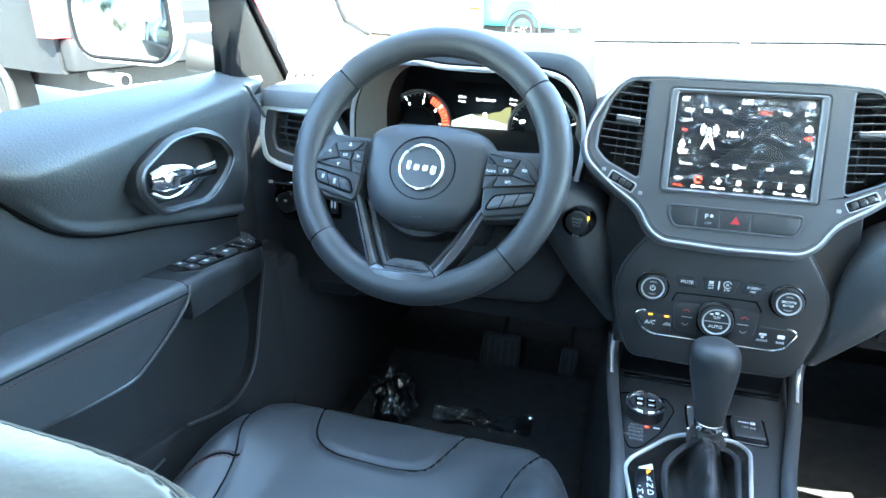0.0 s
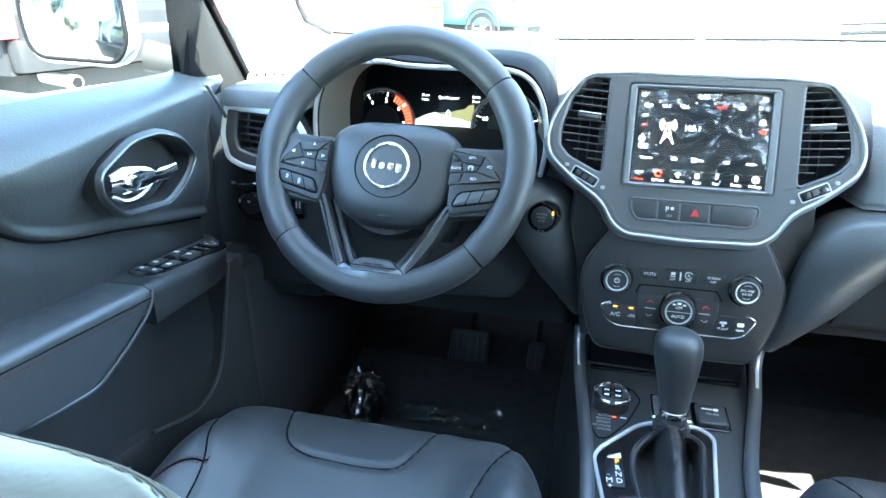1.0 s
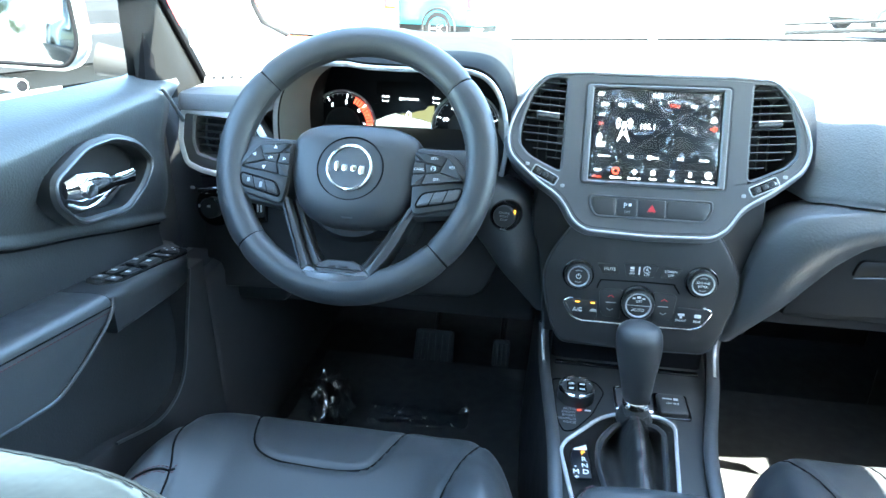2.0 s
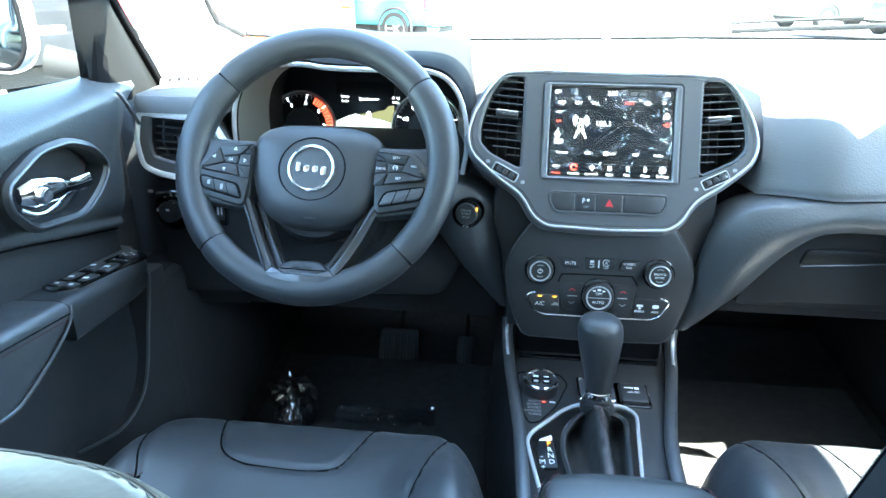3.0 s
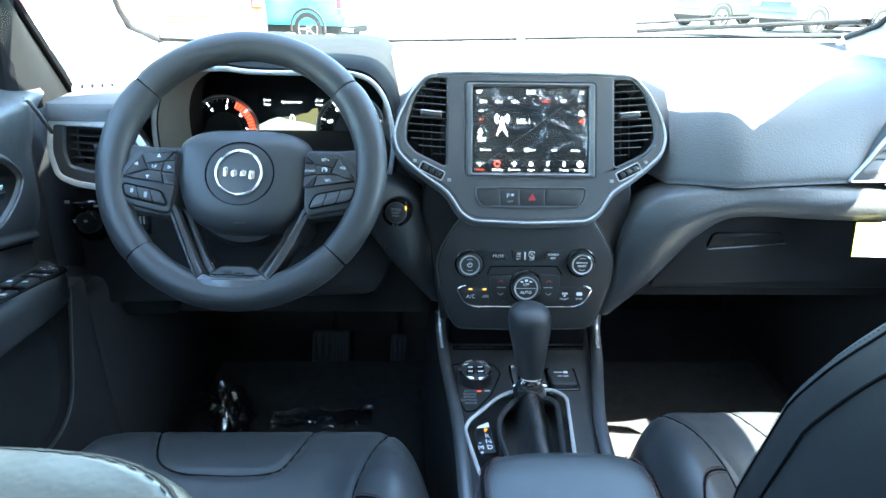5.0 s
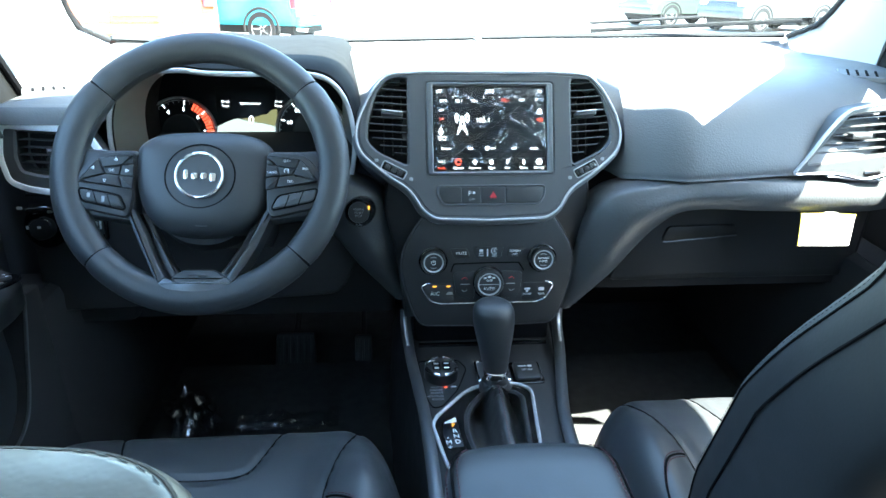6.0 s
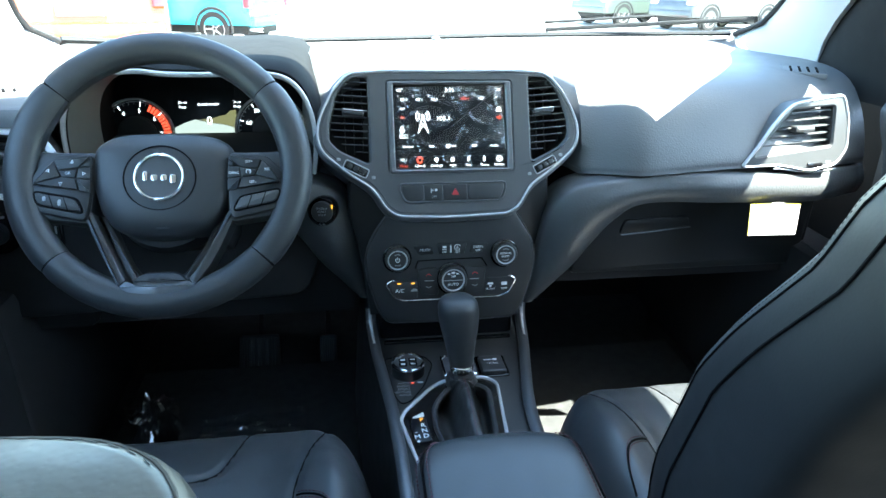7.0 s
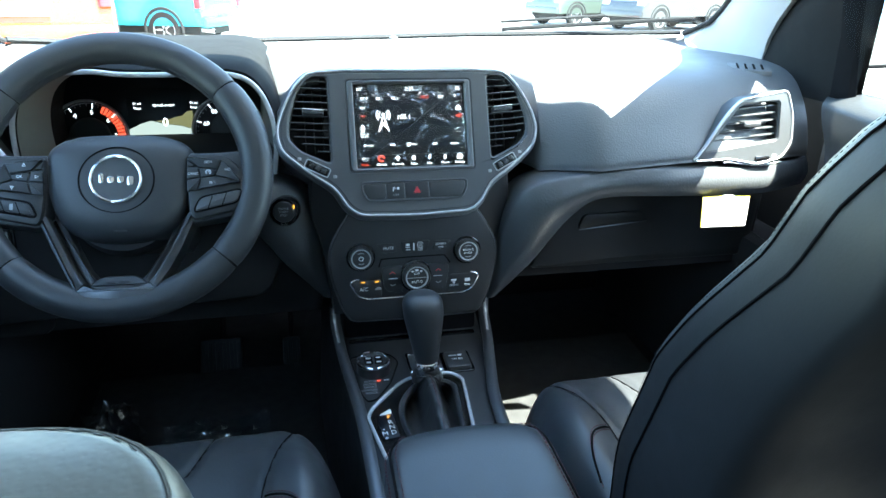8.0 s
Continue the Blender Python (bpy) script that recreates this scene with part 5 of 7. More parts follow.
    bars(v, [(s * 0.034 if s > 0 else s * 0.052, -0.029 if s > 0 else -0.058, 0.008, 0.005)], 0.004, M_GREYP)


side_vent(-1)
side_vent(1)

# light switch and dimmer wheel
lsw = thing("light_switch", MK @ pose(-0.226, 0.033, 0.0), "round black headlamp switch knob beside the steering wheel", "switch")
bm = bmesh.new()
lathe(bm, [(0.034, -0.004), (0.034, 0.003), (0.032, 0.005), (0.0005, 0.005)], 36)
part("plate", bm, M_PIANO, lsw)
bm = bmesh.new()
lathe(bm, [(0.018, 0.004), (0.0175, 0.020), (0.016, 0.023), (0.0005, 0.0235)], 30)
part("knob", bm, M_HARD, lsw)
bm = bmesh.new()
prism(bm, arc(0, 0, 0.0175, 20, 160, 0.002, 16), 0.0195, 0.0225)
part("bright_edge", bm, M_CHROME, lsw)
bars(lsw, [(0, 0.004, 0.006, 0.004)], 0.0236, M_WHITE)
bars(lsw, [(-0.027, 0.0, 0.005, 0.006), (-0.013, 0.0245, 0.005, 0.005), (0.010, 0.0255, 0.008, 0.004)], 0.0051, M_WHITE)
dim = thing("dimmer_switch", MK @ pose(-0.152, 0.034, 0.0), "small black dimmer wheel panel", "switch")
bm = bmesh.new()
block(bm, -0.021, 0.021, -0.024, 0.022, -0.004, 0.004, 0.004)
part("plate", bm, M_PIANO, dim)
bm = bmesh.new()
block(bm, 0.002, 0.016, -0.014, 0.014, 0.002, 0.008, 0.003)
part("wheel", bm, M_HARD, dim)
bars(dim, [(0.0065, 0.002, 0.003, 0.013), (0.0125, 0.002, 0.003, 0.013)], 0.0081, M_WHITE)
bars(dim, [(-0.008, 0.012, 0.004, 0.003), (-0.008, 0.003, 0.003, 0.008), (-0.008, -0.009, 0.005, 0.004)], 0.0041, M_GREYP)


# ---- centre console ----
ZC = 0.684
console = thing("centre_console", pose(0, -0.3, 0.34), "black centre console with grey side strips between the seats", "console")


def at_con(bm):
    bmesh.ops.translate(bm, vec=(0, 0.3, -0.34), verts=bm.verts)
    return bm


def con_half(y):
    return table([(-0.75, 0.085), (-0.40, 0.090), (-0.23, 0.097), (-0.10, 0.112), (0.02, 0.127), (0.20, 0.137)], y)


def con_mid(y):
    return -0.009 * sstep(0.0, -0.25, y)


bm = bmesh.new()
loops = []
for y in sorted(span(-0.80, 0.30, 24) + [-0.3081, -0.3079, -0.1381, -0.1379]):
    w = con_half(y)
    top = ZC + 0.06 * sstep(-0.03, 0.30, y) - 0.012 * sstep(-0.2, -0.5, y)
    dip = 0.045 if -0.308 < y < -0.138 else 0.0
    cm = con_mid(y)
    loops.append([(x + (cm if abs(x) > 0.07 else 0.0), y, z) for x, z in ((-w - 0.03, 0.34), (-w - 0.008, top - 0.05), (-w, top - 0.004), (-w + 0.006, top), (-0.060, top), (-0.0595, top - dip), (0.0465, top - dip), (0.047, top), (w - 0.006, top), (w, top - 0.004), (w + 0.008, top - 0.05), (w + 0.03, 0.34))])
loft(bm, loops)
part("body", at_con(bm), M_HARD, console, "black moulded body", sharp=0.9)
for s in (-1, 1):
    bm = bmesh.new()
    path = [np.array((p[0] + con_mid(p[1]), p[1], p[2])) for p in crv([(s * 0.133, 0.022, 0.745), (s * 0.1325, 0.014, 0.715), (s * 0.126, -0.045, 0.694), (s * 0.114, -0.12, 0.688), (s * 0.101, -0.22, 0.688), (s * 0.095, -0.40, 0.684)], 6)]
    sweep(bm, path, 0.006, 0.0095, 10, up=(1, 0, 0))
    part("side_strip", at_con(bm), M_GUN, console, "gunmetal grey side strip")
    # silver bead on the strip's upper end, in place of its highlight
    bm = bmesh.new()
    sweep(bm, [p + np.array((s * 0.001, -0.0055, 0.0035)) for p in path[:11]], 0.0022, 0.0030, 8, up=(1, 0, 0))
    part("bright_edge", at_con(bm), M_SATIN, console)
# tray lip in front of the lever
bm = bmesh.new()
block(bm, -0.112, 0.112, -0.006, 0.002, ZC, ZC + 0.007, 0.003)
part("tray_lip", at_con(bm), M_PIANO, console)
# near-black block behind the tray, its colour standing in for deep shade
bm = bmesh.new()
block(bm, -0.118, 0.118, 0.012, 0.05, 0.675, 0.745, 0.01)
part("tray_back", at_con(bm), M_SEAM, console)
# selector plate with bright outline
gate = rpoly([(-0.022, -0.1245), (0.040, -0.1225), (0.0575, -0.140), (0.044, -0.27), (0.036, -0.36), (-0.075, -0.36), (-0.090, -0.28), (-0.1015, -0.214), (-0.095, -0.196), (-0.046, -0.1385)], 0.014, 5)
ring2 = rpoly([(-0.022, -0.1405), (0.030, -0.139), (0.044, -0.156), (0.036, -0.24), (0.030, -0.30), (-0.045, -0.30), (-0.0565, -0.235), (-0.055, -0.195), (-0.045, -0.172)], 0.014, 5)
bm = bmesh.new()
plate(bm, gate, [inset(ring2, 0.004)], ZC - 0.004, ZC + 0.004, 0.002)
part("selector_plate", at_con(bm), M_PIANO, console, "gloss black selector plate")
bm = bmesh.new()
sweep(bm, [(p[0], p[1], ZC + 0.005) for p in gate], 0.0028, 0.0034, 8, True)
part("chrome_trim", at_con(bm), M_SATIN, console, "bright silver outline")
bm = bmesh.new()
plate(bm, ring2, [inset(ring2, 0.008)], ZC, ZC + 0.009, 0.003)
part("gaiter_frame", at_con(bm), M_HARD, console)
# gear letters
M_P = pose(-0.0765, -0.2245 + 0.3, ZC + 0.0045 - 0.34, 0, 0, 5) @ Matrix.Scale(0.86, 4)
pl = new("gear_display")
pl.parent = console
pl.matrix_basis = M_P
bm = bmesh.new()
prism(bm, rpoly([(-0.008, 0.020), (0.014, 0.030), (0.014, -0.045), (-0.012, -0.045), (-0.014, -0.005)], 0.004), 0, 0.002, 0.001)
part("window", bm, M_LCD, pl)
# flat white patch across the top of the gear window
bm = bmesh.new()
prism(bm, rpoly([(-0.007, 0.017), (0.013, 0.027), (0.013, 0.015), (-0.008, 0.014)], 0.002), 0.002, 0.0026)
part("reflector", bm, M_PAPER, pl)
for w, x, y, m in (("P", 0.006, 0.0075, M_ON_A), ("R", 0.006, -0.0065, M_WHITE), ("N", 0.006, -0.0195, M_WHITE), ("D", 0.006, -0.0330, M_WHITE), ("M", -0.0085, -0.0330, M_WHITE), ("-", -0.0085, -0.0210, M_WHITE), ("+", -0.0085, -0.0445, M_WHITE)):
    writing(w, 0.0135, x, y, 0.0024, m, pl)
# terrain selector
ter = new("terrain_selector")
ter.parent = console
ter.matrix_basis = pose(-0.0790, -0.0870 + 0.3, ZC - 0.34)
bm = bmesh.new()
lathe(bm, [(0.0275, 0), (0.0272, 0.012), (0.0262, 0.0165), (0.0235, 0.0180), (0.0005, 0.0180)], 40)
part("knob", bm, M_HARD, ter, "black selector knob")
for a0 in (45, 135, 225, 315):
    bm = bmesh.new()
    sweep(bm, [(0.0245 * math.cos(radians(a)), 0.0245 * math.sin(radians(a)), 0.0178) for a in span(a0 - 36, a0 + 36, 10)], 0.0030, 0.0026, 8)
    part("chrome_arc", bm, M_CHROME, ter)
for x, y in ((-0.008, 0.006), (0.008, 0.006), (-0.008, -0.006), (0.008, -0.006)):
    bm = bmesh.new()
    block(bm, x - 0.0065, x + 0.0065, y - 0.005, y + 0.005, 0.0175, 0.0190, 0.002)
    part("pad", bm, M_PIANO, ter)
bars(ter, [(-0.008, 0.007, 0.008, 0.0014), (-0.008, 0.0045, 0.008, 0.0014), (0.008, 0.006, 0.008, 0.0022), (-0.008, -0.006, 0.007, 0.004), (0.008, -0.006, 0.008, 0.003)], 0.0191, M_WHITE)
for i, w in enumerate(("AUTO", "SNOW", "SPORT", "SAND/MUD", "ROCK")):
    writing(w, 0.0068, 0.000, -0.0325 - 0.0076 * i, 0.0012, M_GREYP, ter, "RIGHT")
bars(ter, [(0.0045, -0.0325, 0.006, 0.0022)], 0.0008, M_ON_R)
bars(ter, [(0.0170, -0.0320, 0.009, 0.003)], 0.0008, M_WHITE)
bm = bmesh.new()
tp = rpoly([(-0.036, 0.040), (0.030, 0.042), (0.043, 0.016), (0.022, -0.042), (-0.004, -0.080), (-0.018, -0.084), (-0.027, -0.060)], 0.010)
sweep(bm, [(p[0], p[1], 0.001) for p in tp], 0.0010, seg=6, closed=True)
part("panel_outline", bm, M_SEAM, ter)
# power socket with its lid
soc = new("socket_lid")
soc.parent = console
soc.matrix_basis = pose(0.0595, -0.0910 + 0.3, ZC - 0.34)
bm = bmesh.new()
block(bm, -0.0255, 0.0255, -0.0270, 0.0310, 0, 0.003, 0.006)
part("socket_frame", bm, M_PIANO, soc)
bm = bmesh.new()
block(bm, -0.0205, 0.0205, -0.0235, 0.0230, 0.001, 0.010, 0.005)
part("lid", bm, M_HARD, soc, "black hinged socket lid")
writing("12V DC", 0.0056, 0.0, -0.002, 0.0103, M_WHITE, soc)
bars(soc, [(-0.006, 0.0085, 0.014, 0.0022), (0.006, 0.0085, 0.007, 0.0055)], 0.0101, M_WHITE)
# small bright button behind the lever
bm = bmesh.new()
block(bm, -0.0225, 0.0320, -0.112, -0.058, ZC, ZC + 0.004, 0.006)
part("key_plate", at_con(bm), M_GUN, console)
bm = bmesh.new()
sweep(bm, crv([(-0.0140, -0.057, ZC + 0.004), (-0.0205, -0.060, ZC + 0.004), (-0.0215, -0.075, ZC + 0.004), (-0.0205, -0.105, ZC + 0.004), (-0.0160, -0.1120, ZC + 0.004), (0.0300, -0.1110, ZC + 0.004)], 5), 0.0024, seg=8)
part("key_edge", at_con(bm), M_CHROME, console)

# ---- gear lever ----
lever = thing("gear_lever", pose(0, -0.145, ZC), "black leather gear lever with a wrinkled gaiter", "gear lever")
AX0, AX1 = Vector((0.001, 0.015, 0.036)), Vector((-0.006, 0.030, 0.150))


def lever_m(k):
    return Matrix.Translation(AX0 + (AX1 - AX0) * k)


bm = bmesh.new()
prof = [(0.0, 0.0165), (0.04, 0.0180), (0.15, 0.0200), (0.35, 0.0235), (0.55, 0.0275), (0.72, 0.0300), (0.84, 0.0302), (0.92, 0.0280), (0.97, 0.0225), (1.0, 0.013), (1.004, 0.001)]
P = crv([(k, r) for k, r in prof], 3)
loft(bm, [[lever_m(k) @ Vector((r * 1.04 * math.cos(2 * math.pi * j / 30), r * 0.98 * math.sin(2 * math.pi * j / 30), 0)) for j in range(30)] for k, r in P])
part("knob", bm, M_RIM, lever, "smooth black leather knob", sharp=1.2)
bm = bmesh.new()
lathe(bm, [(0.0160, -0.013), (0.0176, -0.0115), (0.0180, -0.006), (0.0184, -0.0045), (0.0190, -0.001), (0.0184, 0.003), (0.0170, 0.004), (0.012, 0.004)], 30, lever_m(0.0))
part("chrome_ring", bm, M_CHROME, lever, "chrome ring")
bm = bmesh.new()


GC = Vector((-0.004, -0.062, 0.0))
FRAME = [Vector((p[0], p[1] + 0.145, 0.0)) for p in inset(ring2, 0.006)]


def frame_pt(a):
    """Where a ray from the frame's middle at angle a meets its inner edge."""
    d = Vector((math.cos(a), math.sin(a), 0))
    best = 0.05
    for p, q in zip(FRAME, FRAME[1:] + FRAME[:1]):
        e, w = q - p, p - GC
        den = d.x * e.y - d.y * e.x
        if abs(den) > 1e-9:
            t, u = (w.x * e.y - w.y * e.x) / den, (w.x * d.y - w.y * d.x) / den
            if t > 0 and 0 <= u <= 1:
                best = t
    return GC + d * best


def gaiter(k, a):
    """k 0 at the frame, 1 under the ring; a measured round the frame, the driver's view from a = -90 degrees."""
    f = frame_pt(a)
    r = table([(0, 0.030), (0.60, 0.0225), (0.74, 0.0250), (0.82, 0.0205), (0.90, 0.0190), (1, 0.0165)], k)
    t = Vector((0.001, 0.013, 0.0)) + Vector((math.cos(a), math.sin(a), 0)) * r
    e = sstep(0.0, 0.72, k) ** 0.8
    p = f * (1 - e) + t * e
    crest = 1 / (1 + (p.x / 0.0125) ** 4) * (1 if p.y < 0.02 else 0)
    side = 1 - crest
    z = 0.0065 - 0.032 * side * math.sin(math.pi * min(1, k / 0.80)) + 0.0225 * max(0, k - 0.62) / 0.38 + 0.022 * crest * math.sin(math.pi * min(1, k * 1.15)) ** 0.7 * (1 - sstep(0.75, 1, k))
    w = 0.5 - abs(noise.noise((p.x * 60 + 3, p.y * 45, k * 7)))
    z += 0.006 * (w - 0.35) * crest * sstep(0, 0.3, k) * (1 - sstep(0.8, 1, k))
    out = (0.0045 * (0.4 - abs(noise.noise((math.cos(a) * 1.6, math.sin(a) * 1.6, k * 16)))) - 0.0005) * sstep(0.55, 0.7, k) * (1 - sstep(0.9, 1, k))
    p = p + Vector((math.cos(a), math.sin(a), 0)) * out
    return Vector((p.x, p.y, z))


loft(bm, [[gaiter(k, 2 * math.pi * j / 90) for j in range(90)] for k in span(0, 1, 54)], caps=False)
part("gaiter", bm, M_BOOT, lever, "wrinkled black leather gaiter", sharp=2)
bm = bmesh.new()
stitches(bm, [gaiter(k, -math.pi / 2 + 0.03) + Vector((0, -0.0006, 0.0010)) for k in span(0.05, 0.92, 60)], 0.0042, 0.0009, 0.0032, up=(1, 0, 0))
part("gaiter_stitching", bm, M_THREAD, lever, "dark red stitching")

# ---- armrest ----
arm = thing("armrest", pose(0, -0.55, 0.34), "black leather centre armrest with dark red stitching", "armrest")
bm = bmesh.new()
loops = []


def arm_top(y):
    return 0.800 + 0.004 * math.sin((y + 0.37) * 6) - 0.030 * sstep(-0.40, -0.365, y) ** 2


for y in [-0.363, -0.3645, -0.368, -0.374, -0.384, -0.40, -0.43] + span(-0.47, -0.92, 10):
    e = sstep(-0.362, -0.42, y)
    w = 0.060 + 0.034 * math.sqrt(max(0, e)) + 0.006 * (-y - 0.4)
    t = arm_top(y)
    b = 0.735
    sec = [(-w - 0.004, b), (-w - 0.006, t - 0.030), (-w + 0.002, t - 0.008), (-w * 0.80, t - 0.001), (-w * 0.4, t + 0.003), (0, t + 0.004), (w * 0.4, t + 0.003), (w * 0.80, t - 0.001), (w - 0.002, t - 0.008), (w + 0.006, t - 0.030), (w + 0.004, b)]
    loops.append([(x - 0.004, y, z) for x, z in sec])
loft(bm, [[tuple(p) for p in crv(lp, 3)] for lp in loops])
bmesh.ops.translate(bm, vec=(0, 0.55, -0.34), verts=bm.verts)
part("lid", bm, M_LEATHER, arm, "padded leather lid", sharp=1.3)
bm = bmesh.new()
prism(bm, rpoly([(-0.088, -0.37), (0.080, -0.37), (0.086, -0.92), (-0.094, -0.92)], 0.02), 0.34, 0.737, 0.004)
bmesh.ops.translate(bm, vec=(0, 0.55, -0.34), verts=bm.verts)
part("box", bm, M_HARD, arm)
for s in (-1, 1):
    rows = []
    for y in span(-0.372, -0.80, 40):
        e = sstep(-0.362, -0.42, y)
        w = 0.060 + 0.034 * math.sqrt(max(0, e)) + 0.006 * (-y - 0.4)
        rows.append((s * (w - 0.0015) - 0.004, y + 0.55, arm_top(y) - 0.0062 - 0.34))
    bm = bmesh.new()
    sweep(bm, rows, 0.0014, seg=6)
    part("seam", bm, M_SEAM, arm)
    bm = bmesh.new()
    stitches(bm, [(x - s * 0.006, y, z + 0.0048) for x, y, z in rows], 0.006, 0.0011, 0.0042)
    stitches(bm, [(x + s * 0.0055, y, z - 0.0085) for x, y, z in rows], 0.006, 0.0011, 0.0042)
    part("stitching", bm, M_THREAD, arm, "dark red stitching")


# ---- seats ----
def seat(x0, s, front, yb, high, label):
    """s: +1 where the car's middle lies to the seat's right. front: y of the cushion's front. yb: shift of the backrest."""
    st_ = thing("car_seat", pose(x0, front - 0.25, 0.34), label, "car seat", "front seats")

    def loc(bm):
        bmesh.ops.translate(bm, vec=(-x0, -(front - 0.25), -0.34), verts=bm.verts)
        return bm
    L = 0.56
    seams = [crv([(-s * 0.222, -0.020), (-s * 0.200, -0.125), (-s * 0.170, -0.24), (-s * 0.165, -0.54)], 8), crv([(s * 0.203, -0.006), (s * 0.192, -0.05), (s * 0.170, -0.129), (s * 0.158, -0.22), (s * 0.165, -0.54)], 6),
             crv([(-s * 0.132, -0.006), (-s * 0.124, -0.050), (-s * 0.106, -0.102), (-s * 0.070, -0.126), (-s * 0.010, -0.131), (s * 0.042, -0.128), (s * 0.066, -0.110), (s * 0.088, -0.04), (s * 0.098, -0.006)], 5)]
    stitch = [crv([(-s * 0.222, -0.270), (-s * 0.214, -0.225), (-s * 0.200, -0.197), (-s * 0.174, -0.182)], 5), crv([(s * 0.222, -0.270), (s * 0.214, -0.225), (s * 0.198, -0.197), (s * 0.164, -0.182)], 5)]

    def top(u, v):
        """u across, v back from the front edge (0 down to -L)."""
        au = abs(u)
        edge = 0.262
        bol = 0.030 * sstep(0.12, 0.215, au) * sstep(-0.02, -0.16, v)
        h = 0.674 + bol + 0.012 * sstep(0, -0.10, v) - 0.020 * sstep(-0.12, -0.45, v)
        h -= 0.010 * (1 - (au / 0.15) ** 2 if au < 0.15 else 0) * sstep(-0.1, -0.3, v)
        roll = max(0.0, 0.050 + v) / 0.050
        h -= 0.055 * roll ** 2.2
        side = max(0.0, au - 0.200) / (edge - 0.200)
        h -= 0.085 * side ** 2.4
        return h
    bm = bmesh.new()
    us, vs = span(-0.262, 0.262, 90), span(0.0, -L, 96)
    lines = segments(seams)

    def surf(u, v):
        p = np.array((u, v))
        d = seg_dist(p, lines)
        g = 0.0038 * math.exp(-(d / 0.0040) ** 2) - 0.0006 * math.exp(-((d - 0.012) / 0.008) ** 2)
        corner = max(0.0, abs(u) - 0.16) / 0.102
        y = front + v - 0.085 * corner ** 2.2 * (1 - min(1, -v / L))
        return (x0 + u, y, top(u, v) - g + 0.0012 * noise.noise((u * 22, v * 22, x0)))
    sheet(bm, surf, us, vs)
    # skirt
    g = [surf(u, 0.0) for u in us]
    low = [(x0 + (p[0] - x0) * 0.97, p[1] - 0.015, 0.50) for p in g]
    loft(bm, [g, [((a[0] + b[0]) / 2, max(a[1], b[1]) + 0.006, (a[2] + b[2]) / 2) for a, b in zip(g, low)], low], closed=False)
    for u in (-0.262, 0.262):
        g = [surf(u, v) for v in vs]
        loft(bm, [g, [(p[0] + (0.008 if u > 0 else -0.008), p[1], p[2] - 0.05) for p in g], [(p[0], p[1], 0.46) for p in g]], closed=False)
    bmesh.ops.remove_doubles(bm, verts=bm.verts, dist=0.0004)
    part("cushion", loc(bm), M_LEATHER, st_, "smooth black leather cushion", sharp=1.4)
    for ln in seams:
        bm = bmesh.new()
        sweep(bm, [Vector(surf(p[0], p[1])) + Vector((0, 0, 0.0010)) for p in ln if p[1] <= -0.004], 0.0014, seg=6)
        part("seam", loc(bm), M_SEAM, st_)
    for ln in stitch:
        bm = bmesh.new()
        for off in (-0.005, 0.005):
            stitches(bm, [Vector(surf(p[0], p[1] + off)) + Vector((0, 0, 0.0006)) for p in ln], 0.0055, 0.0009, 0.004)
        part("stitching", loc(bm), M_THREAD, st_, "dark red stitching")
        bm = bmesh.new()
        sweep(bm, [Vector(surf(p[0], p[1])) + Vector((0, 0, 0.0004)) for p in ln], 0.0016, seg=6)
        part("seam", loc(bm), M_SEAM, st_)
    bm = bmesh.new()
    block(bm, x0 - 0.24, x0 + 0.24, front - L, front - 0.06, 0.34, 0.52, 0.03)
    part("base", loc(bm), M_DEEP, st_)

    # backrest
    def spine(k):
        """Front of the bolster, from the cushion up to the shoulder."""
        z = 0.66 + (high - 0.66) * k
        y = yb + table([(0.66, 0.010), (0.755, 0.0), (0.84, -0.003), (0.965, -0.037), (1.04, -0.079), (1.11, -0.124), (1.17, -0.142), (1.21, -0.160), (1.26, -0.195)], z)
        return y, z

    def back_loop(k, shrink=1.0, dz=0.0):
        y, z = spine(k)
        low = high < 1.2
        w = table([(0, 0.245), (0.25, 0.255), (0.6, 0.250), (0.85, 0.225 if low else 0.228), (0.95, 0.216 if low else 0.205), (1, 0.209 if low else 0.185)], k) * shrink
        w *= (1 - 0.12 * (1 - shrink)) / shrink if low else 1.0
        bow = 0.032 * sstep(0.5, 1.0, k) if low else 0.0
        dish = 0.075 * table([(0, 0.8), (0.3, 1), (0.75, 0.7), (1, 0.12)], k)
        th = table([(0, 0.19), (0.5, 0.165), (1, 0.10)], k) * (0.4 + 0.6 * shrink)
        front_pts = [(-1.0, -0.055), (-0.985, -0.022), (-0.93, -0.004), (-0.84, 0.0), (-0.72, -dish * 0.45), (-0.60, -dish * 0.9), (-0.3, -dish), (0, -dish), (0.3, -dish), (0.60, -dish * 0.9), (0.72, -dish * 0.45), (0.84, 0.0), (0.93, -0.004), (0.985, -0.022), (1.0, -0.055)]
        rear = [(0.985, -th * 0.75), (0.90, -th * 0.96), (0.5, -th), (0, -th * 1.02), (-0.5, -th), (-0.90, -th * 0.96), (-0.985, -th * 0.75)]
        yc = y - th / 2
        return [(x0 + w * a, yc + (y + b - yc) * (shrink ** 0.5 if low else 0.35 + 0.65 * shrink) - bow * (w * a / 0.2) ** 4 * (1.0 if i < 15 else min(1.0, 5 * (1 - shrink))), z + dz) for i, (a, b) in enumerate(front_pts + rear)]
    bm = bmesh.new()
    loops = [back_loop(k) for k in span(0, 1, 26)]
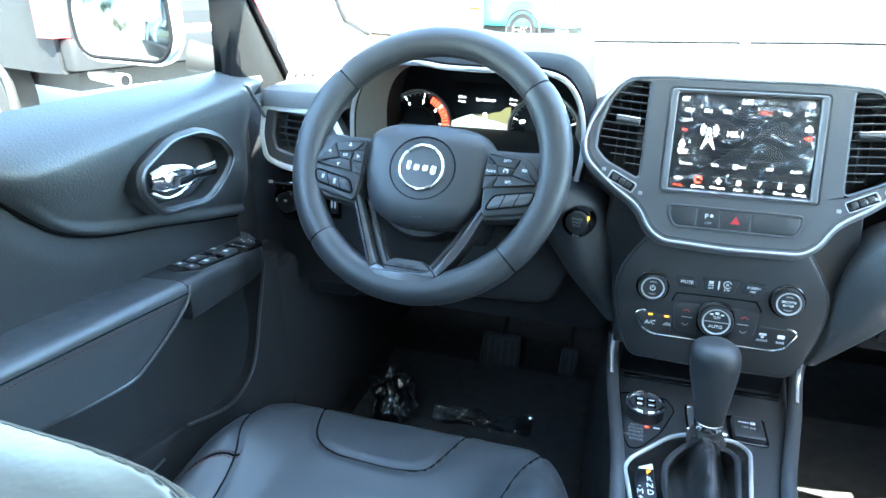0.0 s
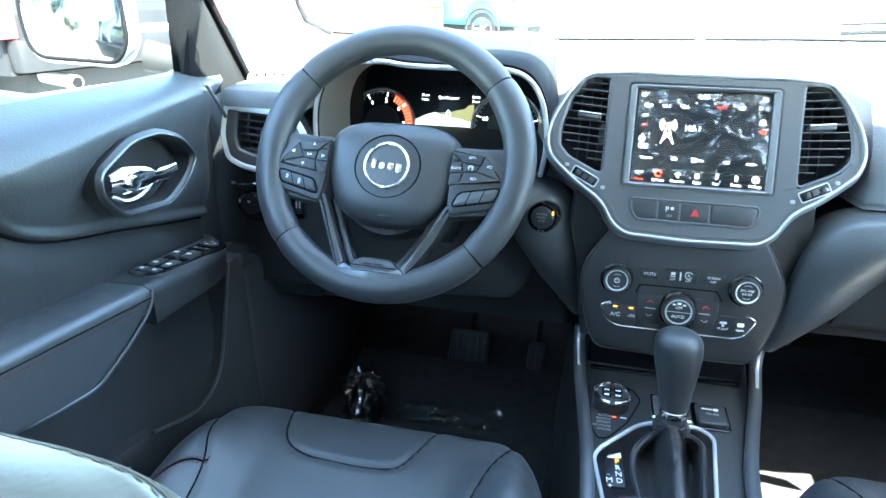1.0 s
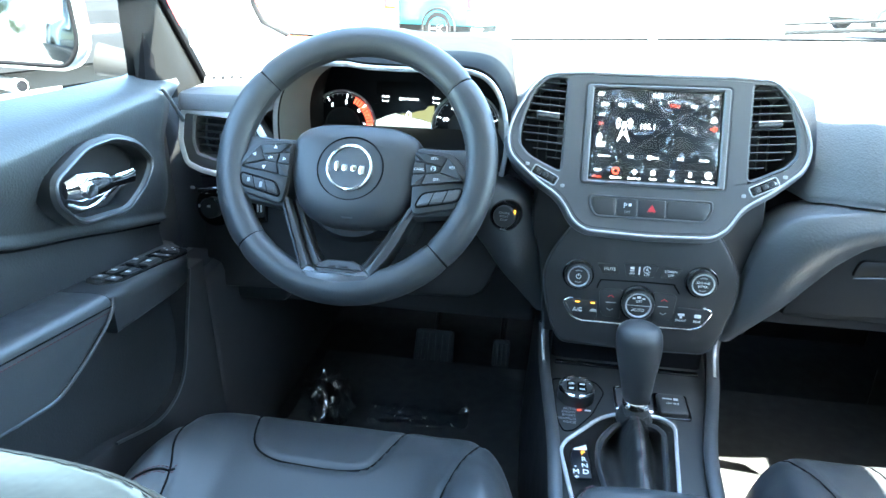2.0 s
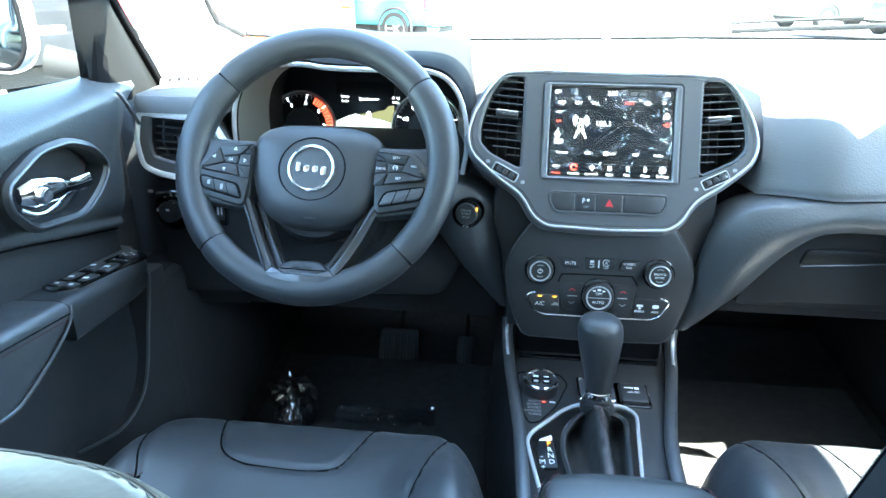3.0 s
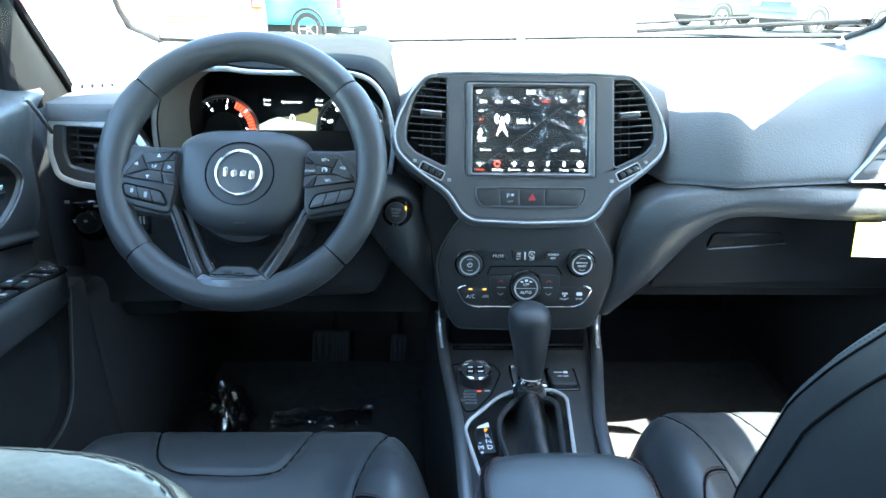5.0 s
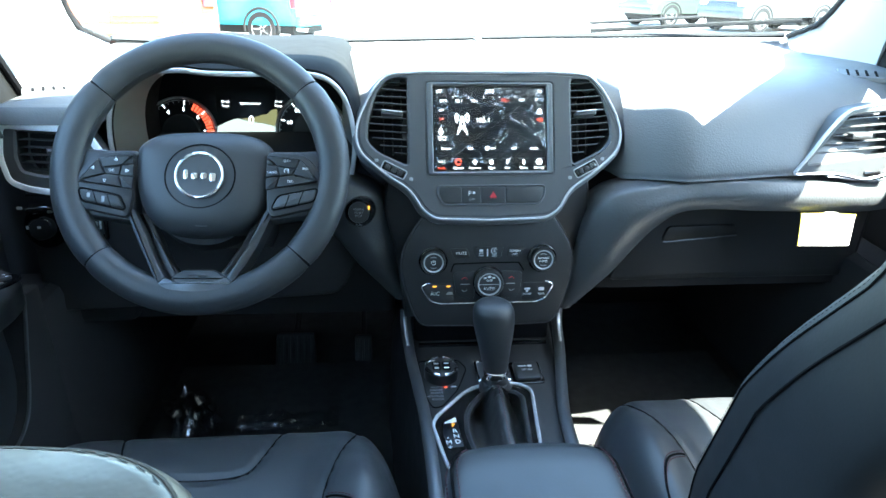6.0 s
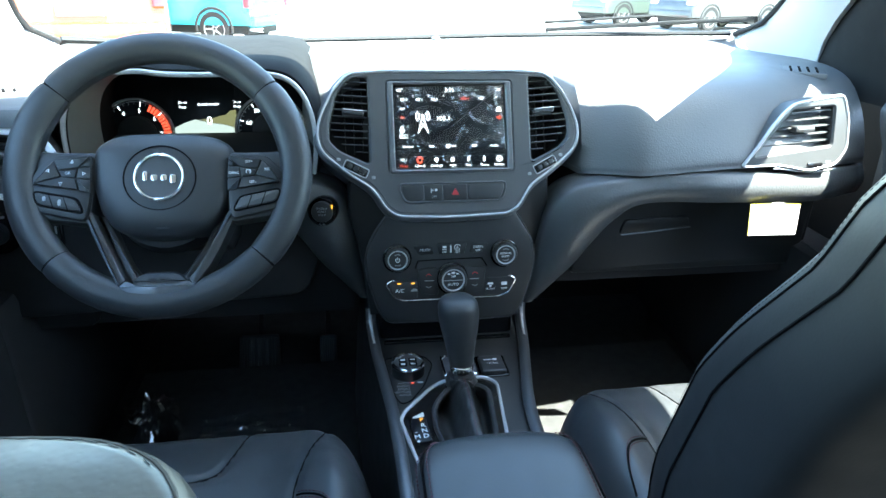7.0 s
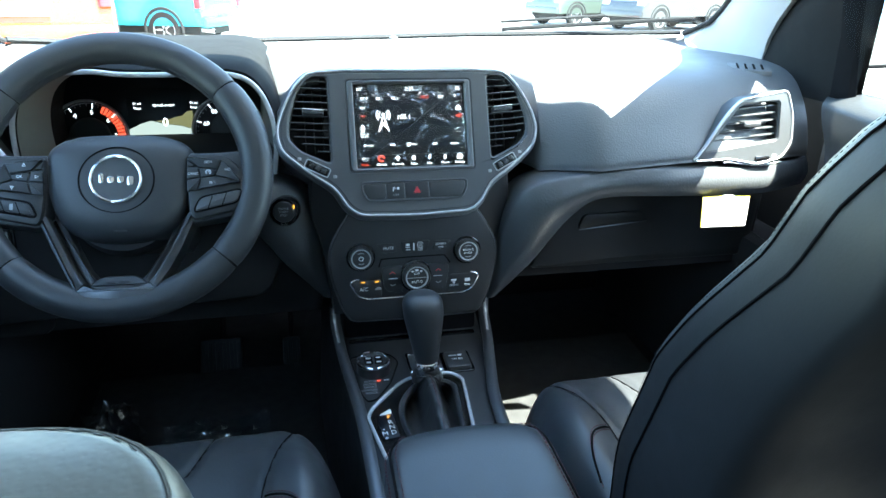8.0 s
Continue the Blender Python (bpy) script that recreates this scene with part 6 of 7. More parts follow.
    for sh, dz in ((0.985, 0.010), (0.95, 0.020), (0.88, 0.031), (0.80, 0.0375), (0.70, 0.0410), (0.5, 0.0440), (0.25, 0.0455)) + (() if high < 1.2 else ((0.05, 0.0460),)):
        loops.append(back_loop(1.0, sh, dz))
    loops = [[tuple(p) for p in crv(lp, 3, True)] for lp in loops]
    loft(bm, loops)
    part("backrest", loc(bm), M_LEATHER, st_, "smooth black leather backrest with side bolsters", sharp=1.4)
    # darker wrap round the back of the backrest, for the shade it lies in
    bm = bmesh.new()
    mid = [np.mean(lp, axis=0) for lp in loops]
    wrap = []
    for lp, c in zip(loops[:27], mid):
        ring = [np.array(p) for p in lp[39:] + lp[:4]]
        wrap.append([tuple(p + 0.0012 * (p - c) / np.linalg.norm(p - c)) for p in ring])
    loft(bm, wrap, closed=False, caps=False)
    part("back_panel", loc(bm), M_SEATDARK, st_, "dull black vinyl back panel", sharp=1.4)

    def on(k, a, out=0.0):
        lp = crv(back_loop(k), 3, True)
        p = lp[a % len(lp)]
        c = np.array((x0, spine(k)[0] - 0.06, spine(k)[1]))
        d = (p - c) * np.array((1, 1, 0))
        return Vector(p + d / np.linalg.norm(d) * out)
    n = len(back_loop(0)) * 3
    for a in (3, 39, 0, 42, 12, 30):
        line = [on(k, a, 0.0016) for k in span(0.02, 0.60 if high < 1.2 else 1.0, 40)]
        bm = bmesh.new()
        sweep(bm, line, 0.0015 if a in (0, 42) else 0.0011, seg=6)
        part("seam", loc(bm), M_SEAM, st_)
    for a in (4, 38):
        bm = bmesh.new()
        stitches(bm, [on(k, a, 0.0013) for k in span(0.02, 0.60 if high < 1.2 else 1.0, 60)], 0.0048, 0.00035, 0.0028)
        part("stitching", loc(bm), M_SEATDARK, st_, "black stitching")
    # seam over the shoulder
    rows = [Vector(p) for p in crv(back_loop(1.0, 0.55, 0.0436), 3, True)][1:44]
    bm = bmesh.new()
    sweep(bm, rows, 0.0007, seg=6)
    part("shoulder_seam", loc(bm), M_GREYTHREAD, st_)
    bm = bmesh.new()
    stitches(bm, [Vector(p) for p in crv(back_loop(1.0, 0.46, 0.0445), 3, True)][6:38], 0.007, 0.0003, 0.004)
    part("shoulder_stitching", loc(bm), M_SEATDARK, st_, "black stitching")
    return st_


seat(-0.405, 1, -0.166, -0.655, 1.130, "black leather driver seat with side bolsters and piped seams")
seat(0.395, -1, -0.122, -0.455, 1.25, "black leather passenger seat partly in sunlight")


# ---- doors ----
def door_panel(s, name, label):
    """s: -1 the driver's side, +1 the passenger's."""
    door = thing(name, pose(s * 0.73, -0.35, 0.5), label, "car door")

    def loc(bm):
        bmesh.ops.translate(bm, vec=(-s * 0.73, 0.35, -0.5), verts=bm.verts)
        return bm

    def sill(y):
        return 1.131 - 0.042 * (y + 0.05) - (0.022 if s > 0 else 0.0)

    def crease_z(y):
        return table([(-0.85, 1.115), (-0.60, 1.105), (-0.48, 1.089), (-0.432, 1.036), (-0.38, 1.002), (-0.274, 0.966), (-0.067, 0.925), (0.05, 0.915)], y)

    cy = crv([(-0.95, 1.118), (-0.56, 1.110), (-0.51, 1.102), (-0.476, 1.0875), (-0.452, 1.066), (-0.426, 1.0386), (-0.396, 1.013), (-0.359, 0.994), (-0.316, 0.980), (-0.246, 0.962), (-0.149, 0.934), (-0.067, 0.912), (0.15, 0.85)], 6)
    cyx, cyz = [p[0] for p in cy], [p[1] for p in cy]

    def split(y):
        return float(np.interp(y, cyx, cyz))

    def face(y, z, upper):
        top, c = sill(y), split(y)
        h = max(0.0, z - c)
        if upper:
            d = 0.006 + 0.034 * (1 - math.exp(-h / 0.010)) + 0.008 * sstep(0.0, 0.07, h) * (1 - sstep(top - 0.09, top - 0.01, z))
            hr = table([(-0.92, 0.060), (-0.48, 0.057), (-0.336, 0.048), (-0.205, 0.035), (-0.087, 0.024), (0.12, 0.018)], y)
            t = max(0.0, z - (top - hr)) / hr
            d -= 0.054 * t ** 1.6
            d -= 0.024 * sstep(top - hr, top - hr - 0.085, z) * sstep(0.0, 0.02, h)
            e = math.hypot((y + 0.217) / 0.094, (z - 1.034 + 0.12 * (y + 0.217)) / 0.050)
            d -= 0.040 * (1 - sstep(0.86, 1.0, e))
        else:
            d = 0.004 + 0.008 * sstep(0.004, 0.05, c - z) + 0.010 * sstep(0.80, 0.70, z)
        d -= 0.022 * sstep(-0.07, 0.0, y)
        return (s * (0.735 - d), y, z)

    def front_y(z):
        return table([(0.42, -0.13), (0.82, -0.088), (0.90, -0.072), (0.98, -0.046), (1.054, -0.014), (1.09, -0.004), (1.11, 0.03), (1.14, 0.06)], z)

    def net(u, v):
        """v 0 to 1 from the sill up to the crease, 1 to 2 from the crease to the window."""
        y = -0.92 + u * 0.92
        for turn in range(3):
            c, t = split(y), sill(y)
            z = 0.42 + (c - 0.42) * (1 - (1 - v) ** 1.5) if v <= 1 else c + (t - c) * (v - 1) ** 1.5
            y = -0.92 + u * (front_y(z) + 0.92)
        return y, z
    bm = bmesh.new()
    sheet(bm, lambda u, v: face(*net(u, v), True), span(0, 1, 110), span(1, 2, 52))
    ys = [net(u, 2)[0] for u in span(0, 1, 110)]
    # top ledge and outer side, so that the panel has body
    loft(bm, [[face(y, sill(y), True) for y in ys], [(s * 0.765, y, sill(y) - 0.004) for y in ys], [(s * 0.785, y, 0.42) for y in ys]], closed=False)
    part("panel", loc(bm), M_DOOR, door, "grained dark grey soft upper panel", sharp=1.2)
    bm = bmesh.new()
    sheet(bm, lambda u, v: face(*net(u, v), False), span(0, 1, 110), span(0, 1, 44))
    part("insert", loc(bm), M_INSERT, door, "black vinyl lower panel", sharp=1.2)
    bm = bmesh.new()
    sweep(bm, [Vector(face(y, z, True)) for y, z in (net(u, 1.0) for u in span(0.35, 0.995, 70))], 0.003, 0.003, 8, up=(1, 0, 0))
    part("panel_gap", loc(bm), M_SEAM, door)

    def arm_z(y):
        return 0.888 + (-0.117 - y) * 0.155

    def arm_x(y):
        return table([(-0.9, 0.650), (-0.30, 0.652), (-0.16, 0.656), (-0.11, 0.666), (-0.085, 0.684), (-0.062, 0.715)], y)

    def under(y):
        return table([(-0.92, 0.90), (-0.539, 0.871), (-0.452, 0.851), (-0.419, 0.847), (-0.394, 0.853), (-0.354, 0.868), (-0.322, 0.883), (-0.3012, 0.888), (-0.3008, 0.862), (-0.12, 0.842), (-0.07, 0.86)], y)

    def arm_part(y0, y1, n, mat_, nm, lb):
        bm = bmesh.new()
        loops = []
        for y in span(y0, y1, n):
            t, xo, u = arm_z(y), arm_x(y), under(y)
            sec = [(0.74, t - 0.004), (0.715, t - 0.002), (xo + 0.020, t), (xo + 0.006, t - 0.003), (xo, t - 0.012), (xo + 0.001, (t + u) / 2), (xo + 0.002, u + 0.006), (xo + 0.006, u), (xo + 0.03, u - 0.002), (0.74, u - 0.02)]
            loops.append([(s * p[0], y, p[1]) for p in crv(sec, 3)])
        loft(bm, loops)
        return part(nm, loc(bm), mat_, door, lb, sharp=1.1)
    arm_part(-0.92, -0.3015, 40, M_LEATHER, "armrest", "padded black leather armrest")
    arm_part(-0.3005, -0.062, 28, M_HARD, "switch_ledge", "black plastic ledge")
    # stitched seam along the armrest
    seam = [Vector((s * (arm_x(y) - 0.0006), y, arm_z(y) - 0.014)) for y in span(-0.90, -0.305, 40)]
    bm = bmesh.new()
    sweep(bm, seam, 0.0009, seg=6)
    part("seam", loc(bm), M_SEAM, door)
    bm = bmesh.new()
    stitches(bm, [p + Vector((0, 0, -0.006)) for p in seam], 0.0055, 0.0009, 0.004, up=(1, 0, 0))
    part("stitching", loc(bm), M_THREAD, door, "dark red stitching")
    # grey trim strips
    bm = bmesh.new()
    strip = crv([(s * 0.652, -0.299, 0.912), (s * 0.650, -0.306, 0.900), (s * 0.650, -0.322, 0.886), (s * 0.650, -0.354, 0.870), (s * 0.651, -0.394, 0.854), (s * 0.652, -0.419, 0.848), (s * 0.654, -0.452, 0.852), (s * 0.655, -0.498, 0.862), (s * 0.656, -0.539, 0.872), (s * 0.656, -0.75, 0.890)], 6)
    sweep(bm, strip, 0.0018, 0.0022, 8)
    part("trim_strip", loc(bm), M_GUN, door, "satin grey trim strip")
    # map pocket
    bm = bmesh.new()
    po = crv([(-0.064, 0.835), (-0.080, 0.790), (-0.096, 0.750), (-0.113, 0.703), (-0.135, 0.668), (-0.172, 0.650), (-0.220, 0.652), (-0.300, 0.684)], 5)
    outline = [(p[0], p[1]) for p in po] + [(-0.42, 0.715), (-0.88, 0.73), (-0.88, 0.46), (-0.02, 0.46), (-0.02, 0.83)]
    prism(bm, outline, -0.04, 0.0, 0.006, Matrix(((0, 0, -s, s * 0.695), (1, 0, 0, 0), (0, 1, 0, 0), (0, 0, 0, 1))))
    part("map_pocket", loc(bm), M_DEEP, door, "black moulded map pocket")
    bm = bmesh.new()
    sweep(bm, [(s * 0.694, p[0] - 0.003, p[1] + 0.001) for p in po], 0.0020, 0.0030, 8, up=(1, 0, 0))
    part("pocket_edge", loc(bm), M_GUN, door, "satin grey pocket edge")
    if s < 0:
        # pale strip in place of the sunlit streak along the panel's front edge
        bm = bmesh.new()
        sweep(bm, crv([(s * 0.6930, -0.066, 1.1165), (s * 0.6925, -0.058, 1.1130), (s * 0.6935, -0.038, 1.0890), (s * 0.6960, -0.014, 1.0590)], 5), 0.0028, 0.0030, 8)
        part("corner_strip", loc(bm), M_FRAME, door, "satin grey strip at the front corner")
    # handle in its bowl
    hz = rpoly([(-0.308, 1.058), (-0.310, 1.034), (-0.283, 1.000), (-0.195, 0.985), (-0.150, 1.005), (-0.124, 1.030), (-0.150, 1.060), (-0.194, 1.079), (-0.246, 1.081)], 0.016, 4)
    MH = Matrix(((0, 0, -s, s * 0.687), (1, 0, 0, 0), (0, 1, 0, 0), (0, 0, 0, 1)))
    bm = bmesh.new()
    plate(bm, inset(hz, -0.007), [inset(hz, 0.004)], -0.02, 0.0045, 0.004)
    bmesh.ops.transform(bm, matrix=MH, verts=bm.verts)
    bowl = part("handle_bowl", loc(bm), M_HARD, door, "black handle surround")
    bm = bmesh.new()
    prism(bm, inset(hz, 0.003), -0.045, -0.026, 0.0, MH)
    part("bowl_back", loc(bm), M_DEEP, bowl)
    bm = bmesh.new()
    sweep(bm, [MH @ Vector((p[0], p[1], 0.0048)) for p in inset(hz, -0.001)], 0.0018, 0.0022, 8, True, up=(1, 0, 0))
    part("bowl_rim", loc(bm), M_GUN, bowl)
    bm = bmesh.new()
    lp = crv([(-0.300, 1.046, 0.006), (-0.272, 1.043, 0.013), (-0.240, 1.037, 0.014), (-0.215, 1.032, 0.012), (-0.182, 1.028, 0.011)], 6)
    n = len(lp) - 1
    ra = [table([(0, 0.005), (0.12, 0.007), (0.5, 0.007), (1, 0.003)], i / n) for i in range(n + 1)]
    rb = [table([(0, 0.010), (0.15, 0.0165), (0.40, 0.0135), (0.6, 0.008), (1, 0.0085)], i / n) for i in range(n + 1)]
    sweep(bm, [MH @ Vector(p) for p in lp], ra, rb, 14)
    part("handle_lever", loc(bm), M_CHROME, bowl, "chrome door handle lever")
    bm = bmesh.new()
    lp = crv([(-0.300, 1.030, 0.004), (-0.282, 1.019, 0.010), (-0.255, 1.020, 0.012), (-0.228, 1.026, 0.011), (-0.205, 1.027, 0.009)], 5)
    sweep(bm, [MH @ Vector(p) for p in lp], 0.0045, 0.0035, 10)
    part("handle_prong", loc(bm), M_CHROME, bowl, "chrome lower prong of the lever")
    bm = bmesh.new()
    lathe(bm, [(0.010, 0.0), (0.010, 0.022), (0.008, 0.025), (0.0005, 0.025)], 20, MH @ pose(-0.278, 1.040, 0))
    part("lock_button", loc(bm), M_CHROME, bowl)
    if s > 0:
        return door
    # window switches
    M_A = Matrix.Translation((0, 0.35, -0.5)) @ Matrix.Translation((0.73, 0, 0)) @ pose(-0.690, -0.180, arm_z(-0.180) - 0.0012, -8.8, 0, -4) @ Matrix.Diagonal((1.05, 0.81, 0.55, 1))
    sw = new("switch_panel")
    sw.parent = door
    sw.matrix_basis = M_A
    sw["label"] = "black window switch panel"
    bm = bmesh.new()
    prism(bm, rpoly([(-0.022, -0.105), (0.006, -0.118), (0.024, -0.098), (0.020, 0.092), (0.004, 0.108), (-0.020, 0.100)], 0.010), -0.003, 0.004, 0.002)
    part("plate", bm, M_PIANO, sw)
    for y in (-0.048, 0.004):
        for x in (-0.011, 0.009):
            bm = bmesh.new()
            prism(bm, rpoly([(x - 0.008, y - 0.019), (x + 0.008, y - 0.019), (x + 0.008, y + 0.019), (x - 0.008, y + 0.019)], 0.004), 0.002, 0.011, 0.004, pose(0, 0, 0, 6, 0, 0))
            k = part("rocker", bm, M_HARD, sw)
            bars(k, [(x, y - 0.004, 0.007, 0.008)], 0.0118 + 0.105 * y, M_WHITE)
    for x in (-0.010, 0.009):
        bm = bmesh.new()
        block(bm, x - 0.008, x + 0.008, -0.096, -0.076, 0.002, 0.0065, 0.003)
        k = part("lock_key", bm, M_HARD, sw)
        bars(k, [(x, -0.086, 0.005, 0.006)], 0.0066, M_WHITE)
    bm = bmesh.new()
    lathe(bm, [(0.013, 0.002), (0.013, 0.009), (0.011, 0.011), (0.0005, 0.011)], 24, pose(-0.001, 0.076, 0))
    k = part("mirror_pad", bm, M_HARD, sw)
    bars(k, [(-0.001, 0.084, 0.004, 0.003), (-0.001, 0.068, 0.004, 0.003), (-0.009, 0.076, 0.003, 0.004), (0.007, 0.076, 0.003, 0.004)], 0.0111, M_WHITE)
    bm = bmesh.new()
    block(bm, -0.014, 0.014, 0.044, 0.056, 0.002, 0.006, 0.003)
    k = part("mirror_key", bm, M_HARD, sw)
    bars(k, [(-0.009, 0.050, 0.004, 0.003), (0.009, 0.050, 0.004, 0.003)], 0.0061, M_WHITE)
    return door


door_panel(-1, "driver_door", "dark grey driver door panel with chrome handle and leather armrest")
door_panel(1, "passenger_door", "dark grey passenger door panel beyond the seat")


# ---- outside mirrors and wipers ----
def wing_mirror(s, y):
    mm = thing("wing_mirror", pose(s * (1.058 if s < 0 else 1.07), y, 1.19, 84.5, 0, -s * 17), "door mirror in a black and silver housing outside the window", "wing mirror", "door mirrors")
    o = rpoly([(-0.115, -0.075), (0.085, -0.088), (0.118, -0.05), (0.112, 0.07), (-0.10, 0.085), (-0.125, 0.02)], 0.050, 6)
    o = [(-s * p[0] * 0.76, p[1]) for p in o]
    bm = bmesh.new()
    loft(bm, [[(p[0], p[1], z) for p in inset(o, k)] for k, z in ((0.0, 0.0), (-0.006, -0.010), (-0.004, -0.05), (0.015, -0.10), (0.045, -0.13))])
    part("housing", bm, M_BONNET, mm, "silver painted shell")
    bm = bmesh.new()
    prism(bm, inset(o, 0.006), -0.006, 0.003, 0.001)
    part("glass", bm, M_MIRROR, mm, "mirror glass")
    bm = bmesh.new()
    sweep(bm, [(p[0], p[1], 0.0) for p in inset(o, 0.003)], 0.0042, 0.005, 8, True)
    part("rim", bm, M_SEAM, mm, "black rubber rim")
    bm = bmesh.new()
    sweep(bm, [(-s * 0.09, -0.075, -0.07), (-s * 0.16, -0.09, -0.07), (-s * 0.24, -0.085, -0.06)], [0.03, 0.025, 0.03], [0.022, 0.02, 0.03], 10)
    part("foot", bm, M_OUTPLASTIC, mm)


wing_mirror(-1, 0.13)
wing_mirror(1, 0.24)
for u0, v0, u1, v1 in ((0.42, 0.006, 0.975, 0.055),):
    wp = thing("wiper", Matrix.Translation(screen_pt(u0, v0)), "black wiper resting on the foot of the windscreen", "wiper", "wipers")
    o0 = screen_pt(u0, v0)
    line = [screen_pt(u0 + (u1 - u0) * k, v0 + (v1 - v0) * k) + Vector((0, 0.014, 0.014)) - o0 for k in span(0, 1, 14)]
    bm = bmesh.new()
    sweep(bm, line, 0.003, 0.005, 8)
    part("blade", bm, M_OUTPLASTIC, wp)
    bm = bmesh.new()
    sweep(bm, [p + Vector((0, 0.012, 0.016)) for p in line[:9]], 0.0045, 0.0035, 8)
    part("arm", bm, M_OUTPLASTIC, wp)

# ---- loose things ----
card = thing("hanging_card", pose(0.537, -0.055, 0.917, 84, 0, -6) @ Matrix.Scale(0.87, 4), "white paper card with a yellow edge hanging below the vent", "card")
bm = bmesh.new()
prism(bm, rpoly([(-0.050, -0.034), (0.042, -0.032), (0.042, 0.026), (0.012, 0.027), (0.008, 0.031), (-0.012, 0.031), (-0.016, 0.027), (-0.054, 0.026)], 0.003), 0, 0.001)
part("paper", bm, M_PAPER, card)
bm = bmesh.new()
sweep(bm, [(0.042, 0.026, 0.0005), (0.012, 0.0265, 0.0005), (-0.016, 0.027, 0.0005), (-0.054, 0.026, 0.0005), (-0.050, -0.034, 0.0005)], 0.0016, 0.0012, 6)
part("edge", bm, M_YELLOW, card, "yellow edge")

bag = thing("plastic_bag", pose(-0.572, 0.165, 0.372), "crumpled clear plastic bag lying on the dark carpet", "plastic bag")
bm = bmesh.new()


def crumple(u, v):
    a, b = 2 * math.pi * u, math.pi * (v - 0.5)
    a3 = Vector((math.cos(a) * math.cos(b), math.sin(a) * math.cos(b), math.sin(b)))
    k = 0.72 + 0.5 * noise.noise(a3 * 1.8 + Vector((3, 1, 0))) + 0.5 * abs(noise.noise(a3 * 3.5)) 
    return (a3.x * 0.056 * k, a3.y * 0.05 * k, max(0.001, 0.045 + a3.z * 0.075 * k))


sheet(bm, crumple, span(0, 1, 54), span(0, 1, 12))
part("film", bm, M_BAG, bag, "crumpled clear film", sharp=0.08)
strip = thing("floor_film", pose(-0.375, 0.195, 0.372), "clear protective plastic film rumpled along the floor mat edge", "plastic film")
bm = bmesh.new()
sheet(bm, lambda u, v: (u, v + 0.25 * u * 0.3 + 0.012 * noise.noise((u * 14, 0, 1)), 0.004 + 0.030 * max(0, 0.5 - 3 * abs(noise.noise((u * 7 + v * 14, v * 40, 7)))) + 0.012 * abs(noise.noise((u * 30, v * 60, 3)))), span(-0.115, 0.10, 46), span(-0.030, 0.030, 16))
part("film", bm, M_BAG, strip, "rumpled clear film", sharp=0.08)


def pedal(x, y, z, w, h, label, ribs):
    p = thing("pedal", pose(x, y, z, 62, 0, 0), label, "pedal", "pedals")
    bm = bmesh.new()
    prism(bm, rpoly([(-w / 2, -h / 2), (w / 2, -h / 2), (w / 2 * 0.95, h / 2), (-w / 2 * 0.95, h / 2)], 0.010), -0.012, 0.004, 0.004)
    part("pad", bm, M_HARD, p)
    for i in range(ribs):
        bm = bmesh.new()
        xx = -w / 2 + w * (i + 0.5) / ribs
        block(bm, xx - w / ribs * 0.28, xx + w / ribs * 0.28, -h * 0.40, h * 0.40, 0.003, 0.007, 0.002)
        part("rib", bm, M_HARD, p)
    bm = bmesh.new()
    sweep(bm, [(0, h * 0.2, -0.012), (0, h * 0.9, -0.05), (0, h * 2.2, -0.06), (0, h * 2.9, -0.11)], 0.007, 0.012, 8)
    part("arm", bm, M_DEEP, p)


pedal(-0.395, 0.45, 0.395, 0.100, 0.085, "wide black rubber brake pedal in the dark footwell", 6)
pedal(-0.228, 0.45, 0.378, 0.044, 0.095, "narrow black ribbed accelerator pedal", 4)
bm = bmesh.new()
for lift in (0.0, 0.006):
    sheet(bm, lambda u, v: (u, v, 0.367 + lift + 0.004 * noise.noise((u * 8, v * 8, 2))), span(0.16, 0.66, 16), span(-0.10, 0.42, 16))
solo("floor_mat", bm, M_CARPET, "black carpet mat in the passenger footwell, part in sun", "floor mat")
bm = bmesh.new()
for lift in (0.0, 0.006):
    sheet(bm, lambda u, v: (u, v, 0.367 + lift + 0.004 * noise.noise((u * 8, v * 8, 5))), span(-0.66, -0.16, 16), span(-0.10, 0.42, 16))
solo("floor_mat", bm, M_CARPET, "black carpet mat in the dark driver footwell", "floor mat")
# thin rail at the outer side of the driver seat
bm = bmesh.new()
sweep(bm, crv([(-0.660, -0.50, 0.690), (-0.665, -0.42, 0.701), (-0.665, -0.385, 0.703)], 5), 0.0016, 0.002, 6)
solo("seat_side_trim", bm, M_GUN, "thin grey trim rail at the outer side of the driver seat", "seat trim")


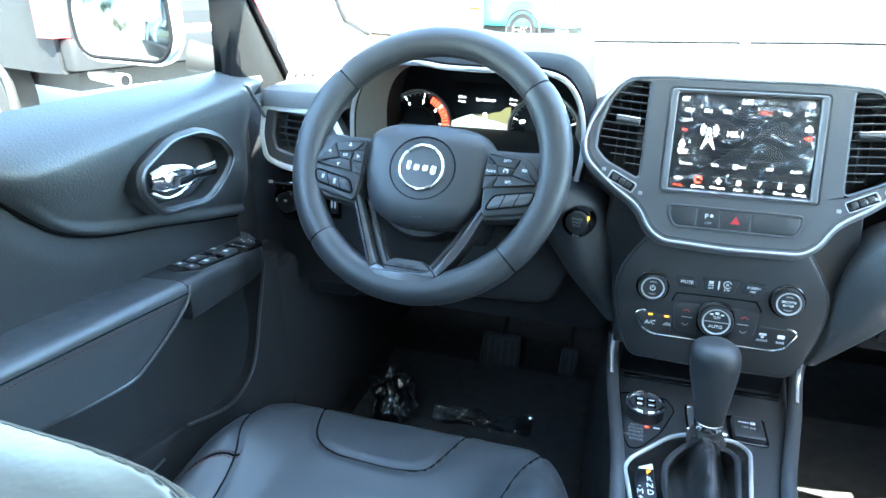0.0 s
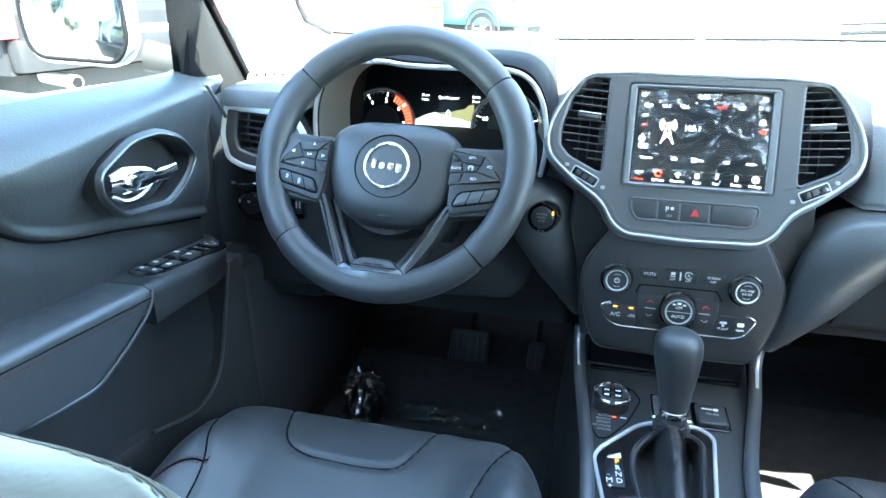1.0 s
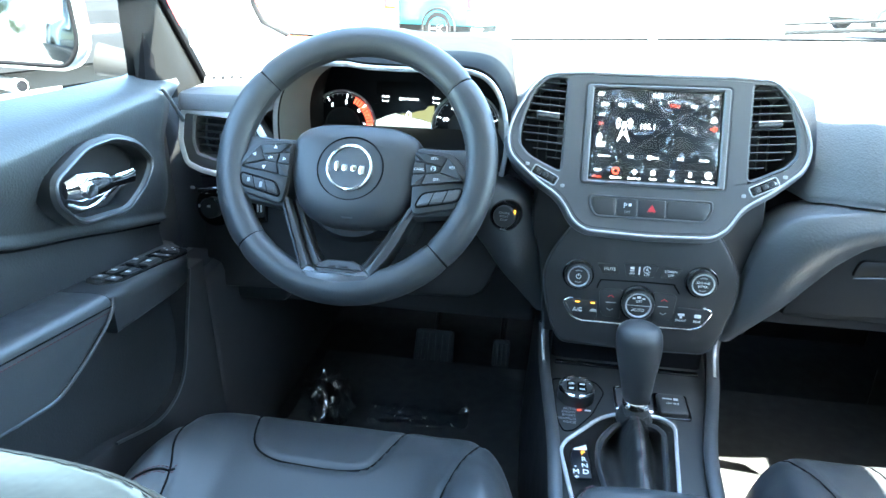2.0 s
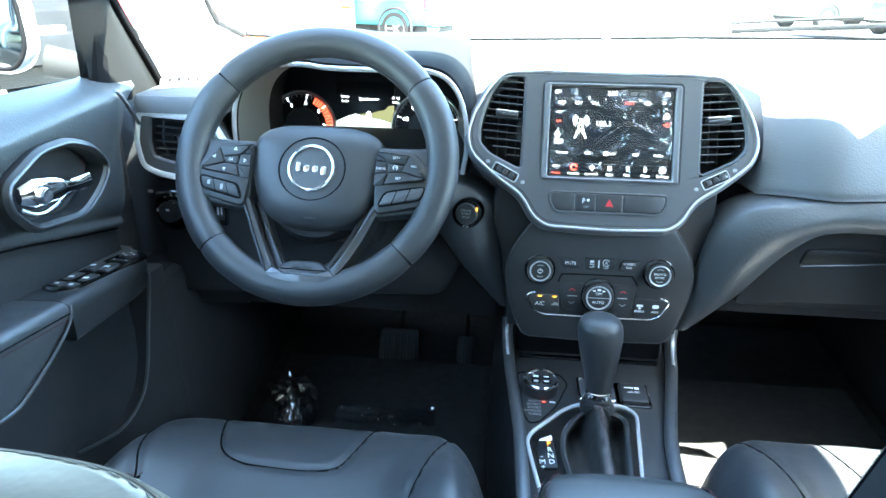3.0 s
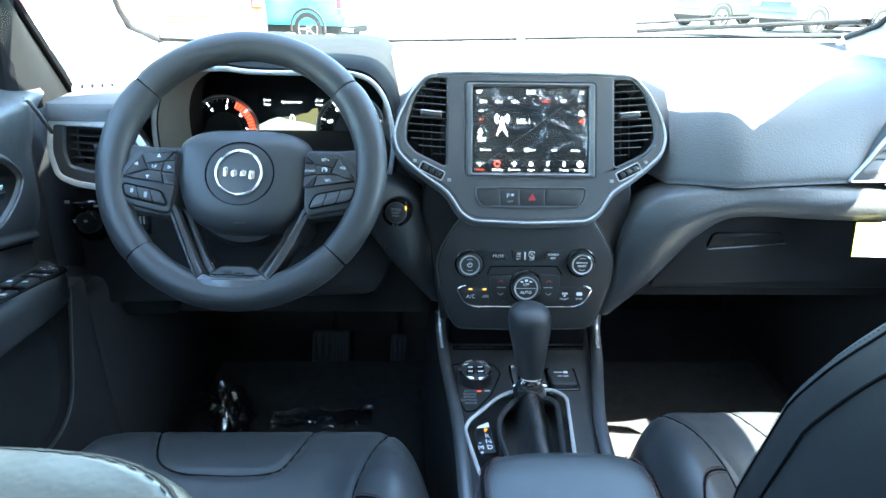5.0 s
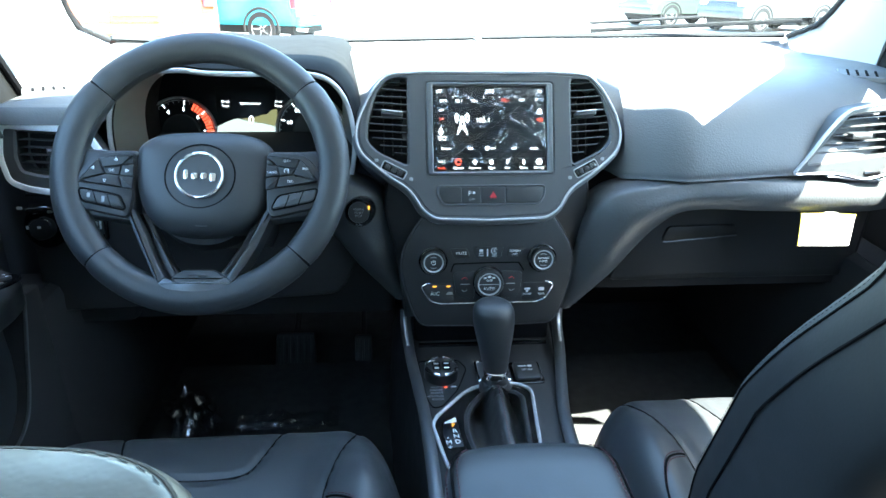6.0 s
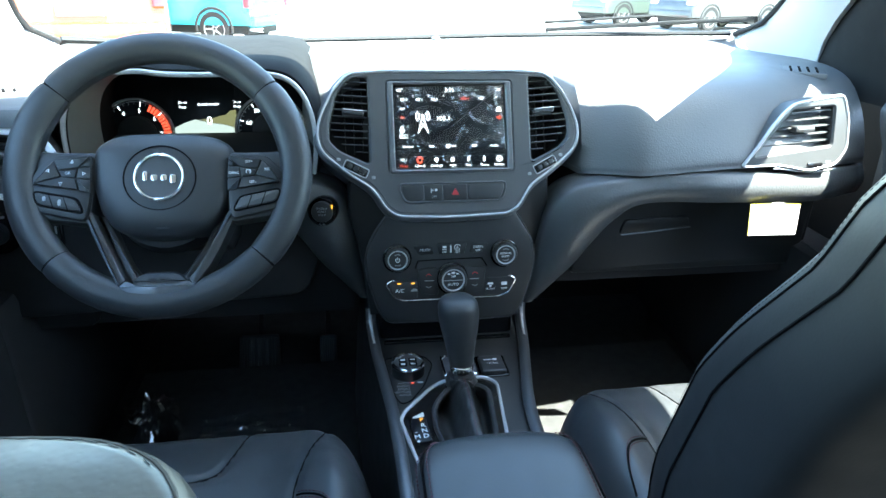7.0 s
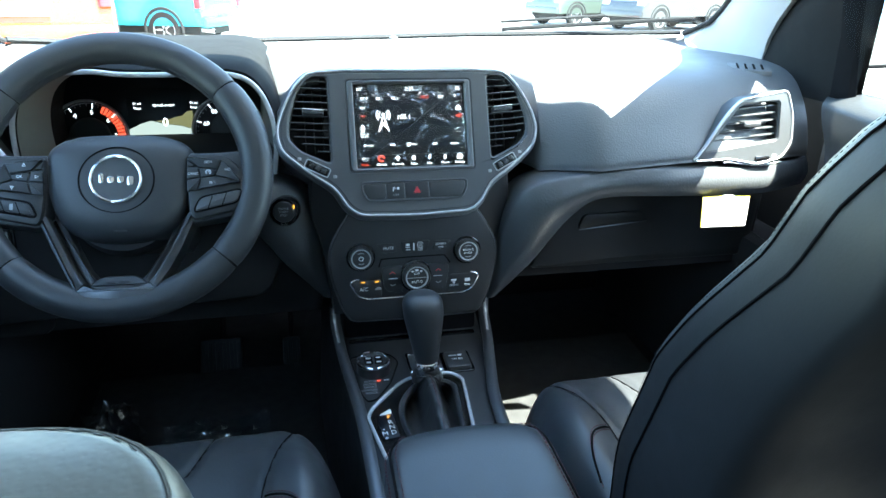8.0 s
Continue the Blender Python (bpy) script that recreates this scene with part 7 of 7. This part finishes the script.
# ---- parked vehicles and trees ----
def vehicle(m, paint, label, L=4.7, W=1.86, H=1.72, bed=False):
    car = thing("parked_car", m, label, "car", "parked cars")
    zb = 0.60 if bed else 0.42
    prof = [(-0.50, 0.46), (-0.495, 0.62), (-0.485, 0.95), (-0.47, 1.05), (-0.20, 1.06), (0.15, 1.05), (0.24, 1.03), (0.42, 0.98), (0.475, 0.90), (0.495, 0.70), (0.49, 0.42)]
    bm = bmesh.new()
    loops = []
    for k, w in ((-1, 0.93), (-0.985, 0.97), (-0.96, 1.0), (0.96, 1.0), (0.985, 0.97), (1, 0.93)):
        loops.append([(k * W / 2, y * L * w, max(zb, 0.42 + (z - 0.42) * (0.98 if abs(k) > 0.97 else 1))) for y, z in prof])
    loft(bm, loops)
    part("body", bm, paint, car, sharp=0.5)
    y0, y1 = (-0.12, 0.22) if bed else (-0.47, 0.22)
    bm = bmesh.new()
    cab = [(y0, 1.05), (y0 + 0.03, 1.40), (y0 + 0.07, H - 0.06), (y0 + 0.12, H), (0.02, H), (0.09, H - 0.05), (y1, 1.05)]
    loft(bm, [[(k * W / 2 * (1 - 0.16 * max(0, z - 1.05) / 0.65), y * L, z) for y, z in cab] for k in (-0.96, -0.9, 0.9, 0.96)])
    part("cabin", bm, paint, car, sharp=0.5)
    for k in (-1, 1):
        spans = ((y0 + 0.05, -0.20), (-0.18, 0.0), (0.015, 0.125)) if not bed else ((y0 + 0.04, 0.0), (0.015, 0.125))
        for a, b in spans:
            bm = bmesh.new()
            prism(bm, rpoly([(a * L, 1.12), (b * L + (0.12 if b > 0.1 else 0), 1.12), (b * L - (0.20 if b > 0.1 else 0), H - 0.14), (a * L + 0.06, H - 0.14)], 0.05), -0.01, 0.012, 0.004, Matrix(((0, 0, k, k * W / 2 * 0.90), (1, 0, 0, 0), (0, 1, 0, 0), (0, 0, 0, 1))) @ pose(0, 0, 0))
            part("window", bm, M_PIANO, car, "dark side window")
        for y in (-0.30, 0.31):
            mw_ = Matrix(((0, 0, k, k * (W / 2 - 0.11)), (1, 0, 0, y * L), (0, 1, 0, 0.37), (0, 0, 0, 1)))
            wheel_ = new("wheel")
            wheel_.parent = car
            wheel_.matrix_basis = mw_
            bm = bmesh.new()
            lathe(bm, [(0.24, -0.11), (0.35, -0.11), (0.37, -0.07), (0.37, 0.08), (0.35, 0.115), (0.26, 0.12), (0.24, 0.10)], 32)
            part("tyre", bm, M_TYRE, wheel_, "black tyre")
            bm = bmesh.new()
            lathe(bm, [(0.25, 0.02), (0.25, 0.105), (0.235, 0.11), (0.22, 0.06), (0.001, 0.05)], 32)
            part("rim", bm, M_SATIN, wheel_, "silver alloy rim")
            for q in range(5):
                bm = bmesh.new()
                prism(bm, [(0.02, -0.035), (0.235, -0.022), (0.235, 0.022), (0.02, 0.035)], 0.05, 0.10, 0.008, pose(0, 0, 0, 0, 0, 72 * q))
                part("spoke", bm, M_SATIN, wheel_)
            bm = bmesh.new()
            sweep(bm, [(math.cos(a) * 0.43, math.sin(a) * 0.43, 0.10) for a in span(-0.15, math.pi + 0.15, 18)], 0.035, 0.03, 8)
            part("arch_trim", bm, M_OUTPLASTIC, wheel_, "black wheel arch trim")
        bm = bmesh.new()
        block(bm, k * W * 0.46 - 0.09, k * W * 0.46 + 0.05, -0.502 * L, -0.47 * L, 0.82, 1.12, 0.03)
        part("tail_lamp", bm, M_RED, car, "red tail lamp")
        bm = bmesh.new()
        block(bm, k * W * 0.40 - 0.16, k * W * 0.40 + 0.12, 0.455 * L, 0.492 * L, 0.78, 0.90, 0.03)
        part("head_lamp", bm, M_SATIN, car, "clear head lamp")
    for y, z in ((-0.502, zb + 0.02), (0.488, zb)):
        bm = bmesh.new()
        block(bm, -W * 0.47, W * 0.47, y * L - 0.06, y * L + 0.09, z, z + 0.20, 0.05)
        part("bumper", bm, paint, car)
    bm = bmesh.new()
    block(bm, -W * 0.36, W * 0.36, y0 * L - 0.02, y0 * L + 0.10, 1.18, H - 0.16, 0.04)
    part("rear_window", bm, M_PIANO, car, "dark rear window")
    bm = bmesh.new()
    block(bm, -0.26, 0.26, -0.507 * L, -0.49 * L, 0.72, 0.86, 0.01)
    part("number_plate", bm, M_WHITE, car, "blank pale plate")
    bm = bmesh.new()
    ez = 0.53 if bed else 0.35
    sweep(bm, [(-W * 0.30, -0.44 * L, ez + 0.02), (-W * 0.30, -0.515 * L, ez)], 0.045, seg=14)
    pipe = part("exhaust", bm, M_SATIN, car, "round steel exhaust pipe")
    bm = bmesh.new()
    lathe(bm, [(0.036, 0), (0.036, 0.004), (0.0005, 0.004)], 20, pose(-W * 0.30, -0.515 * L, ez, 90, 0, 0))
    part("opening", bm, M_SEAM, pipe, "dark opening")
    bm = bmesh.new()
    block(bm, -W * 0.36, W * 0.36, -0.45 * L, 0.45 * L, zb - 0.16, zb + 0.05, 0.03)
    part("underbody", bm, M_OUTPLASTIC, car, "dark underbody")
    return car


P_ORANGE = mat("orange car paint", (0.60, 0.085, 0.015), 0.3, coat=0.6, var=0.03)
P_TEAL = mat("teal car paint", (0.03, 0.26, 0.34), 0.3, coat=0.6, var=0.03)
P_GREY = mat("grey car paint", (0.011, 0.011, 0.012), 0.6, var=0.3, spec=0.15)
P_DARK = mat("dark green car paint", (0.05, 0.065, 0.055), 0.3, coat=0.6, var=0.04)
P_RUST = mat("copper car paint", (0.26, 0.09, 0.03), 0.3, coat=0.6, var=0.04)
P_BLACK = mat("black car paint", (0.02, 0.02, 0.024), 0.25, coat=0.6, var=0.04)
vehicle(SLOPE @ pose(-6.6, 4.55, 0, 0, 0, 75) @ Matrix.Scale(1.1, 4), P_GREY, "grey muddy pickup truck parked with its tail to the camera", 5.4, 1.95, 1.8, True)
vehicle(SLOPE @ pose(-4.15, 11.2, 0, 0, 0, 14) @ Matrix.Scale(1.15, 4), P_ORANGE, "bright orange off-roader parked in the sun", 4.3, 1.86, 1.85)
vehicle(SLOPE @ pose(-6.0, 22.6, 0, 0, 0, 12) @ Matrix.Scale(1.1, 4), P_ORANGE, "orange pickup truck parked behind another orange car", 5.3, 1.95, 1.85, True)
vehicle(SLOPE @ pose(-3.55, 14.9, 0, 0, 0, 68) @ Matrix.Scale(0.95, 4), P_TEAL, "teal off-roader parked in the sun", 4.4, 1.88, 1.85)
for x, y, p, lb in ((10.4, 23.0, P_DARK, "dark green off-roader parked in a row"), (16.2, 24.6, P_RUST, "copper coloured off-roader parked in a row"), (12.2, 20.5, P_BLACK, "black off-roader parked in a row")):
    vehicle(SLOPE @ pose(x, y, 0, 0, 0, 110), p, lb, 4.4, 1.88, 1.75)

M_LEAF = mat("green leaves", (0.040, 0.060, 0.018), 0.7, var=0.4, scale=2)
M_BARK = mat("bark", (0.12, 0.09, 0.07), 0.9, grain=30, bump=0.8)


def tree(x, y, h, seed):
    rnd = random.Random(seed)
    t = thing("tree", SLOPE @ pose(x, y, 0), "leafy green roadside tree behind the parking lot", "tree", "roadside trees")
    bm = bmesh.new()
    sweep(bm, crv([(0, 0, 0), (0.1, 0.05, h * 0.25), (-0.1, 0.0, h * 0.5), (0.1, 0.1, h * 0.85)], 5), [h * 0.03 * (1 - 0.055 * i) for i in range(16)], seg=8, up=(0, 1, 0))
    for i in range(7):
        a, z = rnd.uniform(0, 6.28), h * rnd.uniform(0.35, 0.7)
        r = h * rnd.uniform(0.15, 0.3)
        sweep(bm, [(0, 0, z), (r * 0.5 * math.cos(a), r * 0.5 * math.sin(a), z + r * 0.35), (r * math.cos(a), r * math.sin(a), z + r * 0.6)], [h * 0.012, h * 0.008, h * 0.003], seg=6, up=(0.1, 0.2, 1))
    part("trunk", bm, M_BARK, t)
    verts, faces = [], []
    lumps = [(rnd.uniform(-0.25, 0.25) * h, rnd.uniform(-0.25, 0.25) * h, h * rnd.uniform(0.42, 0.95), h * rnd.uniform(0.10, 0.2)) for i in range(16)]
    for i in range(2600):
        cx, cy, cz, r = lumps[i % 16]
        d = Vector((rnd.gauss(0, 1), rnd.gauss(0, 1), rnd.gauss(0, 1))).normalized() * r * rnd.uniform(0.5, 1.05)
        c = Vector((cx, cy, cz)) + d
        u = Vector((rnd.gauss(0, 1), rnd.gauss(0, 1), rnd.gauss(0, 1))).normalized() * h * 0.022
        w = u.cross(Vector((rnd.gauss(0, 1), rnd.gauss(0, 1), rnd.gauss(0, 1)))).normalized() * h * 0.014
        b = len(verts)
        verts += [c - u, c + w, c + u, c - w]
        faces.append((b, b + 1, b + 2, b + 3))
    me = bpy.data.meshes.new("crown")
    me.from_pydata([tuple(v) for v in verts], [], faces)
    me.materials.append(M_LEAF)
    ob = new("crown", me)
    ob.parent = t


for i, (x, y, h) in enumerate(((-3.8, -14, 2.05), (-3.2, -14.6, 1.5), (-2.25, -14.2, 1.85), (-11, -19, 8.5), (-7.4, -24, 6.5), (-15, -17, 8), (9, -20, 7.5))):
    tree(x, y, h, i)
